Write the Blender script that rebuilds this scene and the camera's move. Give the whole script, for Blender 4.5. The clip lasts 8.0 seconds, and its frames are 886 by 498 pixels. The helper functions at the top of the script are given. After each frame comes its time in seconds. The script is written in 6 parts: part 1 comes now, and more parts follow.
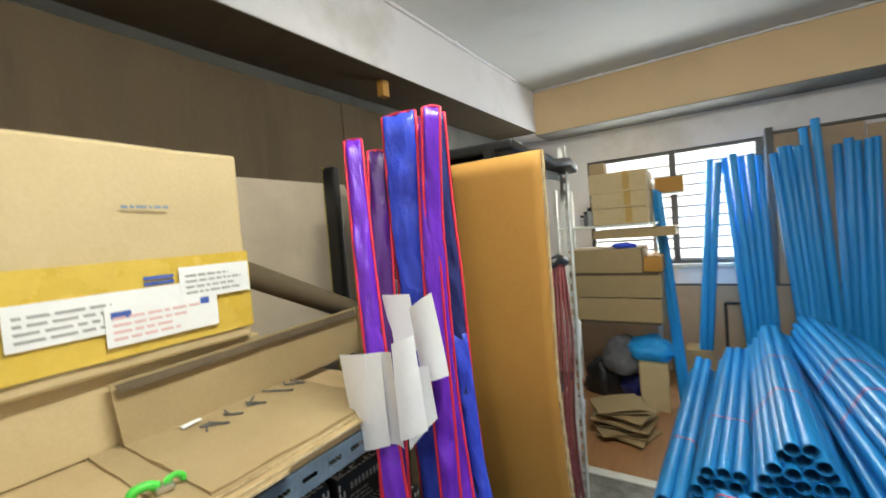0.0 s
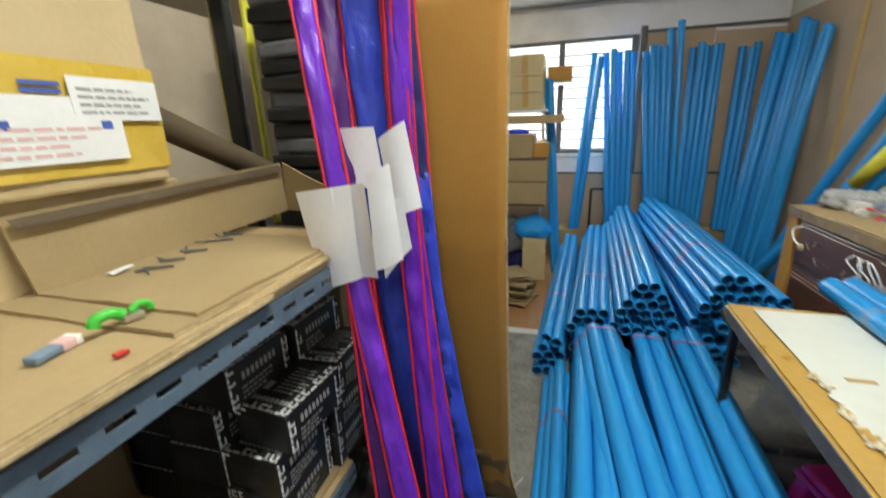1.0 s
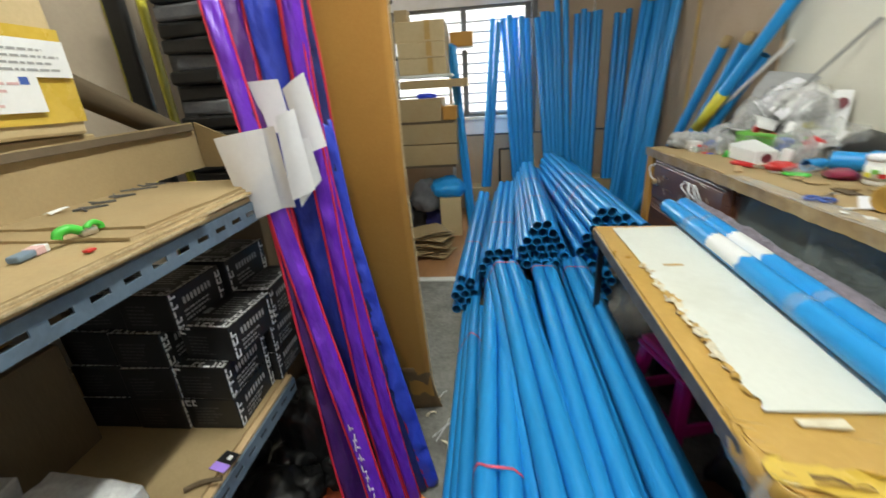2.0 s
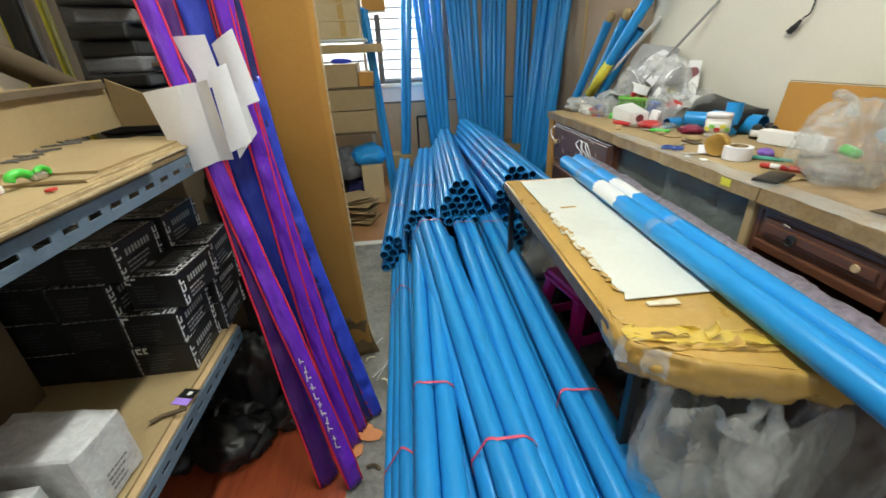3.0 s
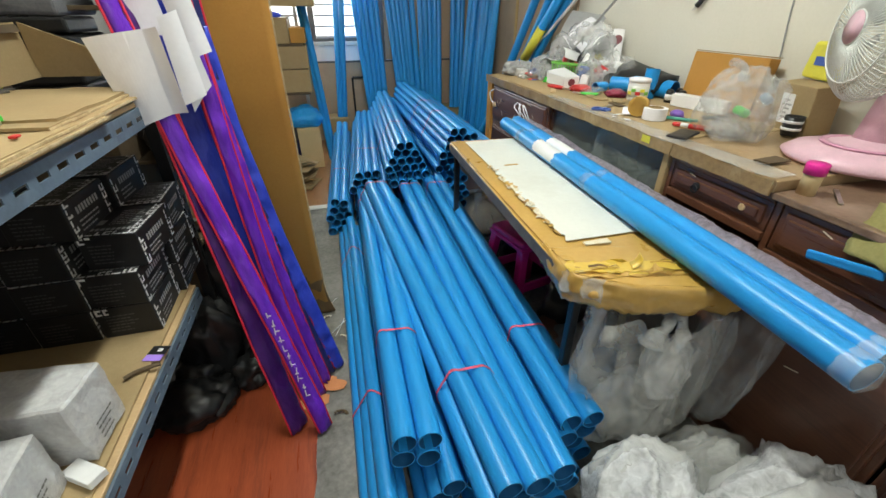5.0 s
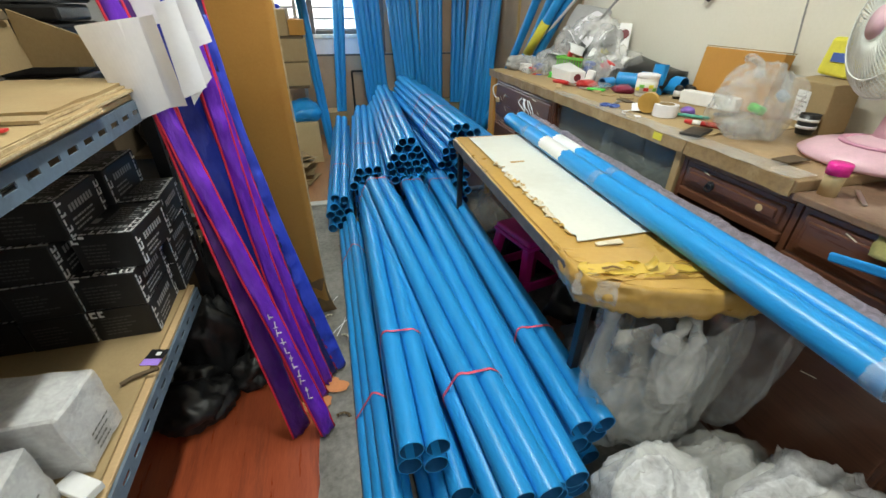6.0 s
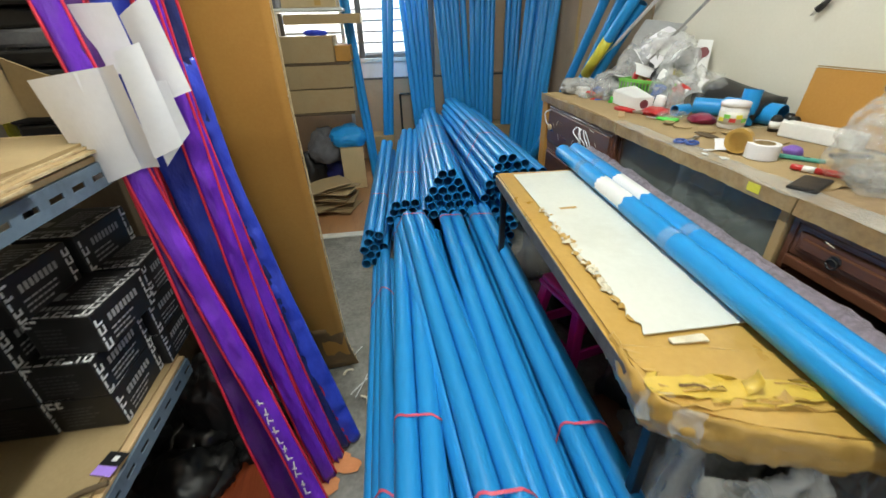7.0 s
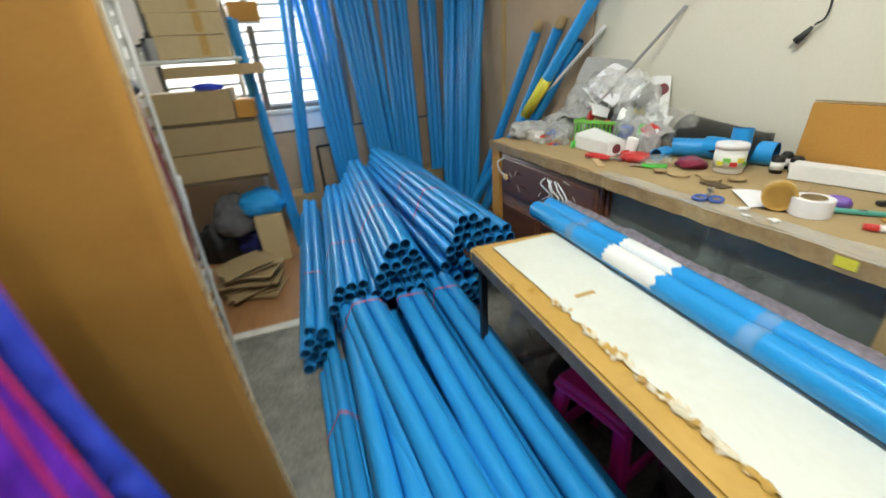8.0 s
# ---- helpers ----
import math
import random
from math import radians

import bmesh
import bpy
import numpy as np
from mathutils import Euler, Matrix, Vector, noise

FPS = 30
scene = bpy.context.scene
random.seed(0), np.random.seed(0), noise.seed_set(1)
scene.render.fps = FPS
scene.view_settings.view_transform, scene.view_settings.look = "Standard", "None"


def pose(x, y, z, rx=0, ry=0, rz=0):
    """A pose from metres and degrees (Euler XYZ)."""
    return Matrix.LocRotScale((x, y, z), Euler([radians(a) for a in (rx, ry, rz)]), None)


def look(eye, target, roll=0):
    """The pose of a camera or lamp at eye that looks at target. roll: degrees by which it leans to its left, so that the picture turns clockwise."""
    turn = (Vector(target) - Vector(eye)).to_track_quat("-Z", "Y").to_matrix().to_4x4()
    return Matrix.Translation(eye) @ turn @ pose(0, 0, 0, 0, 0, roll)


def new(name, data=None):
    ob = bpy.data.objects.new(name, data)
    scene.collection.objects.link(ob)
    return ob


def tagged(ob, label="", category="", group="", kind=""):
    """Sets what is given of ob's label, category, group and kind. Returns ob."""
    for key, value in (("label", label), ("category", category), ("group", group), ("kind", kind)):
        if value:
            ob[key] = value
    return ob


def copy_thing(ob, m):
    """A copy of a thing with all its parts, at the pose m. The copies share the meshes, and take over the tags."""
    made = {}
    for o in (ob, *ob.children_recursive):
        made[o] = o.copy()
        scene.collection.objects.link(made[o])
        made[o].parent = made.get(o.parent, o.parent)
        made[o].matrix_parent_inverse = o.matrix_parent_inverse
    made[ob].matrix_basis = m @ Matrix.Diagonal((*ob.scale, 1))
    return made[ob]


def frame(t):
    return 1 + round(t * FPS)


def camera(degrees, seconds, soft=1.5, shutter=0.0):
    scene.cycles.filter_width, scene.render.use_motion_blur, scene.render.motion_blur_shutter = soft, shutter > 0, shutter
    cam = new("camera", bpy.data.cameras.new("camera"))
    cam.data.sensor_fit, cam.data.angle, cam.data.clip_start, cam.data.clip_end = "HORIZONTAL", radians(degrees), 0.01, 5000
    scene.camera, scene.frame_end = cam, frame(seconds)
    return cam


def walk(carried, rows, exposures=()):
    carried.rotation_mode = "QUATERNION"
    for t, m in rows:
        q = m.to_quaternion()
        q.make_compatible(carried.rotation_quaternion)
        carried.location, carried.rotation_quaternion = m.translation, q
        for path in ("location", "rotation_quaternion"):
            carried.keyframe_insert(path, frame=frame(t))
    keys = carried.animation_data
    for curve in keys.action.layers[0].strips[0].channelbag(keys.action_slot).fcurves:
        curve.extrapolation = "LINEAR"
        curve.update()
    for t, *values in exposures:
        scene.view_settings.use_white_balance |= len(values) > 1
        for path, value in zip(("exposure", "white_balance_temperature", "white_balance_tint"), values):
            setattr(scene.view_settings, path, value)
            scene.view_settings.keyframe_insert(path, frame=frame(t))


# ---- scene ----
cam = camera(94.8, 8.0, shutter=0.5)
PATH = [
    (0, (0.498, 0.286, 1.603), (-0.585, 1.965, 1.524), -4.6),
    (0.5, (0.403, 0.235, 1.547), (-0.42, 2.04, 1.286), -2.0),
    (1, (0.314, 0.191, 1.472), (-0.229, 2.023, 0.881), -2.0),
    (1.5, (0.326, 0.117, 1.443), (-0.047, 1.958, 0.755), -1.6),
    (2, (0.431, -0.046, 1.42), (0.225, 1.806, 0.693), -3.7),
    (2.2, (0.45, -0.111, 1.412), (0.325, 1.739, 0.663), -4.5),
    (3.3, (0.373, -0.262, 1.4), (0.621, 1.515, 0.516), -1.3),
    (3.5, (0.345, -0.279, 1.402), (0.644, 1.488, 0.514), -0.8),
    (4, (0.314, -0.324, 1.397), (0.72, 1.393, 0.455), 0.3),
    (4.5, (0.323, -0.335, 1.399), (0.769, 1.349, 0.416), -0.2),
    (6, (0.293, -0.283, 1.388), (0.756, 1.37, 0.363), 0.6),
    (6.5, (0.355, -0.144, 1.397), (0.683, 1.556, 0.395), -0.8),
    (7, (0.439, -0.002, 1.416), (0.661, 1.734, 0.448), -1.7),
    (7.5, (0.433, 0.164, 1.427), (0.73, 1.902, 0.483), -2.5),
    (8, (0.365, 0.545, 1.45), (0.966, 2.256, 0.605), -4.0),
]
walk(cam, [(t, look(eye, target, roll)) for t, eye, target, roll in PATH],
     [(0.0, 0.10), (1.0, -0.03), (2.0, -0.03), (3.5, 0.05), (6.0, 0.07), (8.0, 0.04)])

# ---------------------------------------------------------------- light
world = bpy.data.worlds.new("sky")
scene.world = world
world.use_nodes = True
wn = world.node_tree
sky = wn.nodes.new("ShaderNodeTexSky")
sky.sky_type, sky.sun_disc = "NISHITA", False
sky.sun_elevation, sky.sun_rotation = radians(50), radians(20)
wn.links.new(sky.outputs[0], wn.nodes["Background"].inputs[0])
wn.nodes["Background"].inputs[1].default_value = 0.06


def area_lamp(name, m, w, h, watts, colour):
    data = bpy.data.lights.new(name, "AREA")
    data.shape, data.size, data.size_y, data.energy, data.color = "RECTANGLE", w, h, watts, colour
    ob = new(name, data)
    ob.matrix_world = m
    return ob


# daylight through the window, through the open shop front behind, and two ceiling tubes
area_lamp("window_light", look((0.21, 5.16, 1.7), (0.3, 3.0, 1.0)), 1.5, 1.1, 78, (0.96, 1.0, 0.95))
area_lamp("front_light", look((0.7, -2.52, 1.35), (0.6, 1.5, 0.9)), 2.4, 2.0, 9, (1.0, 0.97, 0.88))
area_lamp("tube_light_and_fill", look((0.55, 0.95, 2.9), (0.55, 0.95, 0)), 0.08, 1.2, 44, (0.95, 1.0, 0.91))
# added fill lamp along the room, no fixture: it brightens the far beam and wall
area_lamp("tube_light_and_fill", look((0.6, 1.2, 2.86), (0.95, 4.6, 2.55)), 1.2, 0.08, 17, (1.0, 0.98, 0.88))
area_lamp("tube_light_and_fill", look((0.5, -1.5, 2.9), (0.5, -1.5, 0)), 0.08, 1.2, 16, (0.95, 1.0, 0.91))


# ---------------------------------------------------------------- materials
def material(name):
    m = bpy.data.materials.new(name)
    m.use_nodes = True
    t = m.node_tree
    return m, t, t.nodes["Principled BSDF"]


def node(t, kind, **sockets):
    n = t.nodes.new(kind)
    for k, v in sockets.items():
        n.inputs[k].default_value = v
    return n


def surface(name, dark, light, rough=0.6, scale=6.0, fine=60.0, bump=0.1, metal=0.0, stretch=(1, 1, 1),
            spread=0.0, stain=None, coat=0.0, rough_var=0.1, dist=0.004):
    """Two-scale noise between two colours, fine relief, varied gloss; spread varies whole objects; stain adds blotches."""
    m, t, b = material(name)
    L = t.links.new
    co = node(t, "ShaderNodeTexCoord")
    mp = node(t, "ShaderNodeMapping")
    mp.inputs["Scale"].default_value = stretch
    L(co.outputs["Object"], mp.inputs["Vector"])
    n1 = node(t, "ShaderNodeTexNoise", Scale=scale, Detail=5.0, Roughness=0.6)
    n2 = node(t, "ShaderNodeTexNoise", Scale=fine, Detail=4.0, Roughness=0.6)
    L(mp.outputs[0], n1.inputs["Vector"])
    L(mp.outputs[0], n2.inputs["Vector"])
    mix = node(t, "ShaderNodeMix")
    mix.data_type = "FLOAT"
    mix.inputs[0].default_value = 0.4
    L(n1.outputs[0], mix.inputs[2])
    L(n2.outputs[0], mix.inputs[3])
    ramp = node(t, "ShaderNodeValToRGB")
    ramp.color_ramp.elements[0].position, ramp.color_ramp.elements[1].position = 0.32, 0.68
    ramp.color_ramp.elements[0].color, ramp.color_ramp.elements[1].color = (*dark, 1), (*light, 1)
    L(mix.outputs[0], ramp.inputs[0])
    col = ramp.outputs[0]
    if stain:
        n3 = node(t, "ShaderNodeTexNoise", Scale=scale * 0.45, Detail=7.0, Roughness=0.7)
        L(mp.outputs[0], n3.inputs["Vector"])
        r3 = node(t, "ShaderNodeValToRGB")
        r3.color_ramp.elements[0].position, r3.color_ramp.elements[1].position = 0.52, 0.66
        r3.color_ramp.elements[1].color = (0.75, 0.75, 0.75, 1)
        L(n3.outputs[0], r3.inputs[0])
        mc = node(t, "ShaderNodeMixRGB")
        L(r3.outputs[0], mc.inputs[0])
        L(col, mc.inputs[1])
        mc.inputs[2].default_value = (*stain, 1)
        col = mc.outputs[0]
    if spread:
        oi = node(t, "ShaderNodeObjectInfo")
        mr = node(t, "ShaderNodeMapRange")
        mr.inputs[3].default_value, mr.inputs[4].default_value = 1 - spread, 1 + spread
        L(oi.outputs["Random"], mr.inputs[0])
        hs = node(t, "ShaderNodeHueSaturation")
        L(mr.outputs[0], hs.inputs["Value"])
        L(col, hs.inputs["Color"])
        col = hs.outputs[0]
    L(col, b.inputs["Base Color"])
    rr = node(t, "ShaderNodeMapRange")
    rr.inputs[3].default_value, rr.inputs[4].default_value = max(0.03, rough - rough_var), min(1, rough + rough_var)
    L(n1.outputs[0], rr.inputs[0])
    L(rr.outputs[0], b.inputs["Roughness"])
    b.inputs["Metallic"].default_value = metal
    b.inputs["Coat Weight"].default_value = coat
    if bump:
        bp = node(t, "ShaderNodeBump", Strength=bump, Distance=dist)
        L(mix.outputs[0], bp.inputs["Height"])
        L(bp.outputs[0], b.inputs["Normal"])
    return m


def film(name, colour, alpha, rough=0.15, scale=14.0, bump=0.6, haze=0.5):
    """Thin crumpled plastic: part clear, part glossy sheet, milky where it is creased."""
    m, t, b = material(name)
    L = t.links.new
    co = node(t, "ShaderNodeTexCoord")
    n = node(t, "ShaderNodeTexNoise", Scale=scale, Detail=6.0, Roughness=0.65, Distortion=0.8)
    warp = node(t, "ShaderNodeMixRGB")
    warp.blend_type = "LINEAR_LIGHT"
    warp.inputs[0].default_value = 0.12
    L(co.outputs["Object"], n.inputs["Vector"])
    L(co.outputs["Object"], warp.inputs[1])
    L(n.outputs["Color"], warp.inputs[2])
    v = node(t, "ShaderNodeTexVoronoi", Scale=scale * 1.6)
    v.feature = "DISTANCE_TO_EDGE"
    L(warp.outputs[0], v.inputs["Vector"])
    fold = node(t, "ShaderNodeMapRange")
    fold.inputs[1].default_value, fold.inputs[2].default_value = 0.0, 0.35
    L(v.outputs["Distance"], fold.inputs[0])
    high = node(t, "ShaderNodeMath")
    high.operation = "SUBTRACT"
    L(n.outputs[0], high.inputs[0])
    L(fold.outputs[0], high.inputs[1])
    mr = node(t, "ShaderNodeMapRange")
    mr.inputs[1].default_value, mr.inputs[2].default_value = 0.35, 0.7
    mr.inputs[3].default_value, mr.inputs[4].default_value = max(0, alpha - haze * 0.4), min(1, alpha + haze * 0.6)
    L(n.outputs[0], mr.inputs[0])
    L(mr.outputs[0], b.inputs["Alpha"])
    b.inputs["Base Color"].default_value = (*colour, 1)
    b.inputs["Roughness"].default_value = rough
    b.inputs["Specular IOR Level"].default_value = 0.8
    bp = node(t, "ShaderNodeBump", Strength=bump, Distance=0.02)
    L(high.outputs[0], bp.inputs["Height"])
    L(bp.outputs[0], b.inputs["Normal"])
    return m


def glow(name, colour, strength):
    m, t, b = material(name)
    b.inputs["Base Color"].default_value = (0.9, 0.9, 0.9, 1)
    b.inputs["Emission Color"].default_value = (*colour, 1)
    b.inputs["Emission Strength"].default_value = strength
    return m


def plain(name, colour, rough=0.5, metal=0.0, coat=0.0):
    return surface(name, tuple(c * 0.88 for c in colour), tuple(min(1, c * 1.08) for c in colour), rough, 25, 180, 0.05, metal, coat=coat)


PVC = surface("blue_pvc", (0.016, 0.25, 0.62), (0.026, 0.31, 0.72), 0.31, 5, 90, 0.02, spread=0.10, stretch=(1, 1, 0.15), rough_var=0.07)
PVC.node_tree.nodes["Principled BSDF"].inputs["Specular IOR Level"].default_value = 0.38
# the same blue darkened: shade inside the pipes, put into the colour
PVC_IN_SHADE = surface("shaded_pipe_bore", (0.012, 0.10, 0.26), (0.02, 0.14, 0.33), 0.5, 8, 90, 0.02)
KRAFT = surface("kraft_card", (0.33, 0.235, 0.115), (0.42, 0.305, 0.155), 0.8, 5, 130, 0.12, spread=0.1, stain=(0.36, 0.235, 0.11))
KRAFT_LT = surface("pale_card", (0.50, 0.38, 0.20), (0.60, 0.46, 0.26), 0.75, 4, 110, 0.1, stain=(0.46, 0.34, 0.17))
KRAFT_OR = surface("orange_card", (0.43, 0.205, 0.035), (0.49, 0.245, 0.05), 0.75, 3, 120, 0.12, stretch=(1, 1, 1), stain=(0.40, 0.19, 0.033))
# brown card, darkened further to hold part of the shade at the panel's foot
FLAP_BR = surface("brown_card_part_shade", (0.17, 0.10, 0.04), (0.25, 0.15, 0.065), 0.8, 4, 60, 0.12, stain=(0.12, 0.075, 0.035))
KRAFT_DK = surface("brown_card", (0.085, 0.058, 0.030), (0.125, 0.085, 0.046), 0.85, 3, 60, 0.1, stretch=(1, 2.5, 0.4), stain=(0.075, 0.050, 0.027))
BOARD = surface("grey_board", (0.43, 0.35, 0.26), (0.50, 0.41, 0.31), 0.85, 3, 90, 0.06, stain=(0.40, 0.32, 0.24))
FLUTE = surface("card_edge", (0.34, 0.24, 0.12), (0.66, 0.52, 0.32), 0.9, 40, 260, 0.5)
TAPE_Y = surface("yellow_tape", (0.60, 0.40, 0.05), (0.70, 0.49, 0.09), 0.28, 5, 50, 0.25, coat=0.4, dist=0.006)
TAPE_B = surface("amber_tape", (0.48, 0.285, 0.06), (0.58, 0.36, 0.10), 0.3, 5, 45, 0.3, coat=0.3, stain=(0.40, 0.24, 0.06))
CREAM = surface("cream_wall", (0.66, 0.63, 0.53), (0.72, 0.69, 0.60), 0.75, 1.5, 70, 0.08, stain=(0.60, 0.57, 0.48))
WHITEW = surface("white_wall", (0.76, 0.74, 0.76), (0.82, 0.80, 0.82), 0.75, 1.5, 70, 0.08, stain=(0.58, 0.56, 0.54))
CEIL = surface("ceiling_paint", (0.62, 0.62, 0.60), (0.68, 0.68, 0.66), 0.85, 1.2, 50, 0.05, stain=(0.56, 0.56, 0.53))
TANW = surface("tan_beam_paint", (0.70, 0.51, 0.29), (0.76, 0.56, 0.33), 0.75, 1.2, 60, 0.06, stain=(0.64, 0.47, 0.27))
TANS = surface("tan_sheet", (0.40, 0.29, 0.19), (0.47, 0.35, 0.24), 0.8, 2, 70, 0.06, stain=(0.36, 0.26, 0.17))
CONC = surface("concrete", (0.075, 0.07, 0.058), (0.29, 0.28, 0.25), 0.5, 5, 45, 0.3, stain=(0.055, 0.05, 0.044), rough_var=0.25)
VINYL_R = surface("red_vinyl", (0.26, 0.048, 0.018), (0.41, 0.092, 0.034), 0.30, 5, 60, 0.04, stretch=(5, 0.5, 1), rough_var=0.1, stain=(0.15, 0.03, 0.016))
VINYL_B = surface("brown_vinyl", (0.29, 0.14, 0.055), (0.40, 0.20, 0.085), 0.4, 5, 60, 0.04, stretch=(4, 0.6, 1), stain=(0.22, 0.10, 0.04))
UNDERLAY = surface("orange_underlay", (0.55, 0.20, 0.07), (0.66, 0.27, 0.11), 0.8, 18, 120, 0.3)
STEEL = surface("blue_grey_steel", (0.10, 0.145, 0.20), (0.15, 0.20, 0.26), 0.45, 8, 90, 0.05, stain=(0.07, 0.09, 0.12))
STEEL_W = surface("pale_steel", (0.55, 0.54, 0.50), (0.66, 0.65, 0.60), 0.5, 8, 90, 0.08, stain=(0.40, 0.37, 0.31))
BLACK = surface("black_card", (0.010, 0.010, 0.011), (0.018, 0.018, 0.019), 0.4, 10, 120, 0.04)
BLACKP = surface("black_plastic", (0.006, 0.006, 0.007), (0.016, 0.016, 0.016), 0.42, 9, 60, 0.4)
GREYP = plain("grey_print", (0.36, 0.36, 0.36), 0.5)
WHITEP = plain("white_print", (0.78, 0.78, 0.78), 0.5)
DARKP = plain("dark_ink", (0.10, 0.095, 0.09), 0.7)
DIMP = plain("dim_print", (0.07, 0.07, 0.07), 0.5)
GREYWALL_AND_SHADE = surface("grey_cement_and_beam_shade", (0.20, 0.20, 0.19), (0.28, 0.28, 0.26), 0.85, 2, 60, 0.12, stain=(0.15, 0.145, 0.135))
BLUEP = plain("blue_ink", (0.06, 0.12, 0.42), 0.6)
PALEBLUE = plain("faded_blue_ink", (0.18, 0.25, 0.33), 0.7)
REDP = plain("red_ink", (0.72, 0.46, 0.46), 0.7)
PAPER = surface("paper", (0.74, 0.73, 0.77), (0.82, 0.81, 0.85), 0.75, 5, 60, 0.04)
LABEL = surface("label_paper", (0.76, 0.76, 0.76), (0.84, 0.84, 0.84), 0.5, 8, 70, 0.04)
PURPLE = surface("purple_nylon", (0.10, 0.010, 0.38), (0.19, 0.028, 0.60), 0.32, 9, 50, 0.9, stretch=(1, 1, 0.5), dist=0.012)
BLUEN = surface("blue_nylon", (0.02, 0.04, 0.46), (0.045, 0.085, 0.68), 0.36, 9, 50, 0.9, stretch=(1, 1, 0.5), dist=0.012)
PLUM = surface("plum_nylon", (0.045, 0.006, 0.10), (0.085, 0.012, 0.19), 0.38, 9, 50, 0.8, stretch=(1, 1, 0.5), dist=0.012)
NAVY = surface("navy_nylon", (0.010, 0.014, 0.10), (0.02, 0.03, 0.18), 0.4, 9, 50, 0.5, dist=0.012)
REDPIPE = plain("red_piping", (0.70, 0.025, 0.06), 0.5)
RIBBON = plain("pink_ribbon", (0.72, 0.10, 0.17), 0.35)
WOOD_DK = surface("dark_wood", (0.075, 0.028, 0.015), (0.145, 0.058, 0.030), 0.3, 4, 40, 0.08, stretch=(1, 0.3, 4), coat=0.25, stain=(0.04, 0.014, 0.009))
PLY = surface("plywood", (0.45, 0.31, 0.16), (0.58, 0.41, 0.22), 0.6, 4, 50, 0.08, stretch=(1, 5, 1))
TOPWOOD = surface("worn_counter_top", (0.30, 0.20, 0.10), (0.46, 0.32, 0.18), 0.42, 5, 55, 0.15, stain=(0.22, 0.14, 0.07), coat=0.2)
DESKTOP = surface("scuffed_desk_top", (0.13, 0.075, 0.045), (0.24, 0.15, 0.10), 0.4, 6, 50, 0.1, coat=0.2, stain=(0.34, 0.24, 0.17))
WORN = surface("worn_taped_edge", (0.20, 0.125, 0.055), (0.40, 0.27, 0.13), 0.35, 9, 60, 0.5, coat=0.3, stain=(0.50, 0.38, 0.21), dist=0.006)
SHEET_W = surface("white_laminate", (0.66, 0.67, 0.61), (0.74, 0.75, 0.69), 0.42, 4, 60, 0.06, stain=(0.60, 0.60, 0.53))
TORN = surface("torn_paper", (0.62, 0.54, 0.38), (0.78, 0.72, 0.58), 0.9, 30, 140, 0.5)
FRAME = plain("dark_window_frame", (0.09, 0.085, 0.08), 0.5)
PINK = plain("magenta_plastic", (0.52, 0.010, 0.20), 0.35)
FANPINK = plain("pale_pink_plastic", (0.72, 0.46, 0.54), 0.35)
FANWIRE = plain("white_wire", (0.74, 0.76, 0.72), 0.35)
HOTPINK = plain("hot_pink_plastic", (0.75, 0.02, 0.30), 0.35)
GREEN = plain("green_plastic", (0.07, 0.55, 0.06), 0.35)
LIME = plain("lime_basket", (0.20, 0.55, 0.10), 0.4)
REDPL = plain("red_plastic", (0.55, 0.03, 0.03), 0.35)
YELLOW = plain("yellow_label", (0.72, 0.66, 0.06), 0.5)
KHAKI = surface("khaki_cloth", (0.20, 0.18, 0.06), (0.30, 0.27, 0.10), 0.9, 12, 120, 0.5)
GREYCL = surface("grey_cloth", (0.09, 0.09, 0.10), (0.17, 0.17, 0.18), 0.9, 12, 110, 0.4)
STRANDS = surface("maroon_cord", (0.16, 0.03, 0.035), (0.27, 0.07, 0.07), 0.7, 30, 120, 0.2, spread=0.3)
METAL = plain("bright_metal", (0.62, 0.60, 0.57), 0.3, 1.0)
CABLE = plain("black_cable", (0.02, 0.02, 0.02), 0.5)
GREYCABLE = plain("grey_cable", (0.30, 0.30, 0.29), 0.5)
CRISP = film("crisp_film", (0.80, 0.81, 0.82), 0.34, 0.10, 9, 0.55, 0.3)
CLEARBAG = film("clear_film", (0.82, 0.83, 0.82), 0.20, 0.07, 7, 0.5, 0.25)
MILKBAG = film("milky_film", (0.92, 0.92, 0.87), 0.24, 0.10, 3, 0.35, 0.30)
WHITEBAG = film("white_film", (0.90, 0.90, 0.87), 0.44, 0.10, 5, 0.3, 0.35)
SHEETBAG = film("bubble_sheet", (0.92, 0.93, 0.94), 0.66, 0.10, 38, 0.35, 0.35)
BUBBLE = film("bubble_wrap", (0.90, 0.90, 0.91), 0.50, 0.07, 60, 0.5, 0.15)
PINKBUB = film("pink_bubble_wrap", (0.88, 0.76, 0.90), 0.75, 0.10, 45, 0.8, 0.5)
SKYBACK = glow("white_daylight", (1.0, 1.0, 0.95), 1.25)


def glass_material(name, tint, alpha):
    m, t, b = material(name)
    b.inputs["Base Color"].default_value = (*tint, 1)
    b.inputs["Roughness"].default_value = 0.06
    b.inputs["Alpha"].default_value = alpha
    return m


GLASS = glass_material("louvre_glass", (0.75, 0.80, 0.78), 0.22)
CABGLASS = film("scratched_cabinet_glass", (0.36, 0.42, 0.41), 0.24, 0.08, 4, 0.04, 0.3)


# ---------------------------------------------------------------- builders
def bake(name, bm, mat, smooth=False):
    bmesh.ops.recalc_face_normals(bm, faces=bm.faces)
    me = bpy.data.meshes.new(name)
    bm.to_mesh(me)
    bm.free()
    for k in mat if isinstance(mat, (list, tuple)) else [mat]:
        me.materials.append(k)
    if smooth:
        me.polygons.foreach_set("use_smooth", [True] * len(me.polygons))
    return me


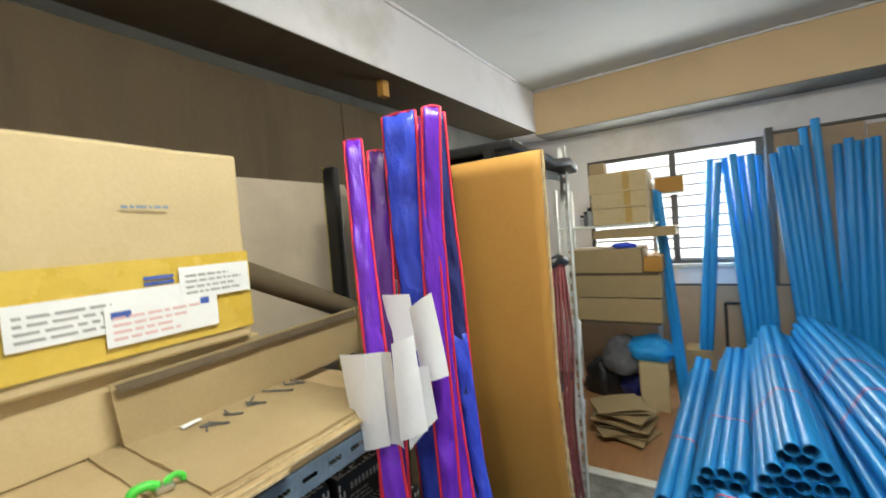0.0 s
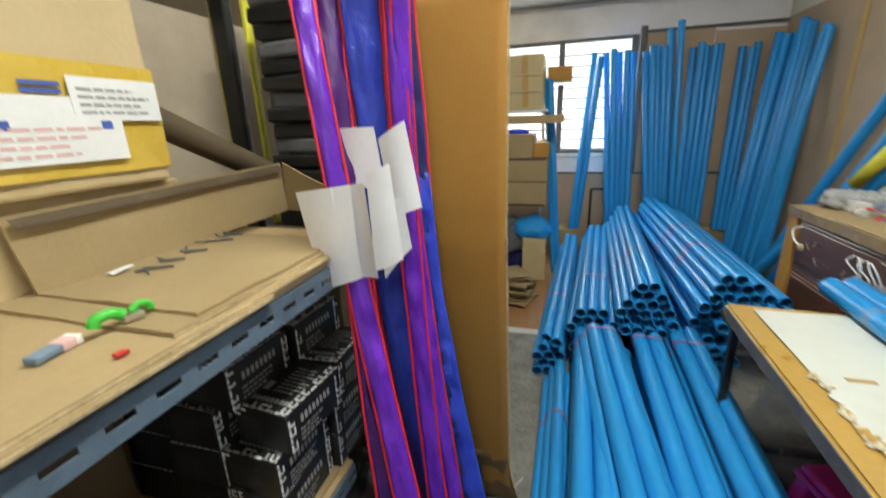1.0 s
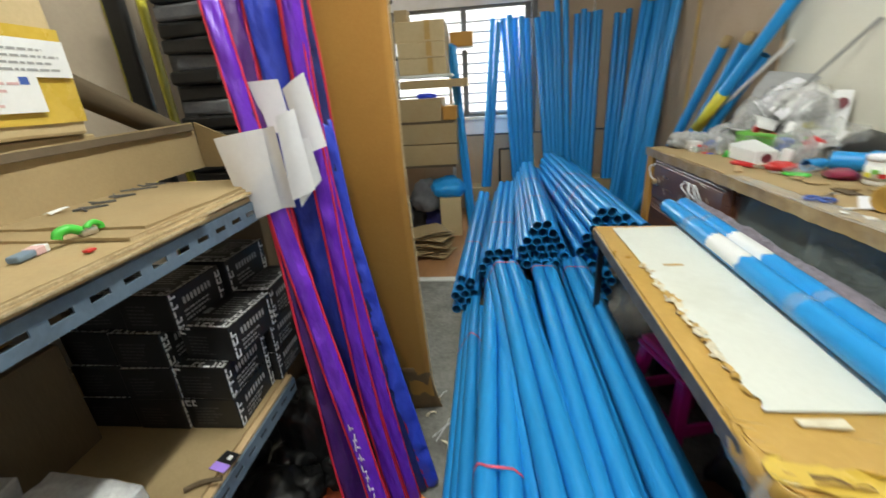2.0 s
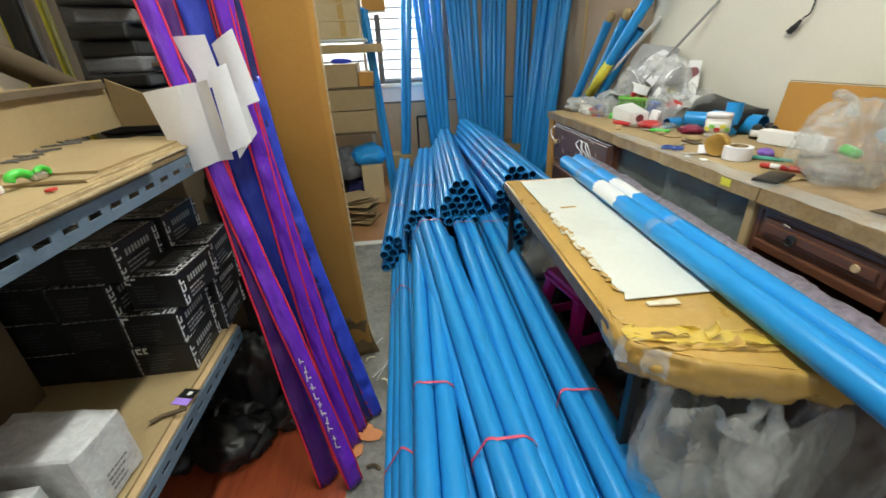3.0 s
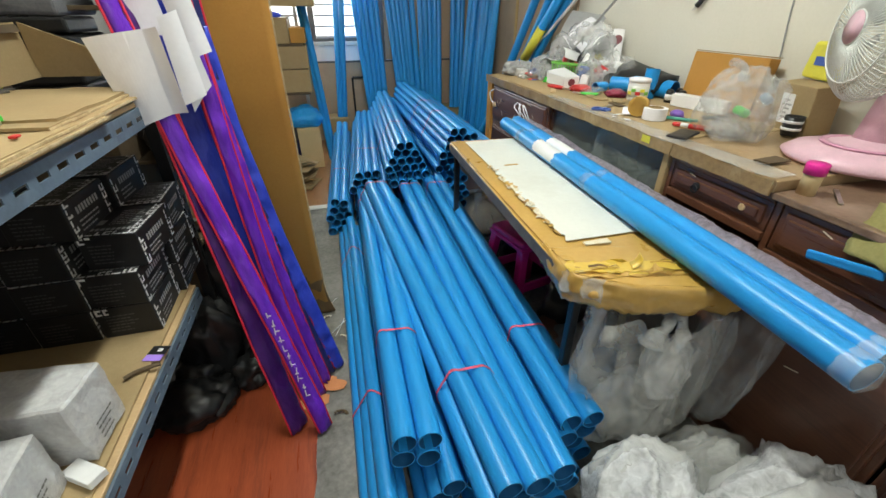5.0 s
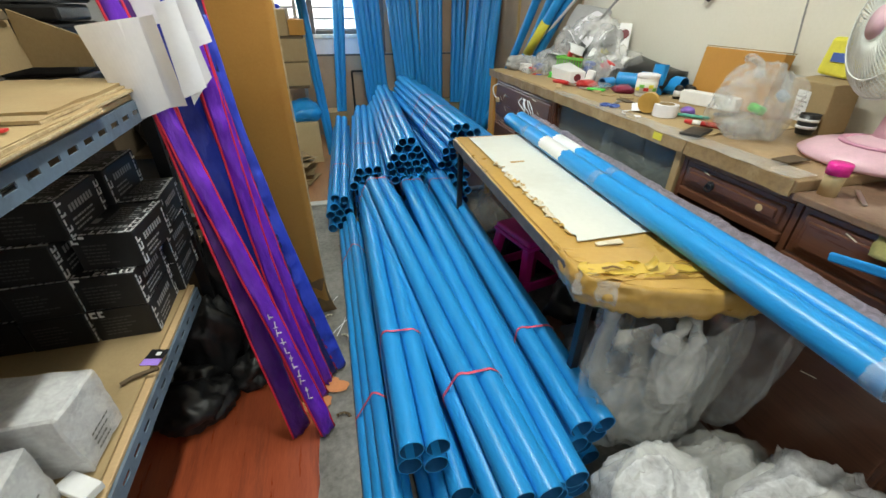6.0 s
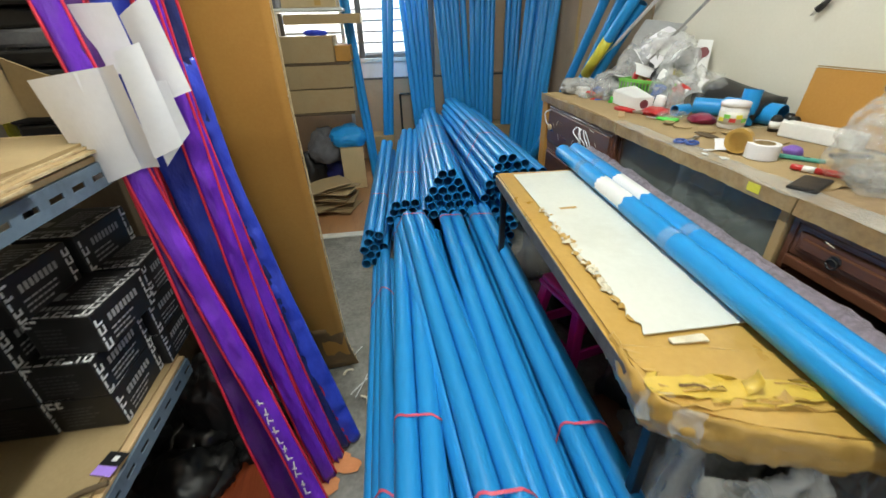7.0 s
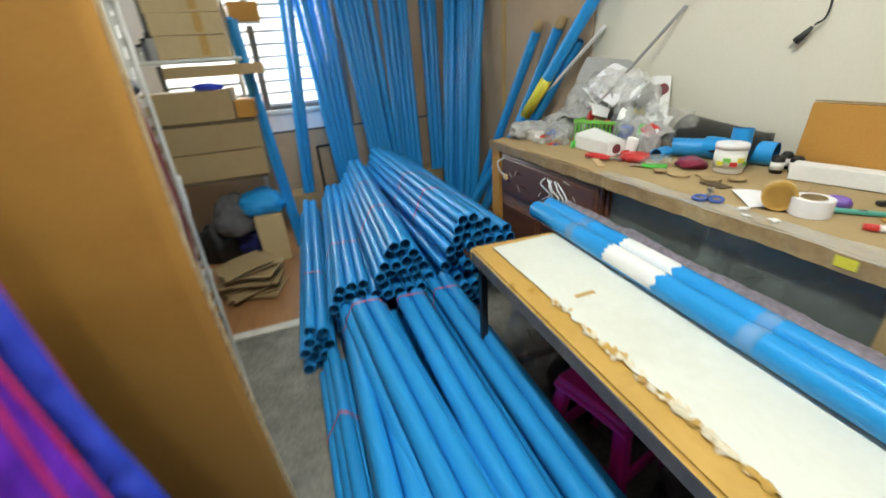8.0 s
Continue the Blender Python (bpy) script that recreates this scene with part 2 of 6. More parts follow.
def solid(name, bm, mat, m=None, smooth=False, label="", category="", group="", kind=""):
    """A thing of one mesh."""
    ob = new(name, bake(name, bm, mat, smooth))
    if m is not None:
        ob.matrix_world = m
    return tagged(ob, label, category, group, kind)


def thing(name, m, label, category, group="", kind=""):
    ob = new(name)
    ob.empty_display_size = 0.1
    ob.matrix_world = m
    return tagged(ob, label, category, group, kind)


def part(name, bm, mat, parent, label="", m=None, smooth=False, kind=""):
    ob = new(name, bm if isinstance(bm, bpy.types.Mesh) else bake(name, bm, mat, smooth))
    ob.parent = parent
    if m is not None:
        ob.matrix_local = m
    return tagged(ob, label, kind=kind)


def box(sx, sy, sz, at=(0, 0, 0), bevel=0.0, seg=2, bm=None, m=None, mat=0):
    """A box whose base's middle is at 'at', with eased edges; adds to bm when one is given."""
    b = bmesh.new()
    bmesh.ops.create_cube(b, size=1)
    bmesh.ops.scale(b, vec=(sx, sy, sz), verts=b.verts)
    if bevel:
        bmesh.ops.bevel(b, geom=b.edges[:], offset=bevel, segments=seg, affect="EDGES", profile=0.5)
    bmesh.ops.translate(b, vec=(at[0], at[1], at[2] + sz / 2), verts=b.verts)
    for f in b.faces:
        f.material_index = mat
    if m is not None:
        bmesh.ops.transform(b, matrix=m, verts=b.verts)
    return b if bm is None else merge(bm, b)


def merge(bm, other):
    me = bpy.data.meshes.new("t")
    other.to_mesh(me)
    other.free()
    bm.from_mesh(me)
    bpy.data.meshes.remove(me)
    return bm


def span(x0, x1, y0, y1, z0, z1, bevel=0.0, bm=None, mat=0):
    return box(x1 - x0, y1 - y0, z1 - z0, ((x0 + x1) / 2, (y0 + y1) / 2, z0), bevel, 2, bm, None, mat)


def wobble(bm, amount, scale=3.0, seed=0.0):
    for v in bm.verts:
        v.co += noise.noise_vector(v.co * scale + Vector((seed, seed * 1.7, -seed))) * amount
    return bm


def lathe(profile, seg=24, bm=None):
    """Turns (radius, height) pairs round z."""
    b = bm or bmesh.new()
    rings = []
    for r, z in profile:
        rings.append([b.verts.new((r * math.cos(2 * math.pi * k / seg), r * math.sin(2 * math.pi * k / seg), z)) for k in range(seg)])
    for a, c in zip(rings, rings[1:]):
        for k in range(seg):
            b.faces.new((a[k], a[(k + 1) % seg], c[(k + 1) % seg], c[k]))
    for ring, flip in ((rings[0], True), (rings[-1], False)):
        if Vector(ring[0].co[:2]).length > 1e-4:
            b.faces.new(ring[::-1] if flip else ring)
    return b


def sweep(points, radius, seg=8, bm=None, taper=None):
    """A round rod along points."""
    b = bm or bmesh.new()
    pts = [Vector(p) for p in points]
    rings = []
    side = None
    for i, p in enumerate(pts):
        d = (pts[min(i + 1, len(pts) - 1)] - pts[max(i - 1, 0)]).normalized()
        if side is None:
            side = d.orthogonal().normalized()
        side = (side - d * side.dot(d)).normalized()
        up = d.cross(side)
        r = radius * (taper[i] if taper else 1)
        rings.append([b.verts.new(p + (side * math.cos(a) + up * math.sin(a)) * r) for a in [2 * math.pi * k / seg for k in range(seg)]])
    for a, c in zip(rings, rings[1:]):
        for k in range(seg):
            b.faces.new((a[k], a[(k + 1) % seg], c[(k + 1) % seg], c[k]))
    b.faces.new(rings[0][::-1])
    b.faces.new(rings[-1])
    return b


def curve_points(points, n=12):
    """A smooth line through points."""
    p = [Vector(q) for q in points]
    p = [p[0] * 2 - p[1]] + p + [p[-1] * 2 - p[-2]]
    out = []
    for i in range(1, len(p) - 2):
        for k in range(n):
            t = k / n
            a, b, c, d = p[i - 1], p[i], p[i + 1], p[i + 2]
            out.append(0.5 * (2 * b + (c - a) * t + (2 * a - 5 * b + 4 * c - d) * t * t + (3 * b - a - 3 * c + d) * t ** 3))
    return out + [p[-2]]


def along(a, b):
    """The pose at a whose z runs to b."""
    a, b = Vector(a), Vector(b)
    return Matrix.Translation(a) @ (b - a).to_track_quat("Z", "Y").to_matrix().to_4x4()


def sheet(corners, thick, cuts=6, bow=0.0, rough_edge=0.0, seed=0):
    """A thin sheet between four corners, bowed and uneven."""
    b = bmesh.new()
    c = [Vector(q) for q in corners]
    nrm = (c[1] - c[0]).cross(c[3] - c[0]).normalized()
    grid = []
    for i in range(cuts + 1):
        row = []
        for j in range(cuts + 1):
            u, v = j / cuts, i / cuts
            p = c[0] * (1 - u) * (1 - v) + c[1] * u * (1 - v) + c[2] * u * v + c[3] * (1 - u) * v
            p = p + nrm * (bow * (math.sin(math.pi * u) + 0.5 * math.sin(2.2 * v + seed)) + 0.3 * bow * noise.noise(p * 9 + Vector((seed, 0, 0))))
            if rough_edge and (i in (0, cuts) or j in (0, cuts)):
                p = p + noise.noise_vector(p * 40 + Vector((seed, 3, 0))) * rough_edge
            row.append(b.verts.new(p))
        grid.append(row)
    for i in range(cuts):
        for j in range(cuts):
            b.faces.new((grid[i][j], grid[i][j + 1], grid[i + 1][j + 1], grid[i + 1][j]))
    b.normal_update()
    bmesh.ops.solidify(b, geom=b.faces[:], thickness=thick)
    return b


def lump(rx, ry, rz, crease=0.25, seed=0, level=4, flat=True):
    """A crumpled bag: a ball with sharp folds, sitting on its base at z = 0."""
    b = bmesh.new()
    bmesh.ops.create_icosphere(b, subdivisions=level, radius=1)
    for v in b.verts:
        p = v.co.copy()
        q = p * 1.6 + Vector((seed * 3.1, seed, -seed))
        r = 1 + crease * (0.9 * noise.noise(q) + 0.8 * (0.5 - abs(noise.noise(q * 1.9))) + 0.35 * (0.5 - abs(noise.noise(Vector((q.x * 3.5, q.y * 3.5, q.z * 1.6))))) + 0.12 * (0.5 - abs(noise.noise(Vector((q.x * 9, q.y * 4, q.z * 3))))))
        p *= r
        z = max(p.z, -0.75) if flat else p.z
        v.co = (p.x * rx, p.y * ry, (z + (0.75 if flat else 0)) * rz)
    return b


def quad_on(origin, u, v, x0, x1, y0, y1, lift, bm, mat=0):
    """A flat printed patch on a face given by an origin and two unit directions."""
    o, u, v = Vector(origin), Vector(u), Vector(v)
    n = u.cross(v).normalized() * lift
    f = bm.faces.new([bm.verts.new(o + u * a + v * c + n) for a, c in ((x0, y0), (x1, y0), (x1, y1), (x0, y1))])
    f.material_index = mat
    return bm


def text_bars(origin, u, v, w, h, rows, bm, seed=0, mat=0, lift=0.0008):
    """Rows of short bars in place of print that cannot be read."""
    rnd = random.Random(seed)
    step = h / rows
    for r in range(rows):
        x = 0.0
        stop = w * rnd.uniform(0.6, 1.0)
        while x < stop:
            l = rnd.uniform(0.05, 0.2) * w
            quad_on(origin, u, v, x, min(x + l, stop), r * step, r * step + step * 0.38, lift, bm, mat)
            x += l + 0.03 * w
    return bm


# ---------------------------------------------------------------- setting
X0, X1, Y0, Y1, TOP = -1.5, 2.2, -2.6, 4.98, 3.015
solid("floor", span(X0 - 0.15, X1 + 0.15, Y0 - 0.15, Y1 + 0.15, -0.12, 0), CONC, label="worn grey concrete floor with dark stains", category="floor", kind="structure")
ceil = solid("ceiling", span(X0 - 0.15, X1 + 0.15, Y0 - 0.15, Y1 + 0.15, TOP, TOP + 0.12), CEIL, label="off-white painted ceiling", category="ceiling", kind="structure")
solid("wall_east", span(X1, X1 + 0.15, Y0 - 0.15, Y1 + 0.15, 0, TOP), CREAM, label="cream painted wall behind the workbench", category="wall", kind="structure")
solid("wall_west", span(X0 - 0.15, X0, Y0 - 0.15, Y1 + 0.15, 0, TOP), GREYWALL_AND_SHADE, label="grey cement wall behind the shelves", category="wall", kind="structure")

# far wall with the window opening
WX0, WX1, WZ0, WZ1 = -0.56, 0.98, 1.105, 2.24
b = span(X0, WX0, Y1, Y1 + 0.15, 0, TOP)
span(WX1, X1, Y1, Y1 + 0.15, 0, TOP, bm=b)
span(WX0, WX1, Y1, Y1 + 0.15, 0, WZ0, bm=b)
span(WX0, WX1, Y1, Y1 + 0.15, WZ1, TOP, bm=b)
solid("wall_north", b, WHITEW, label="white painted wall with a louvred window", category="wall", kind="structure")
# near wall, open shop front
b = span(X0, -0.6, Y0 - 0.15, Y0, 0, TOP)
span(2.0, X1, Y0 - 0.15, Y0, 0, TOP, bm=b)
span(-0.6, 2.0, Y0 - 0.15, Y0, 2.4, TOP, bm=b)
solid("wall_south", b, CREAM, label="cream wall with an open doorway", category="wall", kind="structure")
solid("ground", span(-8, 10, -12, Y0 - 0.151, -0.14, -0.02), CONC, label="grey concrete yard outside the doorway", category="ground", kind="structure")
solid("backdrop", span(-2.0, 2.4, 5.9, 5.92, 0.3, 3.2), SKYBACK, label="bright overexposed daylight outside the window", category="daylight", kind="structure")

# beams under the ceiling


def skew(bm):
    """The long beam runs a little out of line with the walls."""
    for v in bm.verts:
        v.co.x -= 0.0326 * (4.55 - v.co.y)
    return bm


solid("beam_west", skew(span(-1.40, -0.962, Y0, Y1, 2.585, TOP)), WHITEW, label="white painted ceiling beam along the shelves", category="beam", kind="structure")
# thin sheet that makes the underside dark brown, unlike the beam's white sides
solid("soffit", skew(span(-1.40, -0.964, Y0, 4.55, 2.579, 2.583)), KRAFT_DK, label="dark brown underside of the beam", category="beam", kind="structure")
solid("beam_north", span(-0.97, X1, 4.55, Y1, 2.56, TOP), TANW, label="tan painted ceiling beam over the window", category="beam", kind="structure")
# the far beam's underside: its shade is painted as a darker grey strip
solid("beam_underside", span(-0.97, X1, 4.555, Y1, 2.553, 2.558), GREYWALL_AND_SHADE, label="underside of the far beam, its shade put into the grey", category="beam", kind="structure")
# white cable conduits under the ceiling, with clips
for nm, pts in (("conduit_west", [(-0.947 - 0.0326 * (4.55 - y), y, TOP - 0.012) for y in (Y0, 1, 2, 3, 4.535)]), ("conduit_north", [(x, 4.537, TOP - 0.012) for x in (-0.955, 0, 1, X1)])):
    cd = thing(nm, Matrix(), "white plastic cable conduit clipped along the ceiling", "conduit", kind="structure")
    part("conduit", sweep(pts, 0.011, 8), WHITEW, cd, smooth=True)
    a, z = Vector(pts[0]), Vector(pts[-1])
    for k in range(7):
        p = a.lerp(z, (k + 0.5) / 7)
        part("clip", box(0.03, 0.03, 0.03, (p.x, p.y, p.z - 0.016), 0.004), WHITEW, cd)

# floor coverings
b = span(X0, X1, 2.93, Y1, 0.0, 0.005)
solid("floor_covering_brown", b, VINYL_B, label="brown wood-pattern vinyl flooring in the far part", category="flooring", kind="structure")
solid("threshold", span(X0, X1, 2.86, 2.93, 0.0, 0.012, 0.004), STEEL_W, label="pale strip across the floor", category="trim", kind="structure")


def ragged_sheet(x0, x1, y0, y1, z, thick, edge, seed, n=60):
    bm = bmesh.new()
    rows = []
    for i in range(n + 1):
        y = y0 + (y1 - y0) * i / n
        xr = x1 + edge * (noise.noise((y * 6, seed, 0)) + 0.5 * noise.noise((y * 25, seed, 3)))
        rows.append((bm.verts.new((x0, y, z + thick)), bm.verts.new((xr, y, z + thick))))
    for a, c in zip(rows, rows[1:]):
        bm.faces.new((a[0], a[1], c[1], c[0]))
    bm.normal_update()
    bmesh.ops.solidify(bm, geom=bm.faces[:], thickness=thick)
    return bm


solid("floor_covering_red", ragged_sheet(X0, 0.105, Y0, 1.13, 0.0, 0.005, 0.02, 3), VINYL_R, label="glossy red-brown wood-pattern vinyl flooring", category="flooring", kind="structure")
b = bmesh.new()
for cx, cy, r in ((0.13, 0.99, 0.07), (0.19, 0.965, 0.045), (0.10, 0.90, 0.06), (0.08, 1.04, 0.06)):
    ring = [b.verts.new((cx + r * (1 + 0.35 * noise.noise((k, cx * 30, 0.3))) * math.cos(k * 0.4488), cy + 0.7 * r * (1 + 0.35 * noise.noise((k, 5, cy * 9))) * math.sin(k * 0.4488), 0.0062 + cx * 0.004 + cy * 0.001)) for k in range(14)]
    b.faces.new(ring)
solid("torn_underlay", b, UNDERLAY, label="torn orange backing where the red vinyl ends", category="flooring", kind="structure")

# window: frame, mullion, louvre panes
win = thing("window_1", Matrix.Translation((0, Y1, 0)), "louvred window with dark metal frame, glaring daylight", "window", kind="structure")
for x0, x1 in ((WX0, WX0 + 0.045), (0.225, 0.285), (WX1 - 0.065, WX1)):
    part("frame", span(x0, x1, 0.01, 0.09, WZ0, WZ1, 0.004), FRAME, win)
for z0, z1 in ((WZ0, WZ0 + 0.035), (WZ1 - 0.035, WZ1)):
    part("frame", span(WX0 + 0.046, 0.224, 0.012, 0.088, z0, z1, 0.004), FRAME, win)
    part("frame", span(0.286, WX1 - 0.066, 0.012, 0.088, z0, z1, 0.004), FRAME, win)
for x0, x1 in ((WX0 + 0.046, 0.224), (0.286, WX1 - 0.066)):
    me = bake("slat", box(x1 - x0, 0.006, 0.112, (0, 0, -0.056), 0.002, 1), GLASS)
    rail = bake("glazing_bar", box(x1 - x0, 0.014, 0.022, (0, 0, 0), 0.002, 1), GREYP)
    for k in range(10):
        z = WZ0 + 0.09 + k * 0.1045
        pane = part("slat", me, None, win, m=pose((x0 + x1) / 2, 0.05, z, -14))
        pane.visible_shadow = False
        part("glazing_bar", rail, None, win, m=pose((x0 + x1) / 2, 0.04, z - 0.055))
part("sill", span(WX0 - 0.05, WX1 + 0.05, -0.04, 0.008, WZ0 - 0.04, WZ0, 0.005), STEEL_W, win)
b = span(X0, X1, Y1 - 0.012, Y1 - 0.001, 0.885, 0.905)
solid("trim_dado", b, FRAME, label="dark strip along the far wall", category="trim", kind="structure")
solid("wall_panel_low", span(X0, X1, Y1 - 0.006, Y1 - 0.001, 0.006, 0.884), TANS, label="tan lower facing of the far wall", category="wall", kind="structure")
# brown boards stood against the far wall and the right wall
for x0, x1, y, z1 in ((1.045, 1.62, 4.955, 2.235), (1.63, 2.18, 4.94, 2.20)):
    solid("wall_sheet", wobble(box(x1 - x0, 0.012, z1 - 0.91, ((x0 + x1) / 2, y, 0.91), 0.002), 0.004), TANS, label="tan board covering the far wall beside the window", category="board", group="wall boards")
solid("window_post", span(0.985, 1.04, 4.93, 4.979, 0.91, 2.30, 0.004), FRAME, label="dark upright bar beside the window", category="trim", kind="structure")
solid("board_rail", span(1.041, 2.19, 4.95, 4.979, 2.24, 2.265, 0.003), FRAME, label="dark rail over the tan boards", category="trim", kind="structure")
for y0, y1, z1 in ((2.78, 3.85, 2.25), (3.86, 4.93, 2.27)):
    solid("wall_sheet", wobble(span(2.183, 2.196, y0, y1, 0.006, z1, 0.002), 0.003), TANS, label="tan board covering the cream side wall", category="board", group="wall boards")
solid("tape_strip", span(2.178, 2.1822, 3.83, 3.88, 0.9, 2.2), TAPE_B, label="brown tape strip over a board joint", category="tape")

# boards behind the shelf
solid("back_board", wobble(span(-1.012, -1.0, -1.2, 1.80, 0.6, 1.88, 0.002), 0.004), BOARD, label="grey-tan hardboard sheet behind the shelf", category="board")
for k in range(4):
    y = -0.8 + k * 1.0
    solid("back_card", wobble(span(-1.44 + 0.012 * (k % 2), -1.43 + 0.012 * (k % 2), y, y + 1.03, 0.006, 2.49, 0.002), 0.01, 2, k), KRAFT_DK, label="dark brown cardboard sheet standing behind the shelf", category="cardboard", group="back cards")
solid("wood_block", box(0.05, 0.06, 0.10, (-1.15, 2.3, 2.478), 0.004), KRAFT_OR, pose(0, 0, 0), label="small orange wooden block fixed under the beam", category="wood block")


# ---------------------------------------------------------------- slotted steel shelf
def slotted(length, width=0.05, thick=0.003, pitch=0.062, hole=0.036, slot=0.011):
    """A slotted angle along y from 0: the upright flange in x = 0 with real slots, and the flat flange behind it."""
    bm = bmesh.new()
    lo, hi = (width - slot) / 2, (width + slot) / 2
    box(thick, length, lo, (0, length / 2, 0), bm=bm)
    box(thick, length, width - hi, (0, length / 2, hi), bm=bm)
    n = int(length / pitch)
    y = 0.0
    for k in range(n + 1):
        y1 = min(length, k * pitch + (pitch - hole))
        if y1 > y:
            box(thick, y1 - y, slot, (0, (y + y1) / 2, lo), bm=bm)
        y = k * pitch + pitch
    box(width * 0.8, length, thick, (-width * 0.4 - thick / 2, length / 2, width - thick), bm=bm)
    return bm


shelf = thing("steel_shelf", Matrix(), "blue-grey slotted steel shelf with cardboard-covered boards", "shelf")
SX, SY0, SY1 = -0.155, -0.95, 1.16
beam = bake("beam", slotted(SY1 - SY0), STEEL)
for z in (1.135, 0.535):
    part("beam", beam, None, shelf, m=pose(SX - (0.04 if z < 1 else 0), SY0 - (0.18 if z < 1 else 0), z))
    part("beam", beam, None, shelf, m=pose(-0.99, SY1, z, 0, 0, 180))
post_me = bake("post", slotted(1.19, 0.045), STEEL)
part("post", bake("post", slotted(1.19, 0.045), BLACKP), None, shelf, m=pose(SX - 0.10, 1.31, 0.0, 90, 0, 0))
for x, y in ((SX - 0.045, SY0 - 0.05), (-0.985, SY1 + 0.004), (-0.985, SY0 - 0.05)):
    part("post", post_me, None, shelf, m=pose(x, y, 0.0, 90, 0, 0))
part("board", span(-0.985, SX - 0.004, SY0, SY1, 1.186, 1.198, 0.002), PLY, shelf, "plywood board")
part("board", span(-0.985, SX - 0.044, SY0, SY1 - 0.18, 0.586, 0.596, 0.002), PLY, shelf, "plywood board")


def card(x0, x1, y0, y1, z, seed, mat=KRAFT, thick=0.006):
    bm = sheet(((x0, y0, z), (x1, y0, z), (x1, y1, z), (x0, y1, z)), thick, 10, 0.0025, 0.004, seed)
    return bm


for k, (x0, x1, y0, y1, z) in enumerate(((-0.95, SX + 0.012, -0.9, 0.72, 1.204), (-0.93, SX + 0.004, 0.30, 1.0, 1.211), (-0.90, SX - 0.012, 0.55, 0.99, 1.218))):
    solid("card_sheet", card(x0, x1, y0, y1, z, k * 7.3), KRAFT, label="flat corrugated cardboard sheet covering the shelf", category="cardboard", group="shelf covers")
    solid("card_edge", wobble(box(0.003, (y1 - y0) * 0.995, 0.005, (x1 + 0.001, (y0 + y1) / 2, z - 0.0055)), 0.001, 40), FLUTE, label="pale fluted edge of the cardboard cover", category="cardboard")
solid("card_sheet", card(-0.95, SX - 0.06, -0.9, 0.98, 0.603, 31), KRAFT, label="flat cardboard sheet on the lower board", category="cardboard", group="shelf covers")


# ---------------------------------------------------------------- cartons
def carton(name, w, d, h, m, mat, label, tape=None, group="", seam=True, tape_x=0.0):
    """A closed carton with eased, slightly bulged sides, a lid seam and optional tape over the top."""
    t = thing(name, m, label, "box", group)
    bm = box(w, d, h, bevel=0.004)
    bmesh.ops.subdivide_edges(bm, edges=[e for e in bm.edges if e.calc_length() > 0.06], cuts=3, use_grid_fill=True)
    wobble(bm, 0.004, 5, w * 50 + h * 20 + d)
    part("body", bm, mat, t)
    if seam:
        part("seam", box(w * 0.985, 0.003, 0.002, (0, 0, h + 0.0015)), FLUTE, t)
    if tape:
        bm = box(0.05, d * 1.006, 0.002, (tape_x, 0, h + 0.003))
        box(0.05, 0.0015, h * 0.9, (tape_x, -d / 2 - 0.005, h * 0.1), bm=bm)
        part("tape", bm, tape, t, "brown packing tape")
    return t


U, V = Vector((0, 1, 0)), Vector((0, 0, 1))
# large carton with yellow tape and shipping labels
big = thing("large_carton", pose(-0.53, 0.91, 1.372, 0, 0, 2), "large tan cardboard carton with yellow tape and labels", "box")
bm = box(0.42, 0.72, 0.475, (-0.21, -0.36, 0), 0.008)
bmesh.ops.subdivide_edges(bm, edges=[e for e in bm.edges if e.calc_length() > 0.1], cuts=4, use_grid_fill=True)
part("body", wobble(bm, 0.007, 4, 2), KRAFT_LT, big)
bm = sheet(((0.008, -0.73, 0.03), (0.008, 0.002, 0.03), (0.008, 0.002, 0.225), (0.008, -0.73, 0.225)), 0.001, 10, 0.002, 0.002, 4)
part("tape", bm, TAPE_Y, big, "glossy yellow packing tape")
for y0, y1, z0, z1, s in ((-0.46, -0.17, 0.085, 0.165, 1), (-0.175, -0.005, 0.125, 0.20, 2), (-0.32, -0.095, 0.055, 0.135, 3), (-0.60, -0.47, 0.07, 0.15, 4)):
    lift = 0.0125 + 0.0012 * s
    lab = part("label", box(0.001, y1 - y0, z1 - z0, (lift, (y0 + y1) / 2, z0), 0), LABEL, big, "white shipping label with print")
    pr = bmesh.new()
    text_bars((lift + 0.0006, y0 + 0.012, z0 + 0.012), U, V, (y1 - y0) * 0.8, (z1 - z0) * 0.7, 4, pr, s)
    part("print", pr, GREYP if s != 3 else REDP, lab, kind="stuff")
pr = bmesh.new()
for a, c in ((-0.31, -0.275), (-0.135, -0.115)):
    quad_on((0.0172, 0, 0), U, V, a, c, 0.11, 0.125, 0, pr)
for k in range(4):
    quad_on((0.0132, 0, 0), U, V, -0.245, -0.185, 0.145 + 0.012 * k, 0.152 + 0.012 * k, 0, pr)
part("print", pr, BLUEP, big, "blue printed marks", kind="stuff")
pr = text_bars((0.0095, -0.27, 0.335), U, V, 0.115, 0.016, 1, bmesh.new(), 9)
part("print", pr, PALEBLUE, big, "faded blue printed line", kind="stuff")
carton("flat_carton", 0.40, 1.15, 0.155, pose(-0.735, 0.36, 1.216, 0, 0, 1), KRAFT_LT, "flat tan carton under the large box", seam=False)
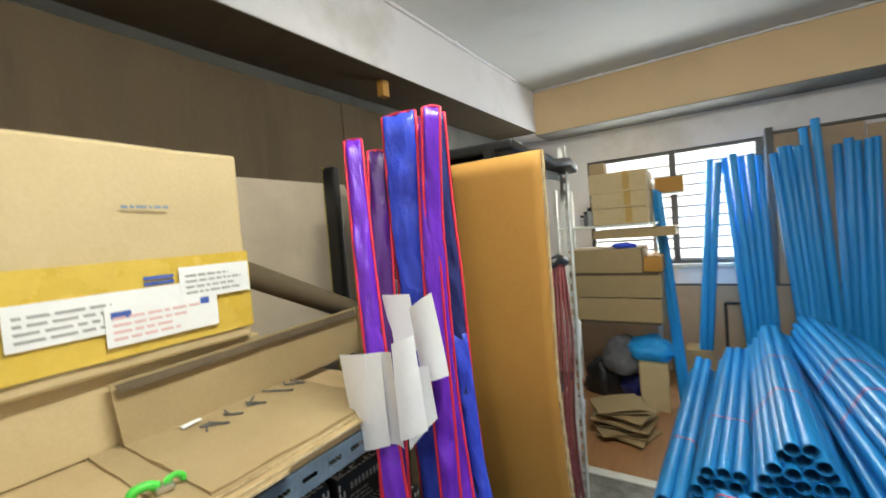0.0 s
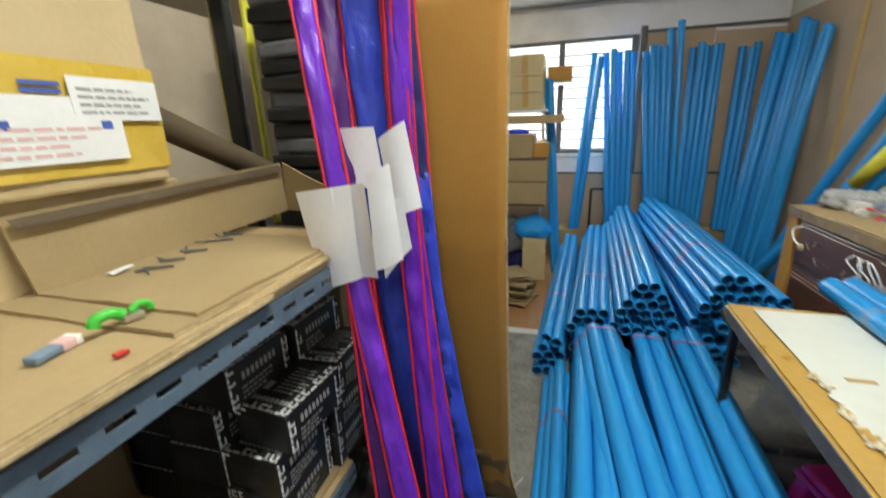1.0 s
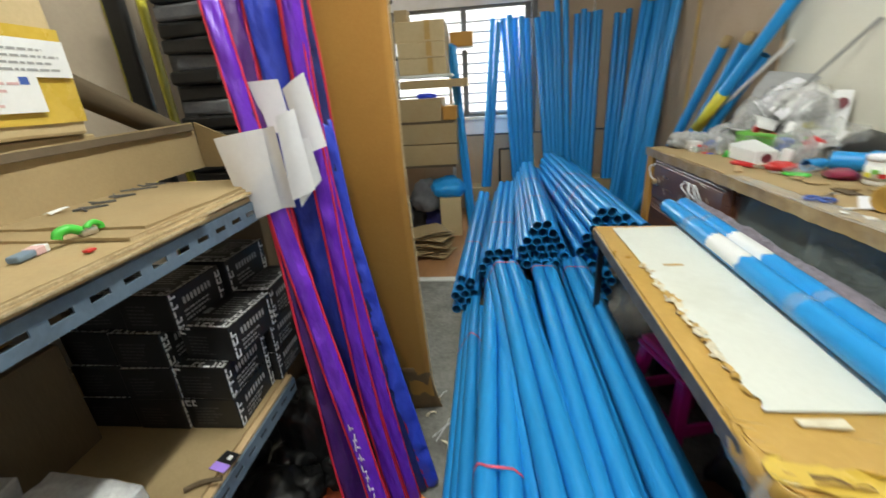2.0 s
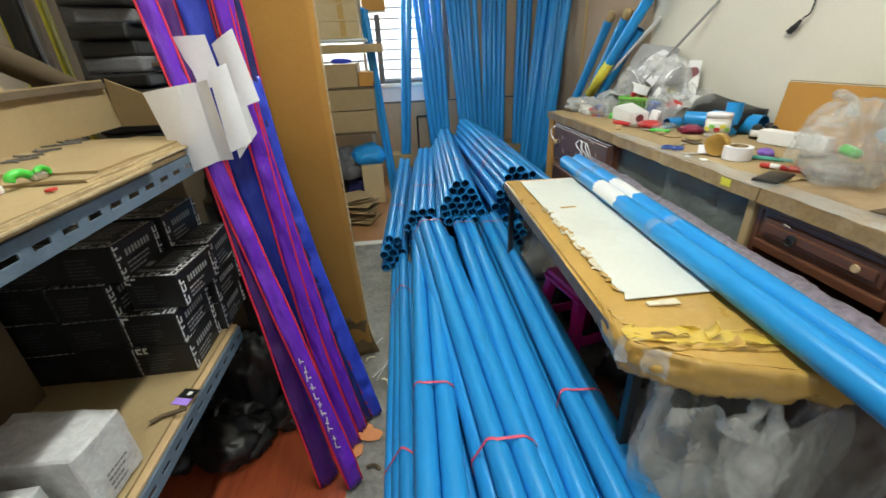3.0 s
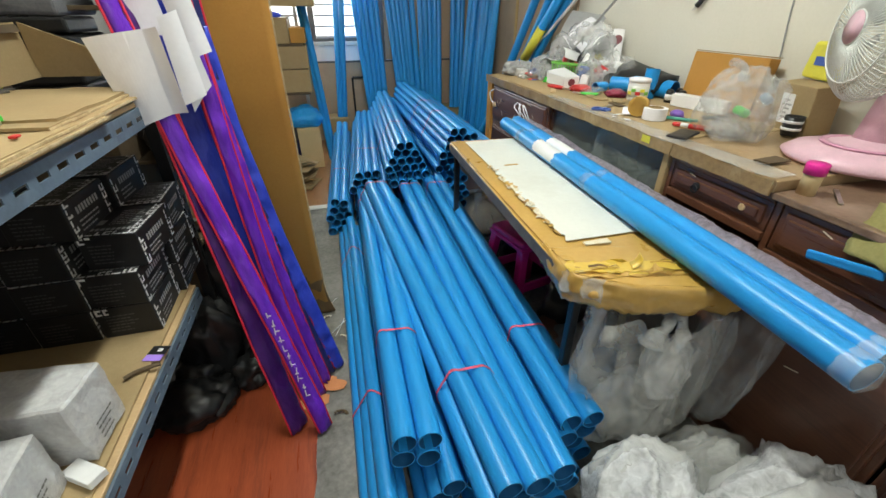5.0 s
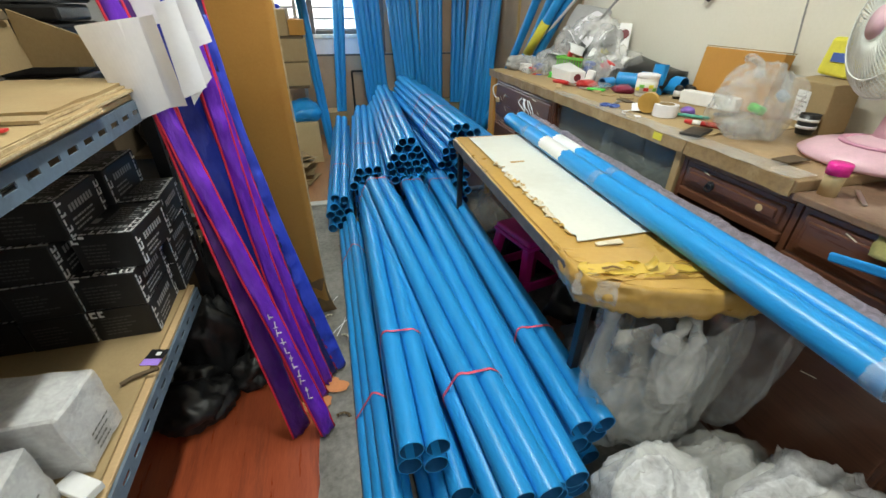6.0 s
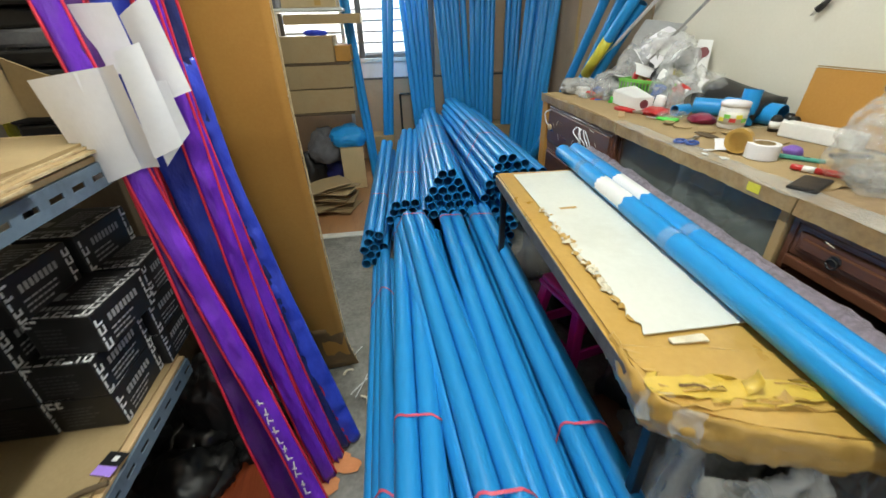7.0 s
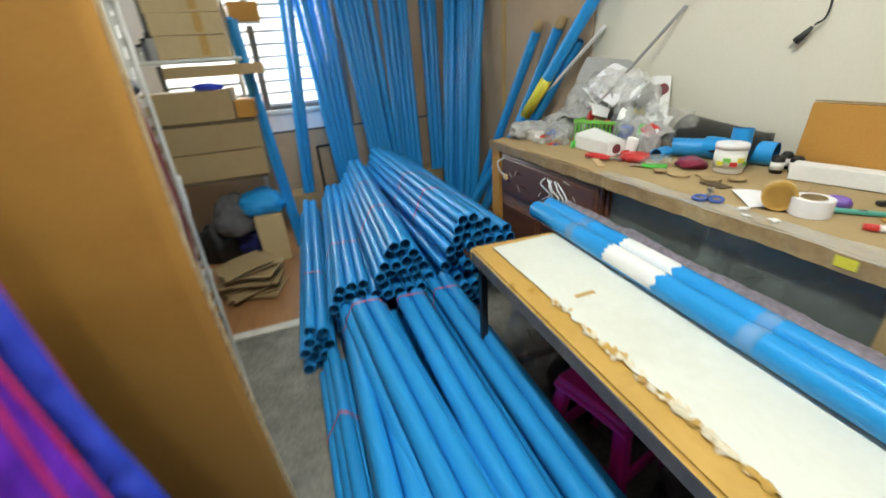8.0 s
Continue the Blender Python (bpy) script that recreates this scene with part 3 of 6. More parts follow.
# cut-open tray: floor, back wall and short end
tray = thing("cut_carton", Matrix(), "cut-open brown carton lying as a shallow tray", "box")
part("base", card(-0.52, SX - 0.02, 0.60, 1.0, 1.2245, 3), KRAFT, tray)
part("wall", sheet(((-0.505, 0.60, 1.222), (-0.525, 1.29, 1.222), (-0.535, 1.30, 1.37), (-0.515, 0.59, 1.355)), 0.006, 8, 0.006, 0.001, 2), KRAFT, tray)
part("wall", sheet(((-0.53, 1.29, 1.222), (-0.36, 1.27, 1.222), (-0.35, 1.26, 1.30), (-0.53, 1.30, 1.37)), 0.006, 6, 0.004, 0.001, 5), KRAFT, tray)
part("tape", sheet(((-0.5015, 0.60, 1.335), (-0.5205, 1.28, 1.345), (-0.5235, 1.28, 1.366), (-0.5055, 0.595, 1.352)), 0.001, 8, 0.004, 0.001, 2), KRAFT_DK, tray, "darker fold along the rim")
pr = bmesh.new()
rnd = random.Random(5)
for k in range(5):
    y, x = 0.70 + k * 0.062, -0.40 - 0.012 * k
    zig = [(x + dx + rnd.uniform(-0.014, 0.014), y + dy + rnd.uniform(-0.014, 0.014), 1.2295) for dx, dy in ((0.0, 0.0), (-0.045, 0.018), (0.004, 0.040), (-0.02, 0.012), (-0.04, 0.03))[k % 2:]]
    sweep(zig, 0.0024, 5, pr)
part("marker_strokes", pr, DARKP, tray, "dark hand-drawn marker strokes", kind="stuff")

# brown tube lying behind the tray
tube = thing("card_tube", along((-0.74, 1.02, 1.53), (-0.70, 1.62, 1.24)), "brown cardboard tube lying behind the tray", "tube")
part("tube_wall", lathe([(0.034, 0), (0.04, 0), (0.04, 0.66), (0.034, 0.66), (0.034, 0)], 20), KRAFT_DK, tube, smooth=True)

# small things on the shelf
clampo = thing("green_clip", pose(-0.262, 0.565, 1.222, 0, 0, 78) @ Matrix.Scale(0.8, 4), "bright green plastic spring clip with a metal jaw", "clip")
part("handle", sweep(curve_points([(-0.004, 0.0, 0.012), (-0.022, 0.0, 0.022), (-0.044, 0.0, 0.020), (-0.050, 0.0, 0.008)], 5), 0.010, 10, taper=None), GREEN, clampo, smooth=True)
part("handle", sweep(curve_points([(0.006, 0.0, 0.014), (0.024, 0.002, 0.022), (0.040, 0.004, 0.014), (0.040, 0.004, 0.004)], 5), 0.0065, 8), GREEN, clampo, smooth=True)
part("jaw", box(0.034, 0.02, 0.014, (0.006, -0.006, 0.0), 0.004), METAL, clampo)
part("pin", sweep([(0.0, -0.016, 0.014), (0.0, 0.016, 0.014)], 0.0035, 8), METAL, clampo)
er = thing("eraser", pose(-0.28, 0.485, 1.215, 0, 0, 12), "small blue eraser in a red and white paper sleeve", "eraser")
part("rubber", box(0.020, 0.060, 0.011, bevel=0.003), PALEBLUE, er)
part("sleeve", box(0.0215, 0.020, 0.0122, (0, 0.012, -0.0004), 0.0015), REDP, er)
part("band", box(0.022, 0.010, 0.0126, (0, 0.024, -0.0006), 0.0015), LABEL, er)
solid("paper_tag", sheet(((-0.480, 0.69, 1.2285), (-0.460, 0.69, 1.2285), (-0.457, 0.73, 1.233), (-0.477, 0.727, 1.2295)), 0.0008, 4, 0.003), LABEL, label="small white paper tag on the cardboard", category="tag")
solid("red_bit", box(0.012, 0.016, 0.005, (-0.19, 0.50, 1.2155), 0.002), REDPL, label="tiny red plastic bit on the cardboard", category="scrap")

# ---------------------------------------------------------------- black cartons on the lower board
BW, BD, BH = 0.142, 0.19, 0.0985


def black_carton(m, seed):
    t = thing("black_carton", m, "glossy black carton with white printed edge marks", "box", "black cartons")
    part("body", box(BW, BD, BH, bevel=0.003), BLACK, t)
    rnd = random.Random(seed)
    pr = bmesh.new()
    e = 0.0012

    def strip(o, u, v, length, e=e):
        x = 0.004
        while x < length - 0.012:
            l = rnd.uniform(0.008, 0.022)
            kind = rnd.random()
            quad_on(o, u, v, x, min(x + l, length), 0.002, 0.0085, e, pr)
            if kind > 0.3:
                quad_on(o, u, v, x, x + 0.0055, 0.002, 0.022, e, pr)
            if kind > 0.6:
                quad_on(o, u, v, x, min(x + l, length), 0.0165, 0.022, e, pr)
            x += l + 0.004
    strip((BW / 2, -BD / 2, 0), (0, 0, 1), (0, 1, 0), BH, -e)
    strip((-BW / 2, -BD / 2, BH), (1, 0, 0), (0, 1, 0), BW)
    strip((BW / 2, BD / 2 - 0.024, 0), (0, 0, 1), (0, 1, 0), BH, -e)
    if seed < 3:
        strip((-BW / 2, -BD / 2, BH), (1, 0, 0), (0, 0, -1), BW * 0.25, -e)
    strip((BW / 2, -BD / 2, BH), (0, 1, 0), (-1, 0, 0), BD)
    part("edge_pattern", pr, WHITEP, t, "white broken edge pattern", kind="stuff")
    pr = text_bars((BW / 2, -BD / 2 + 0.035, 0.012), (0, 1, 0), (0, 0, 1), 0.10, 0.036, 3, bmesh.new(), seed + 1, lift=e)
    for k in range(8):
        quad_on((BW / 2, 0, 0), (0, 1, 0), (0, 0, 1), -0.055 + 0.0135 * k, -0.046 + 0.0135 * k, 0.056, 0.074, e, pr)
        quad_on((0, 0, BH), (1, 0, 0), (0, 1, 0), -0.05 + 0.0125 * k, -0.041 + 0.0125 * k, -0.066, -0.052, e, pr)
    text_bars((-0.02, -0.03, BH), (1, 0, 0), (0, 1, 0), 0.075, 0.10, 8, pr, seed + 2, lift=e)
    quad_on((-0.055, -0.03, BH), (1, 0, 0), (0, 1, 0), 0, 0.022, 0, 0.03, e, pr)
    part("print", pr, GREYP, t, "grey printed lines", kind="stuff")
    pr = text_bars((-0.05, -BD / 2, 0.018), (1, 0, 0), (0, 0, 1), 0.08, 0.06, 6, bmesh.new(), seed + 3, lift=e)
    part("print", pr, DIMP, t, "faint grey printed lines", kind="stuff")
    return t


for k, (x, y, lay, r) in enumerate(((-0.300, 0.838, 0, 1), (-0.300, 0.838, 1, -1), (-0.272, 0.868, 2, -4), (-0.392, 0.848, 3, -2), (-0.446, 0.832, 0, 0), (-0.443, 0.83, 1, 2), (-0.440, 0.836, 2, -1),
                                    (-0.285, 1.035, 0, 1), (-0.28, 1.04, 1, -2), (-0.282, 1.065, 2, 2), (-0.372, 1.055, 3, -3), (-0.43, 1.035, 0, 0), (-0.43, 1.04, 1, 1), (-0.43, 1.05, 2, 0),
                                    (-0.592, 0.835, 0, 0), (-0.590, 0.84, 1, 1), (-0.588, 0.845, 2, -2), (-0.54, 0.855, 3, 3), (-0.58, 1.04, 0, 0), (-0.58, 1.04, 1, 2), (-0.58, 1.05, 2, 0))):
    black_carton(pose(x, y, 0.605 + lay * (BH + 0.0012), 0, 0, r), k)

# bubble-wrapped white boxes and a card on the lower board
for x, y, z, w, d, h, r in ((-0.335, 0.400, 0.606, 0.21, 0.118, 0.15, -4), (-0.372, 0.222, 0.606, 0.21, 0.135, 0.135, 5), (-0.59, 0.36, 0.606, 0.2, 0.16, 0.15, 6)):
    wb = thing("wrapped_box", pose(x, y, z, 0, 0, r), "white carton packed in shiny bubble wrap", "box", "wrapped boxes")
    part("box", box(w, d, h, bevel=0.006), LABEL, wb)
    bm = box(w + 0.012, d + 0.012, h + 0.008, bevel=0.004, seg=1)
    bmesh.ops.subdivide_edges(bm, edges=[e for e in bm.edges if e.calc_length() > 0.05], cuts=5, use_grid_fill=True)
    part("bubble_wrap", wobble(wobble(bm, 0.006, 14, x * 9), 0.004, 60), BUBBLE, wb, "clear bubble wrap")
    pr = text_bars((w / 2 + 0.012, -0.03, 0.03), (0, 1, 0), (0, 0, 1), 0.06, 0.05, 4, bmesh.new(), 3)
    part("print", pr, DARKP, wb, kind="stuff")
solid("white_packet", box(0.075, 0.036, 0.018, bevel=0.002), LABEL, pose(-0.238, 0.300, 0.607, 0, 0, -32), label="small white paper packet beside the wrapped boxes", category="packet")
tg = thing("swing_tag", pose(-0.215, 0.635, 0.606, 0, 0, -14), "small black and violet product tag on the cardboard", "tag")
part("card", box(0.045, 0.032, 0.0015, (0, 0.016, 0)), BLACK, tg)
part("foil", box(0.045, 0.022, 0.0015, (0, -0.012, 0)), plain("violet_foil", (0.42, 0.26, 0.85), 0.3), tg)
part("mark", box(0.012, 0.012, 0.0008, (0.004, 0.016, 0.0016)), LABEL, tg)
solid("twig", sweep(curve_points([(-0.26, 0.555, 0.612), (-0.235, 0.575, 0.612), (-0.19, 0.59, 0.612)], 4), 0.006, 6), KRAFT_DK, label="curled brown strip of cardboard", category="scrap")

# brown cartons beside and under the shelf
for x, y, z, w, d, h in ((-0.75, 0.55, 0.606, 0.3, 0.3, 0.30), (-0.8, 0.1, 0.606, 0.3, 0.4, 0.32), (-0.78, 0.9, 0.91, 0.28, 0.28, 0.18)):
    carton("brown_carton", w, d, h, pose(x, y, z), KRAFT_DK, "brown carton at the back of the lower board", TAPE_B, "shelf cartons")
carton("brown_carton", 0.16, 0.16, 0.565, pose(-0.345, 1.37, 0.004, 0, 0, 5), KRAFT_DK, "tall brown carton on the floor past the shelf", None, "shelf cartons")
for x, y, rx, ry, rz, sd in ((-0.17, 1.36, 0.10, 0.10, 0.34, 61), (-0.30, 1.20, 0.10, 0.08, 0.20, 64), (-0.08, 1.20, 0.09, 0.09, 0.13, 67), (-0.15, 1.10, 0.07, 0.07, 0.06, 70), (-0.02, 1.33, 0.07, 0.07, 0.22, 73), (-0.27, 1.00, 0.06, 0.08, 0.05, 76)):
    solid("black_bag", lump(rx, ry, rz, 0.5, sd, 4), BLACKP, pose(x, y, 0.006), smooth=True, label="crumpled black plastic bag past the shelf's end", category="bag", group="bags under the shelf")
rnd = random.Random(8)
for k in range(12):
    solid("black_bag", lump(rnd.uniform(0.07, 0.11), rnd.uniform(0.08, 0.12), rnd.uniform(0.06, 0.10), 0.4, k, 4), BLACKP, pose(-0.80 + (k % 3) * 0.22, 0.95 + (k // 3) * 0.17, 0.006), smooth=True, label="crumpled black plastic bag under the shelf", category="bag", group="bags under the shelf")


# ---------------------------------------------------------------- tall rod bags with papers
def rod_bag(foot, head, w0, w1, thick, mat, face, label, bend=0.02, seed=0, piped=True, waist=0.0):
    """A long flat sleeve from foot to head, narrow below, with red piping on both edges; face: the way its broad side looks."""
    a, c = Vector(foot), Vector(head)
    t = thing("rod_bag", Matrix.Translation(a), label, "bag", "rod bags")
    d = (c - a)
    n = Vector(face).normalized()
    ax = d.normalized()
    side = ax.cross(n).normalized()
    n = side.cross(ax).normalized()
    N, K = 70, 14
    bm = bmesh.new()
    rings, left, right = [], [], []
    for i in range(N + 1):
        s = i / N
        p = d * s + side * (bend * math.sin(s * 5 + seed)) + n * bend * 0.6 * math.sin(s * 7 + seed * 2) + Vector((waist * 4 * s * (1 - s), 0, 0))
        w = (w0 + (w1 - w0) * s) * (1 + 0.14 * noise.noise((s * 7, seed, 0)))
        th = thick * (0.75 + 0.5 * abs(noise.noise((s * 9, seed, 4)))) * (0.35 if i == N else 1)
        ring = []
        for k in range(K):
            an = 2 * math.pi * k / K
            cx, cy = math.cos(an), math.sin(an)
            fold = 0.45 * thick * noise.noise((k * 0.9, s * 30, seed)) + 0.3 * thick * noise.noise((k * 1.3, s * 75, seed)) if cy > 0 else 0
            ring.append(bm.verts.new(p + side * (w / 2 * cx) + n * (th / 2 * math.copysign(abs(cy) ** 0.7, cy) + fold)))
        rings.append(ring)
        left.append(p - side * (w / 2 + 0.002))
        right.append(p + side * (w / 2 + 0.002))
    for q, r in zip(rings, rings[1:]):
        for k in range(K):
            bm.faces.new((q[k], q[(k + 1) % K], r[(k + 1) % K], r[k]))
    bm.faces.new(rings[0][::-1])
    bm.faces.new(rings[-1])
    part("sleeve", bm, mat, t, smooth=True)
    if not piped:
        return t
    part("piping", sweep(left, 0.0038, 6), REDPIPE, t, "red piping", smooth=True)
    part("piping", sweep(right, 0.0038, 6), REDPIPE, t, "red piping", smooth=True)
    part("piping", sweep([left[-1], left[-1].lerp(right[-1], 0.5) + ax * 0.004, right[-1]], 0.003, 6), REDPIPE, t, "red piping")
    return t


FACE = (0.35, -0.9, 0.1)
first = rod_bag((0.135, 0.755, 0.012), (-0.245, 1.06, 1.855), 0.052, 0.040, 0.030, PURPLE, (0.55, -0.8, 0.1), "long purple nylon rod bag with red piping, leaning", 0.010, 1)
rod_bag((0.045, 0.775, 0.012), (-0.198, 1.08, 1.825), 0.075, 0.042, 0.03, PLUM, (0.7, -0.7, 0.1), "dark plum nylon rod bag with red piping, leaning", 0.010, 2)
rod_bag((0.120, 1.02, 0.012), (-0.128, 1.09, 1.90), 0.06, 0.082, 0.035, BLUEN, FACE, "wide blue nylon rod bag with red piping, leaning", 0.008, 3, waist=-0.055)
rod_bag((0.165, 1.05, 0.012), (-0.055, 1.13, 1.89), 0.06, 0.065, 0.035, NAVY, FACE, "navy nylon rod bag with red piping, leaning", 0.008, 4, waist=-0.045)
rod_bag((0.138, 0.93, 0.012), (-0.022, 1.07, 1.86), 0.045, 0.034, 0.03, PURPLE, (0.5, -0.8, 0), "slim purple nylon rod bag with red piping, leaning", 0.010, 5, waist=-0.06)
rod_bag((0.158, 1.00, 0.012), (0.004, 1.07, 1.885), 0.042, 0.036, 0.026, PURPLE, (0.7, -0.7, 0), "slim purple nylon rod bag with red piping, leaning", 0.012, 6, waist=-0.07)
rod_bag((0.190, 1.07, 0.012), (-0.005, 1.11, 1.36), 0.075, 0.045, 0.03, BLUEN, (0.3, -0.9, 0), "bright blue nylon rod bag without piping, leaning", 0.008, 7, False, -0.02)
pr = bmesh.new()
rnd = random.Random(2)
for k in range(11):
    s = 0.10 + 0.018 * k
    p = Vector((0.135, 0.755, 0.012)).lerp(Vector((-0.245, 1.06, 1.855)), s)
    box(0.0035, 0.002, 0.020 + 0.012 * rnd.random(), (p.x + 0.004 + 0.006 * (k % 2), p.y - 0.021, p.z), bm=pr)
    box(0.010 + 0.008 * rnd.random(), 0.002, 0.004, (p.x + 0.010, p.y - 0.021, p.z + 0.006 * (k % 3)), bm=pr)
part("printed_script", wobble(pr, 0.004, 30), LABEL, first, "pale printed marks", kind="stuff", m=Matrix.Translation((-0.135, -0.755, -0.012)))


def paper(corners, bow, seed, red=True):
    t = thing("paper_sheet", Matrix(), "white printed paper sheet pinned to the rod bags", "paper", "papers on the bags")
    c = [Vector(q) for q in corners]
    part("sheet", sheet(c, 0.0006, 14, bow, 0, seed), PAPER, t)
    return t


paper(((-0.178, 0.925, 1.130), (-0.082, 0.925, 1.163), (-0.095, 0.93, 1.36), (-0.226, 0.93, 1.342)), 0.012, 1)
paper(((-0.110, 0.915, 1.158), (-0.045, 0.915, 1.165), (-0.060, 0.925, 1.365), (-0.135, 0.92, 1.352)), -0.012, 2)
paper(((-0.185, 1.005, 1.335), (-0.055, 1.005, 1.345), (-0.075, 1.015, 1.470), (-0.208, 1.015, 1.465)), 0.008, 3)
paper(((-0.025, 0.97, 1.285), (0.036, 0.985, 1.305), (0.006, 0.99, 1.480), (-0.050, 0.98, 1.445)), 0.008, 4)
paper(((-0.042, 0.905, 1.185), (0.008, 0.935, 1.205), (-0.012, 0.94, 1.40), (-0.052, 0.915, 1.385)), 0.006, 5)
paper(((-0.030, 0.92, 1.165), (0.020, 0.955, 1.225), (0.006, 0.955, 1.33), (-0.040, 0.925, 1.33)), -0.006, 6)

# big orange-brown cardboard sheet, folded at the edge, toe curled on the floor
panel = thing("cardboard_panel", Matrix(), "tall orange-brown corrugated cardboard panel standing upright", "cardboard")


def panel_lean(z):
    """The panel's foot stands further back than its top."""
    return 0.235 * max(0.0, 1 - z / 1.2) ** 1.15


b = bmesh.new()
NX, NZ = 10, 40
grid = []
for i in range(NZ + 1):
    z = 0.008 + 1.775 * i / NZ
    row = []
    for j in range(NX + 1):
        x = -0.085 + 0.260 * j / NX
        toe = max(0.0, (0.20 - z) / 0.20)
        crease = -0.006 * max(0, 1 - abs(z - 1.207) / 0.02) - 0.003 * max(0, 1 - abs(z - 0.30) / 0.02)
        y = 1.255 + panel_lean(z) + 0.008 * noise.noise((x * 2, z * 2, 1)) + toe ** 2 * (-0.03 + 0.04 * (j / NX)) - crease
        row.append(b.verts.new((x + toe ** 2 * 0.02 * (j / NX), y, z)))
    grid.append(row)
for i in range(NZ):
    for j in range(NX):
        b.faces.new((grid[i][j], grid[i][j + 1], grid[i + 1][j + 1], grid[i + 1][j]))
b.normal_update()
bmesh.ops.solidify(b, geom=b.faces[:], thickness=-0.008)
part("sheet", b, KRAFT_OR, panel, smooth=True)
# folded foot flap; its dark colour includes the shadow at the foot
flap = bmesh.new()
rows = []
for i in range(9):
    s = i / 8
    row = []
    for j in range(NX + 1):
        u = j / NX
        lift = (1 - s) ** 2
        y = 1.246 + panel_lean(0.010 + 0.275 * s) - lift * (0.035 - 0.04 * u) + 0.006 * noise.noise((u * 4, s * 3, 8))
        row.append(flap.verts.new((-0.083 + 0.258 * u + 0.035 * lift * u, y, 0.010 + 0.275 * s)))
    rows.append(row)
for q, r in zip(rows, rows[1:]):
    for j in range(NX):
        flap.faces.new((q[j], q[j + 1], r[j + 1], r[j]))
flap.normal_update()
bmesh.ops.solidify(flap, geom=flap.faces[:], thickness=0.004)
part("foot_flap", flap, FLAP_BR, panel, "brown folded flap along the foot, darkened by painted shade", smooth=True)
b = bmesh.new()
for i in range(NZ):
    p = 1.255 + panel_lean(0.008 + 1.775 * i / NZ)
    z = 0.008 + 1.775 * i / NZ
    toe = max(0.0, (0.20 - z) / 0.20)
    box(0.004, 0.009, 1.775 / NZ, (0.1775 + toe ** 2 * 0.02, p + 0.004 + 0.01 * toe ** 2, z), bm=b)
part("fluted_edge", wobble(b, 0.0015, 30), FLUTE, panel, "pale fluted cut edge")
part("back_fold", wobble(span(-0.08, 0.165, 1.278, 1.286, 1.0, 1.70, 0.002), 0.006, 4), KRAFT, panel, "second layer of cardboard behind")
b = box(0.08, 0.02, 0.16, (0.15, 1.30, 0.0), 0.003)
solid("card_offcut", wobble(b, 0.012, 8), KRAFT, pose(0.05, 0.24, 0.006, 0, 0, 8), label="torn cardboard offcut beside the panel", category="scrap")

# ---------------------------------------------------------------- dark rack behind the panel
rack = thing("storage_rack", Matrix(), "slotted steel rack packed with dark goods", "rack")
rp = bake("post", slotted(1.86, 0.04), BLACKP)
for x, y in ((-0.07, 1.55), (-0.62, 1.55), (-0.62, 2.30)):
    part("post", rp, None, rack, m=pose(x, y, 0, 90, 0, 0))
part("post", bake("post", slotted(1.97, 0.045), STEEL_W), None, rack, "pale painted post", m=pose(-0.09, 2.30, 0, 90, 0, 90))
part("post", bake("post", slotted(1.86, 0.04), BLACKP), None, rack, m=pose(-0.06, 1.84, 0, 90, 0, 90))
for z in (0.25, 0.85, 1.40, 1.83):
    part("board", span(-0.62, -0.10, 1.56, 2.28, z, z + 0.015, 0.002), KRAFT_DK, rack)
    part("beam", span(-0.095, -0.085, 1.57, 2.27, z - 0.02, z + 0.018, 0.002), STEEL_W if z > 1 else BLACKP, rack)
b = box(0.66, 0.80, 0.04, (-0.335, 1.93, 1.85), 0.012, 3)
bmesh.ops.subdivide_edges(b, edges=b.edges[:], cuts=4, use_grid_fill=True)
solid("black_cover", wobble(b, 0.022, 6), BLACKP, label="crumpled black plastic sheet on top of the rack", category="cover", smooth=True)
rnd = random.Random(4)
for z in (0.27, 0.87, 1.42):
    for k in range(3):
        solid("dark_bundle", lump(0.13, 0.14, rnd.uniform(0.10, 0.18), 0.35, k + z, 3), [BLACKP, GREYCL, NAVY][k], pose(-0.33 + 0.05 * (k % 2), 1.68 + 0.23 * k, z), label="dark wrapped bundle on the rack", category="bundle", group="rack bundles")
cords = thing("cord_hank", Matrix(), "hank of maroon cords hanging beside the rack", "cord")
for k in range(11):
    x, y = -0.06 + 0.012 * (k % 3), 1.90 + 0.022 * k
    part("cord", sweep(curve_points([(x, 2.0 + 0.01 * k, 1.46), (x + 0.02, y, 1.1), (x + 0.005 * rnd.random(), y + rnd.uniform(-0.02, 0.02), 0.7), (x + 0.02, y + 0.01, rnd.uniform(0.25, 0.4))], 5), 0.007, 6), STRANDS, cords, smooth=True)
part("tie", sweep([(-0.064, 1.96, 1.43), (-0.04, 2.03, 1.45), (-0.04, 2.12, 1.43)], 0.022, 10), BLACKP, cords, smooth=True)
for k, z in enumerate((0.62, 0.95, 1.02)):
    solid("white_packet", box(0.05, 0.06, 0.09, bevel=0.012), LABEL, pose(-0.08, 2.335 + 0.01 * k, z, 0, 4, 10), label="small white packet tied to the rack post", category="packet", group="post packets")
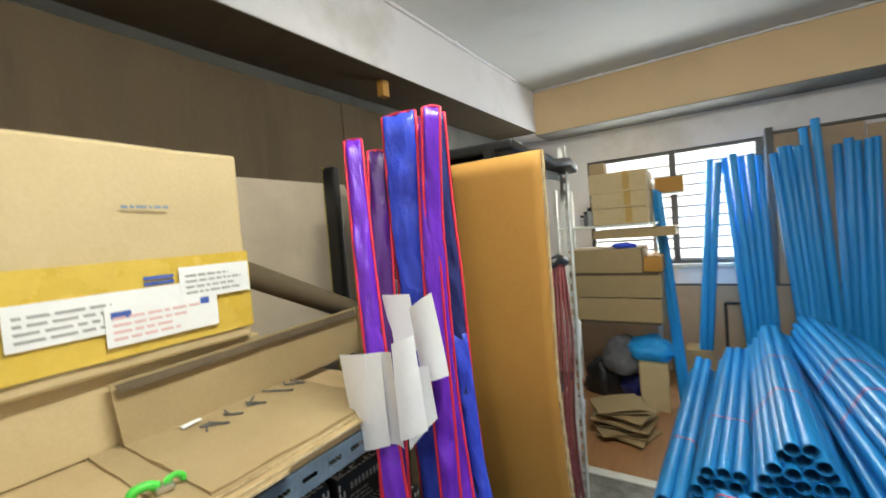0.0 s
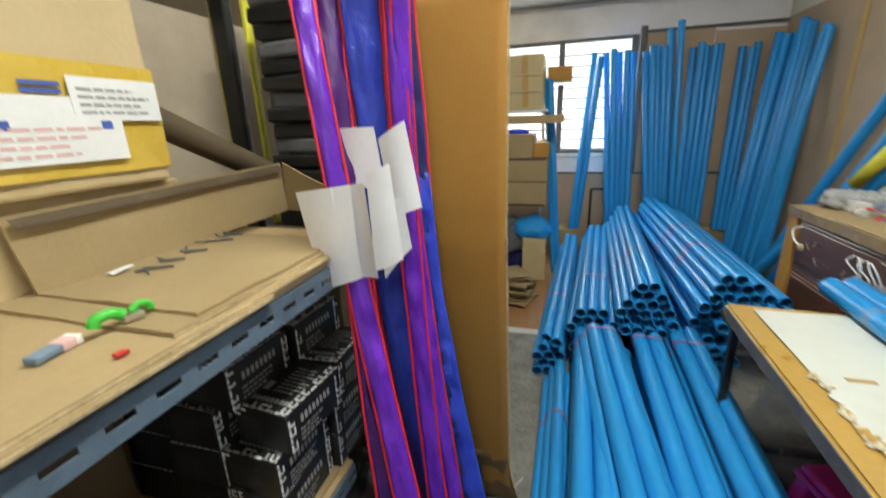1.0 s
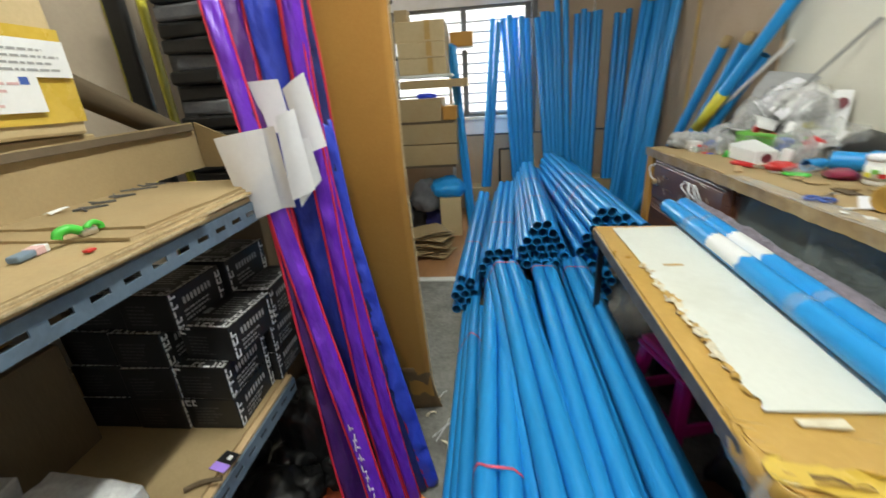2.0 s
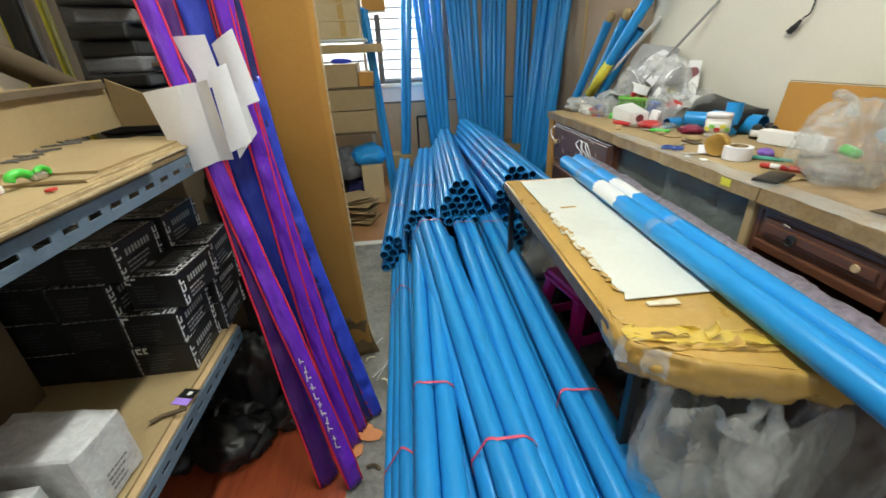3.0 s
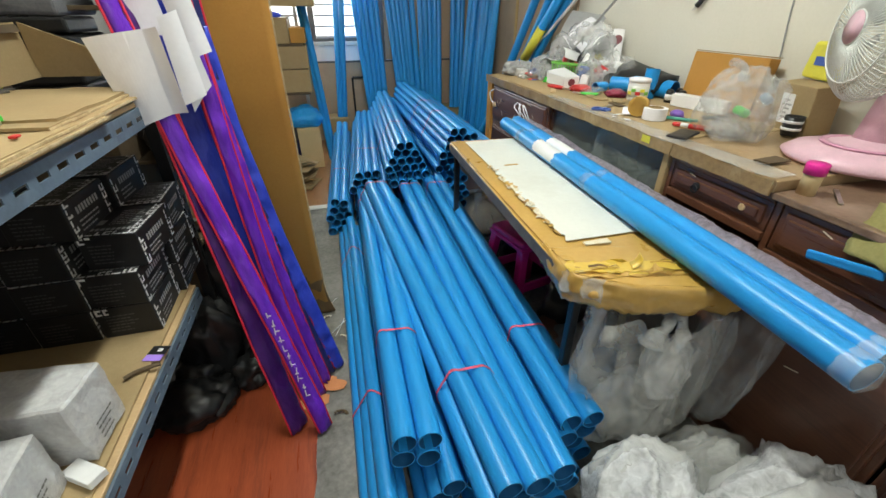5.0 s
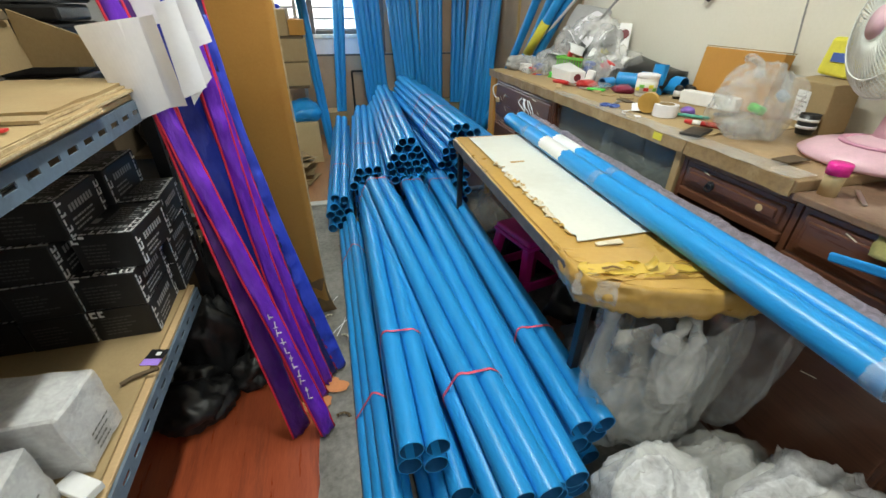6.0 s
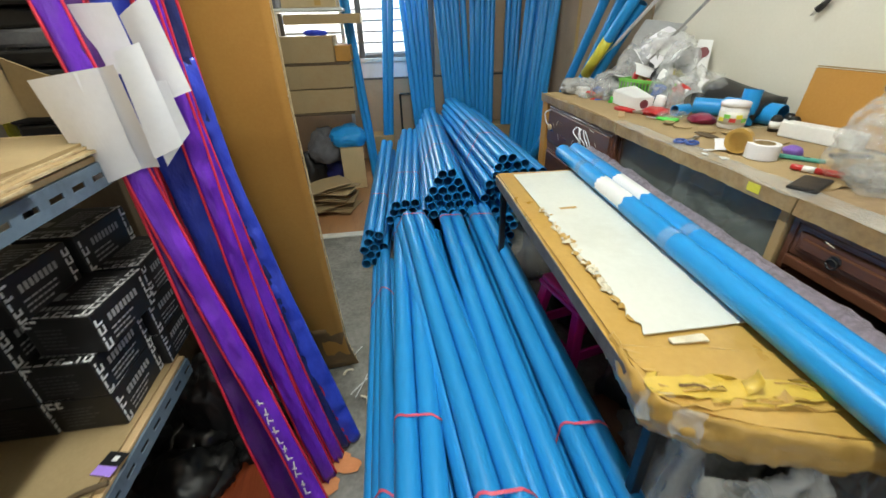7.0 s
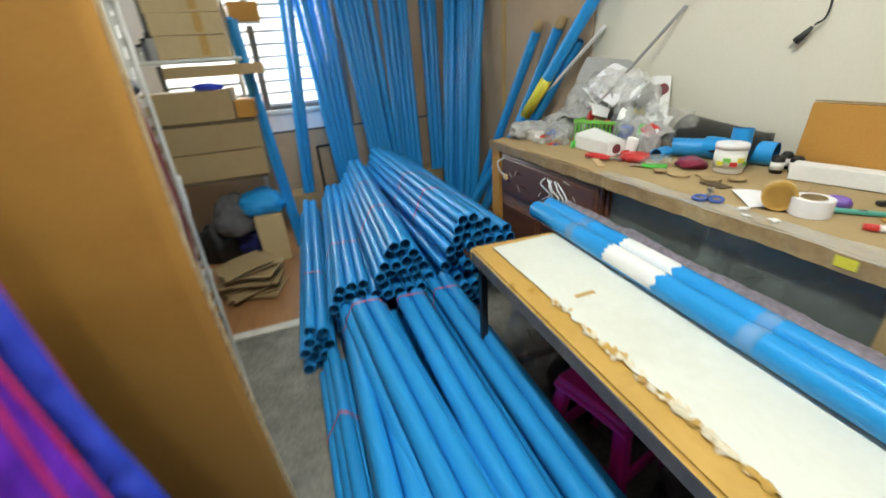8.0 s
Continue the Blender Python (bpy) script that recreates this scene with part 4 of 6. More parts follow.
# black and yellow bags standing at the shelf's far end
for x, y, col, lab in ((-0.95, 1.62, BLACKP, "black rod bag with yellow edges standing behind the shelf"), (-0.87, 1.66, YELLOW, "yellow strip of a rod bag behind the shelf"), (-0.80, 1.70, GREYCL, "dark grey rod bag standing behind the shelf")):
    t = thing("dark_bag", pose(x, y, 0.0), lab, "bag", "bags behind the shelf")
    part("sleeve", wobble(box(0.075 if col is not YELLOW else 0.013, 0.04, 1.95, bevel=0.012), 0.012, 3, x), col, t)
    if col is BLACKP:
        part("piping", sweep([(-0.04, -0.01, 0.0), (-0.042, -0.012, 1.0), (-0.035, -0.01, 1.95)], 0.004, 6), YELLOW, t, "yellow piping")
for k in range(15):
    solid("dark_case", wobble(box(rnd.uniform(0.19, 0.23), 0.26, 0.050, bevel=0.010), 0.008, 9, k), (BLACK, BLACKP, GREYCL)[k % 3], pose(-0.60 + rnd.uniform(-0.012, 0.012), 1.62 + rnd.uniform(-0.015, 0.015), 1.12 + 0.053 * k, 0, 0, rnd.uniform(-6, 6)), label="black case in a tall dark stack", category="case", group="dark stack")
carton("stack_base", 0.30, 0.34, 1.11, pose(-0.62, 1.62, 0.004), KRAFT_DK, "tall brown carton under the dark stack", seam=False)
bt = thing("green_bottle", along((-0.55, 2.1, 1.945), (-0.40, 2.0, 1.945)), "dark green bottle lying on the rack cover", "bottle")
part("glass", lathe([(0.0, 0), (0.036, 0.002), (0.038, 0.16), (0.02, 0.2), (0.014, 0.205), (0.014, 0.235), (0.0, 0.236)], 18), plain("green_glass", (0.015, 0.06, 0.02), 0.1), bt, smooth=True)

# ---------------------------------------------------------------- far rack with long cartons
far = thing("far_rack", Matrix(), "pale metal rack stacked with long cartons", "rack")
for x, ys in ((-0.60, (3.93, 4.45)), (0.13, (4.45,))):
    for y in ys:
        part("post", bake("post", slotted(1.9, 0.035), STEEL_W), None, far, m=pose(x, y, 0, 90, 0, 0))
for z in (0.72, 1.13, 1.535):
    part("shelf_board", span(-0.62, 0.17, 3.91, 4.47, z, z + 0.02, 0.003), SHEET_W if z > 1.5 else KRAFT_DK, far)
LONG = "long brown carton on the far rack"
for x, y, z, w, h, mat, tp in ((-0.09, 4.14, 1.557, 0.43, 0.135, KRAFT_LT, TAPE_B), (-0.09, 4.13, 1.694, 0.43, 0.125, KRAFT_LT, TAPE_B), (-0.095, 4.14, 1.821, 0.44, 0.165, KRAFT_LT, TAPE_B),
                              (0.0, 4.16, 1.44, 0.62, 0.07, KRAFT, None), (-0.24, 4.14, 1.152, 0.60, 0.20, KRAFT, None), (0.13, 4.20, 1.152, 0.13, 0.12, KRAFT_OR, None),
                              (-0.19, 4.13, 0.945, 0.76, 0.185, KRAFT, None), (-0.19, 4.14, 0.742, 0.76, 0.195, KRAFT, None)):
    carton("long_carton", w, 0.44, h, pose(x, y, z, 0, 0, rnd.uniform(-1, 1)), mat, LONG, tp, "far cartons", seam=False, tape_x=0.07)
part("shelf_board", span(0.0, 0.37, 4.36, 4.56, 1.785, 1.797), SHEET_W, far)
carton("orange_carton", 0.22, 0.2, 0.13, pose(0.25, 4.45, 1.80), KRAFT_OR, "small orange-brown carton behind the pale boxes", seam=False)
carton("small_carton", 0.12, 0.12, 0.09, pose(-0.25, 4.0, 1.99), KRAFT, "small brown carton on top of the pale boxes", seam=False)
solid("blue_cloth", lump(0.08, 0.06, 0.025, 0.4, 3, 3), BLUEN, pose(-0.08, 3.98, 1.355), label="blue folded cloth on a carton", category="cloth", smooth=True)
for k, (x, h, mat) in enumerate(((-0.36, 0.13, GREYCL), (-0.32, 0.10, METAL), (-0.28, 0.14, LABEL), (-0.40, 0.10, METAL), (-0.33, 0.16, GREYP))):
    j = thing("small_jar", pose(x, 3.95 + 0.03 * (k % 2), 1.557), "small jar with a lid at the end of the rack", "jar", "rack jars")
    part("jar", lathe([(0.0, 0), (0.024, 0), (0.026, 0.01), (0.026, h * 0.75), (0.02, h * 0.8), (0.0, h * 0.8)], 14), mat, j, smooth=True)
    part("lid", lathe([(0.0, h * 0.8), (0.021, h * 0.8), (0.021, h), (0.0, h)], 14), BLACKP, j)
# under the far rack
carton("white_carton", 0.21, 0.2, 0.40, pose(0.09, 4.02, 0.006, 0, 0, 4), KRAFT_LT, "pale cream carton standing on the floor", seam=True)
for k in range(9):
    b = sheet(((-0.17, -0.17, 0), (0.17, -0.16, 0), (0.18, 0.17, 0), (-0.17, 0.16, 0)), 0.006, 5, 0.010, 0.004, k)
    solid("flat_card", b, KRAFT, pose(-0.05 - 0.03 * (k % 3), 3.45 + 0.03 * (k % 2), 0.022 + 0.026 * k, rnd.uniform(-4, 4), rnd.uniform(-4, 4), rnd.uniform(-30, 30)), label="flattened brown cardboard in a loose heap", category="cardboard", group="flattened cards")
for x, y, z, mat, lab in ((-0.1, 4.25, 0.006, NAVY, "dark blue bundle under the far rack"), (-0.35, 4.2, 0.006, BLACKP, "black bag under the far rack"), (0.07, 4.05, 0.41, PVC, "crumpled blue plastic bag on the pale carton"), (-0.15, 4.1, 0.25, GREYCL, "dark cloth bundle under the far rack")):
    solid("soft_roll", lump(0.15, 0.11, 0.10 if z > 0.3 else 0.17, 0.4, x * 7, 4), mat, pose(x, y, z), label=lab, category="roll", group="far rolls", smooth=True)
for x0, x1, h in ((0.30, 0.52, 0.34), (1.3, 1.55, 0.36), (1.56, 1.85, 0.40), (0.95, 1.2, 0.36)):
    carton("floor_carton", x1 - x0, 0.25, h, pose((x0 + x1) / 2, 4.72, 0.006), KRAFT, "open brown carton holding upright pipes", seam=False, group="pipe cartons")
fr = thing("metal_stand", pose(0.73, 4.9, 0.006), "black metal stand leaning on the far wall", "stand")
for x in (-0.1, 0.1):
    part("upright", sweep([(x, 0, 0), (x, 0.03, 0.72)], 0.012, 8), BLACKP, fr)
part("crossbar", sweep([(-0.1, 0.03, 0.72), (0.1, 0.03, 0.72)], 0.012, 8), BLACKP, fr)


# ---------------------------------------------------------------- pipes
def pipe_mesh(length, r, wall=0.0032, seg=22):
    bm = bmesh.new()
    rings = []
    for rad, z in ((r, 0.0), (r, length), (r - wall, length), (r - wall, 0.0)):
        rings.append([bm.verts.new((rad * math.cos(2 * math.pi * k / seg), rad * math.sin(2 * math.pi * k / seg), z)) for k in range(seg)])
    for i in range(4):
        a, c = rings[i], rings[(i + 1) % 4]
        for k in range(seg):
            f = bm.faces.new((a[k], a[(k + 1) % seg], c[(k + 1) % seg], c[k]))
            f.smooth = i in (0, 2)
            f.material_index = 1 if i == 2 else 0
    for e in bm.edges:
        e.smooth = not (abs(e.verts[0].co.z - e.verts[1].co.z) < 1e-5)
    bmesh.ops.recalc_face_normals(bm, faces=bm.faces)
    me = bpy.data.meshes.new("pipe")
    bm.to_mesh(me)
    bm.free()
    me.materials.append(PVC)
    me.materials.append(PVC_IN_SHADE)
    return me


R1, R2 = 0.0372, 0.0302
LNEAR, LFAR = 2.12, 1.98
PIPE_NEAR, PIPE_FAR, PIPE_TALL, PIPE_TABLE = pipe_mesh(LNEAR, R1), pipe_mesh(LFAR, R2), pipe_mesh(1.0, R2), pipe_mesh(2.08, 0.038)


def ribbon(t, centre, axis, spots, r):
    """A pink ribbon round a bundle at 'centre': follows the hull of the pipes' spots."""
    ax = Vector(axis).normalized()
    u = Vector((0, 0, 1)).cross(ax).normalized()
    v = ax.cross(u)
    pts = []
    for k in range(37):
        a = 2 * math.pi * k / 36
        dx, dz = math.cos(a), math.sin(a)
        far_x, far_z = max(spots, key=lambda q: q[0] * dx + q[1] * dz)
        pts.append(Vector(centre) + u * (far_x + dx * (r + 0.002)) + v * (far_z + dz * (r + 0.002)) + ax * 0.012 * math.sin(a * 2))
    bm = bmesh.new()
    rows = [(bm.verts.new(p - ax * 0.005), bm.verts.new(p + ax * 0.005)) for p in pts]
    for a, c in zip(rows, rows[1:]):
        bm.faces.new((a[0], a[1], c[1], c[0]))
    bm.normal_update()
    bmesh.ops.solidify(bm, geom=bm.faces[:], thickness=0.0006)
    part("ribbon", bm, RIBBON, t, "pink plastic ribbon tied round")


def bundle(near, far, spots, mesh, r, label, group, ties=(0.2, 0.9), jit=0.03, seed=0):
    """Parallel pipes from near to far; spots: their places across, from the bundle's axis."""
    rnd = random.Random(seed)
    a, c = Vector(near), Vector(far)
    t = thing("pipe_bundle", Matrix.Translation(a), label, "pipes", group)
    ax = (c - a).normalized()
    u = Vector((0, 0, 1)).cross(ax).normalized() * -1
    v = u.cross(ax) * -1
    if v.z < 0:
        v = -v
    if u.x < 0:
        u = -u
    rot = Matrix((u, v, ax)).transposed().to_4x4()
    if rot.determinant() < 0:
        rot = Matrix((-u, v, ax)).transposed().to_4x4()
    for x, z in spots:
        o = u * x + v * z + ax * rnd.uniform(-jit, jit)
        part("pipe", mesh, None, t, m=Matrix.Translation(o) @ rot @ pose(0, 0, 0, 0, 0, rnd.uniform(0, 360)))
    for s in ties:
        ribbon(t, (c - a) * s, ax, list(spots) if u.dot(Vector((0, 0, 1)).cross(ax)) > 0 else [(-x, z) for x, z in spots], r)
    return t


def hexes(rows, r):
    """Rows of touching pipes, bottom row first: (count, shift) each."""
    out = []
    for i, (n, sh) in enumerate(rows):
        for k in range(n):
            out.append(((k - (n - 1) / 2 + sh) * 2 * r * 1.01, i * r * 1.76))
    return out


PIPES = "bundle of blue plastic pipes lying on the floor"
# near heap: lower layer, then three bundles on top
bundle((0.30, -0.12, R2 + 0.002), (0.33, 2.36, R2 + 0.002), hexes([(2, 0), (2, 0.5), (1, 0.5)], R2), pipe_mesh(2.42, R2), R2, PIPES, "near pipes", (0.35, 0.8), 0.04, 11)
bundle((0.53, 0.36, R1 + 0.002), (0.53, 2.43, R1 + 0.002), hexes([(3, 0), (3, 0.5), (2, 0.5)], R1), PIPE_NEAR, R1, PIPES, "near pipes", (), 0.05, 12)
bundle((0.78, 0.30, R1 + 0.002), (0.78, 2.40, R1 + 0.002), hexes([(3, 0), (4, 0), (3, 0)], R1), PIPE_NEAR, R1, PIPES, "near pipes", (), 0.05, 13)
bundle((0.985, 0.38, R1 + 0.002), (1.0, 2.42, R1 + 0.002), hexes([(2, 0), (2, -0.5)], R1), PIPE_NEAR, R1, PIPES, "near pipes", (), 0.05, 14)
bundle((0.430, 0.375, 0.245), (0.50, 2.46, 0.20), hexes([(2, 0), (2, 0.1)], R1), PIPE_NEAR, R1, PIPES, "near pipes", (0.24, 0.9), 0.03, 15)
bundle((0.675, 0.205, 0.265), (0.55, 2.42, 0.318), hexes([(3, 0), (2, 0)], R1), PIPE_NEAR, R1, PIPES, "near pipes", (0.17, 0.93), 0.02, 16)
bundle((0.945, 0.345, 0.225), (0.985, 2.47, 0.262), hexes([(2, 0), (2, 0.1)], R1), PIPE_NEAR, R1, PIPES, "near pipes", (0.2, 0.92), 0.02, 17)
bundle((0.765, 0.235, 0.285), (0.775, 2.45, 0.34), [(-0.02, 0.0), (0.055, 0.0)], PIPE_NEAR, R1, PIPES, "near pipes", (0.93,), 0.03, 18)

# far heap behind it
HEAP = "bundle of blue plastic pipes in a heap, open ends showing"
bundle((0.29, 2.38, R2 + 0.004), (0.42, 4.3, 0.12), hexes([(3, 0), (2, 0), (3, 0), (2, 0), (2, 0.2)], R2), PIPE_FAR, R2, HEAP, "far pipes", (0.3,), 0.02, 21)
bundle((0.50, 2.45, 0.24), (0.66, 4.3, 0.26), hexes([(3, 0), (4, 0), (3, 0), (3, 0.3)], R2), PIPE_FAR, R2, HEAP, "far pipes", (0.3,), 0.02, 22)
bundle((0.56, 2.50, R2 + 0.004), (0.68, 4.3, 0.06), hexes([(5, 0), (4, 0), (5, 0)], R2), PIPE_FAR, R2, HEAP, "far pipes", (), 0.02, 23)
bundle((0.79, 2.43, 0.33), (0.90, 4.35, 0.36), hexes([(6, 0), (5, 0.3), (5, 0), (4, 0), (3, 0.1), (2, 0)], R2), PIPE_FAR, R2, HEAP, "far pipes", (0.3, 0.6), 0.025, 24)
bundle((0.90, 2.50, R2 + 0.004), (0.98, 4.3, 0.06), hexes([(5, 0), (4, 0), (5, 0), (4, 0), (5, 0)], R2), PIPE_FAR, R2, HEAP, "far pipes", (), 0.02, 25)
bundle((1.15, 2.46, R2 + 0.004), (1.12, 4.3, 0.06), hexes([(3, 0), (4, 0), (3, 0), (4, 0), (3, 0), (3, 0.5)], R2), PIPE_FAR, R2, HEAP, "far pipes", (), 0.03, 26)
bundle((1.10, 2.44, 0.40), (1.10, 4.35, 0.42), hexes([(3, 0), (2, 0)], R2), PIPE_FAR, R2, HEAP, "far pipes", (), 0.03, 27)
bundle((1.24, 2.42, 0.515), (1.20, 4.10, 0.55), hexes([(7, 0), (6, 0.2), (4, -0.6), (2, -1.2)], R2), PIPE_FAR, R2, HEAP, "far pipes", (0.3, 0.55), 0.025, 28)

# pipes standing against the far wall, in small groups: foot, head, how many, spread of the feet and of the heads
rnd = random.Random(33)
STAND = "blue plastic pipe standing upright against the far wall"
for fx, fy, hx, hy, n, sf, sh, fz, hz in ((0.30, 4.18, 0.155, 4.36, 2, 0.03, 0.03, 0.006, 1.82), (0.46, 4.62, 0.60, 4.88, 2, 0.05, 0.06, 0.35, 2.06), (0.88, 4.58, 0.80, 4.88, 5, 0.045, 0.062, 0.35, 2.07),
                                          (1.20, 4.5, 1.10, 4.84, 4, 0.04, 0.05, 0.36, 2.08), (1.32, 4.5, 1.25, 4.80, 2, 0.05, 0.065, 0.36, 2.25), (1.50, 4.58, 1.55, 4.88, 5, 0.045, 0.056, 0.36, 2.08),
                                          (1.80, 4.60, 1.90, 4.88, 3, 0.045, 0.058, 0.40, 2.05), (1.84, 4.28, 2.13, 4.66, 7, 0.04, 0.035, 0.006, 2.10), (1.90, 4.15, 2.14, 4.50, 4, 0.04, 0.012, 0.006, 2.16),
                                          (1.88, 4.0, 2.145, 4.22, 3, 0.04, 0.008, 0.006, 2.05)):
    for k in range(n):
        o = k - (n - 1) / 2
        a = Vector((fx + o * sf, fy + rnd.uniform(-0.02, 0.02) - (abs(o) * 0.03 if fz < 0.1 else 0), fz))
        c = Vector((hx + o * sh, hy - (0.06 * (k % 2)), hz + rnd.uniform(-0.03, 0.03)))
        me = PIPE_TALL
        ob = new("standing_pipe", me)
        ob.matrix_world = along(a, c) @ Matrix.Diagonal((1, 1, (c - a).length, 1))
        tagged(ob, STAND, "pipe", "standing pipes")

# pipes leaning on the right-hand wall behind the workbench, capped with card
for k, (a, c) in enumerate((((1.84, 3.95, 0.006), (2.13, 3.30, 1.58)), ((1.86, 3.80, 0.006), (2.14, 3.06, 1.58)), ((1.80, 3.68, 0.30), (2.13, 2.62, 1.80)), ((1.90, 3.7, 0.2), (2.14, 2.84, 1.50)))):
    t = thing("leaning_pipe", along(a, c), "blue plastic pipe leaning on the tan boards" + (" with a yellow label" if k == 2 else ""), "pipe", "leaning pipes")
    L = (Vector(c) - Vector(a)).length
    part("pipe", pipe_mesh(L, 0.036), None, t)
    if k < 2:
        part("end_wrap", lathe([(0.03, L - 0.002), (0.034, L + 0.02), (0.026, L + 0.07), (0.012, L + 0.075)], 14), KRAFT, t, "brown paper stuffed in the end", smooth=True)
    if k == 2:
        part("label", lathe([(0.0368, L * 0.50), (0.0372, L * 0.50), (0.0372, L * 0.66), (0.0368, L * 0.66)], 22), YELLOW, t, "yellow paper label", smooth=True)
solid("white_rod", sweep([(1.98, 3.3, 0.95), (2.17, 2.66, 1.56)], 0.012, 8), LABEL, label="thin white rod leaning on the wall", category="rod")
solid("grey_rod", sweep([(1.93, 2.55, 1.03), (2.185, 2.15, 1.60)], 0.008, 8), GREYCABLE, label="thin grey rod leaning on the wall", category="rod")


# ---------------------------------------------------------------- work table
table = thing("work_table", Matrix(), "narrow work table wrapped in amber tape with a white sheet", "table")
TX0, TX1, TY0, TY1, TZ = 0.945, 1.475, 0.40, 1.93, 0.75
b = bmesh.new()
outline = [(0.964, TY1), (TX1 + 0.01, TY1 - 0.03), (TX1 + 0.01, 0.40), (TX1 - 0.03, 0.325), (1.27, 0.338), (1.07, 0.405), (0.945, 0.475), (0.916, 0.53)]
low = [b.verts.new((x, y, TZ - 0.055)) for x, y in outline]
high = [b.verts.new((x, y, TZ - 0.001)) for x, y in outline]
b.faces.new(low[::-1])
b.faces.new(high)
for k in range(len(outline)):
    n = (k + 1) % len(outline)
    b.faces.new((low[k], low[n], high[n], high[k]))
bmesh.ops.bevel(b, geom=[e for e in b.edges], offset=0.010, segments=3, affect="EDGES")
bmesh.ops.triangulate(b, faces=[f for f in b.faces if len(f.verts) > 4])
part("tabletop", b, TAPE_B, table, "tabletop covered with amber tape and cardboard")
# crumpled tape wrap round the near end
b = sheet(((0.928, 0.66, TZ + 0.0025), (TX1 + 0.012, 0.53, TZ + 0.0025), (TX1 + 0.004, 0.365, TZ + 0.0025), (0.955, 0.475, TZ + 0.0025)), 0.002, 18, 0.0012, 0.012, 6)
part("tape_wrap", b, TAPE_B, table, "crumpled amber tape")
lowedge = [(0.929, 0.70), (0.916, 0.54), (0.942, 0.473), (1.07, 0.40), (1.27, 0.333), (1.44, 0.322), (1.49, 0.39)]
b = bmesh.new()
pts = curve_points([(x, y, 0) for x, y in lowedge], 18)
rows = []
for i, p in enumerate(pts):
    col = []
    for k in range(9):
        s = k / 8
        out = 0.010 * math.sin(s * 3.1) + 0.011 * noise.noise((p.x * 18, p.y * 18, s * 5)) + 0.005 * noise.noise((p.x * 55, p.y * 55, s * 3))
        d = Vector((p.x - 1.25, p.y - 0.75, 0)).normalized()
        drop = 0.094 + 0.026 * noise.noise((p.x * 14, p.y * 14, 2)) + 0.012 * noise.noise((p.x * 60, p.y * 60, 7))
        col.append(b.verts.new(p + d * (out - 0.008) + Vector((0, 0, TZ + 0.004 - drop * s))))
    rows.append(col)
for q, r in zip(rows, rows[1:]):
    for k in range(8):
        b.faces.new((q[k], q[k + 1], r[k + 1], r[k]))
b.normal_update()
bmesh.ops.solidify(b, geom=b.faces[:], thickness=0.003)
part("edge_wrap", b, TAPE_B, table, "thick torn tape skirt round the near end", smooth=True)
rnd = random.Random(12)
band = sheet(((0.926, 0.560, 0), (1.30, 0.478, 0), (1.30, 0.425, 0), (0.934, 0.500, 0)), 0.0012, 16, 0.0015, 0.02, 31)
part("tape_band", band, TAPE_Y, table, "glossy yellow tape strip across the near end", m=Matrix.Translation((0, 0, TZ + 0.0062)))
for k in range(13):
    x, y = rnd.uniform(0.97, 1.40), rnd.uniform(0.40, 0.54)
    y = max(y, 0.50 - 0.37 * (x - 0.93))
    l, w = rnd.uniform(0.025, 0.085), rnd.uniform(0.0025, 0.008)
    slope = rnd.uniform(-0.45, 0.05)
    bm = sheet(((x, y, 0), (x + l, y + l * slope, 0), (x + l, y + l * slope + w * 0.4, 0.002), (x, y + w, 0)), 0.001, 4, 0.005, 0.003, k)
    part("tape_tear", bm, (TAPE_B, TAPE_Y, FLAP_BR, TAPE_B, TAPE_B)[k % 5], table, m=Matrix.Translation((0, 0, TZ + 0.008)))
# a curled tape tag and loose clear tape at the corner
curl = bmesh.new()
rows = []
for k in range(9):
    a = k / 8 * 1.6
    rows.append([curl.verts.new((1.10 + 0.028 * math.sin(a) + dx, 0.475 + dy, TZ + 0.008 + 0.028 * (1 - math.cos(a)))) for dx, dy in ((0, 0), (0.014, 0.034))])
for q, r in zip(rows, rows[1:]):
    curl.faces.new((q[0], q[1], r[1], r[0]))
curl.normal_update()
bmesh.ops.solidify(curl, geom=curl.faces[:], thickness=0.001)
part("tape_curl", curl, TAPE_Y, table, "curled end of yellow tape", smooth=True)
for k, (x, y) in enumerate(((0.925, 0.515), (0.960, 0.465))):
    bm = sheet(((-0.035, 0, 0.004), (0.03, -0.02, 0.006), (0.02, -0.03, -0.06), (-0.03, -0.012, -0.055)), 0.001, 10, 0.012, 0.012, 40 + k)
    part("clear_tape", bm, CLEARBAG, table, "crinkled clear tape at the corner", m=Matrix.Translation((x, y, TZ + 0.004)))
# white laminate sheet with a torn left edge
b = bmesh.new()
rows = []
for i in range(91):
    y = 0.675 + (1.865 - 0.675) * i / 90
    tear = (0.018 * noise.noise((y * 26, 1, 0)) + 0.012 * noise.noise((y * 70, 4, 0))) * (1 if y < 1.45 else 0.1)
    xl = 1.005 + 0.028 * (y - 0.675) + tear
    rows.append((b.verts.new((xl, y + (0.008 * noise.noise((y, 9, 2)) if i else 0), TZ + 0.0075)), b.verts.new((1.36 + 0.0 * y, y, TZ + 0.0075))))
for q, r in zip(rows, rows[1:]):
    b.faces.new((q[0], q[1], r[1], r[0]))
b.normal_update()
bmesh.ops.solidify(b, geom=b.faces[:], thickness=0.003)
part("white_sheet", b, SHEET_W, table, "white laminate sheet with a torn edge")
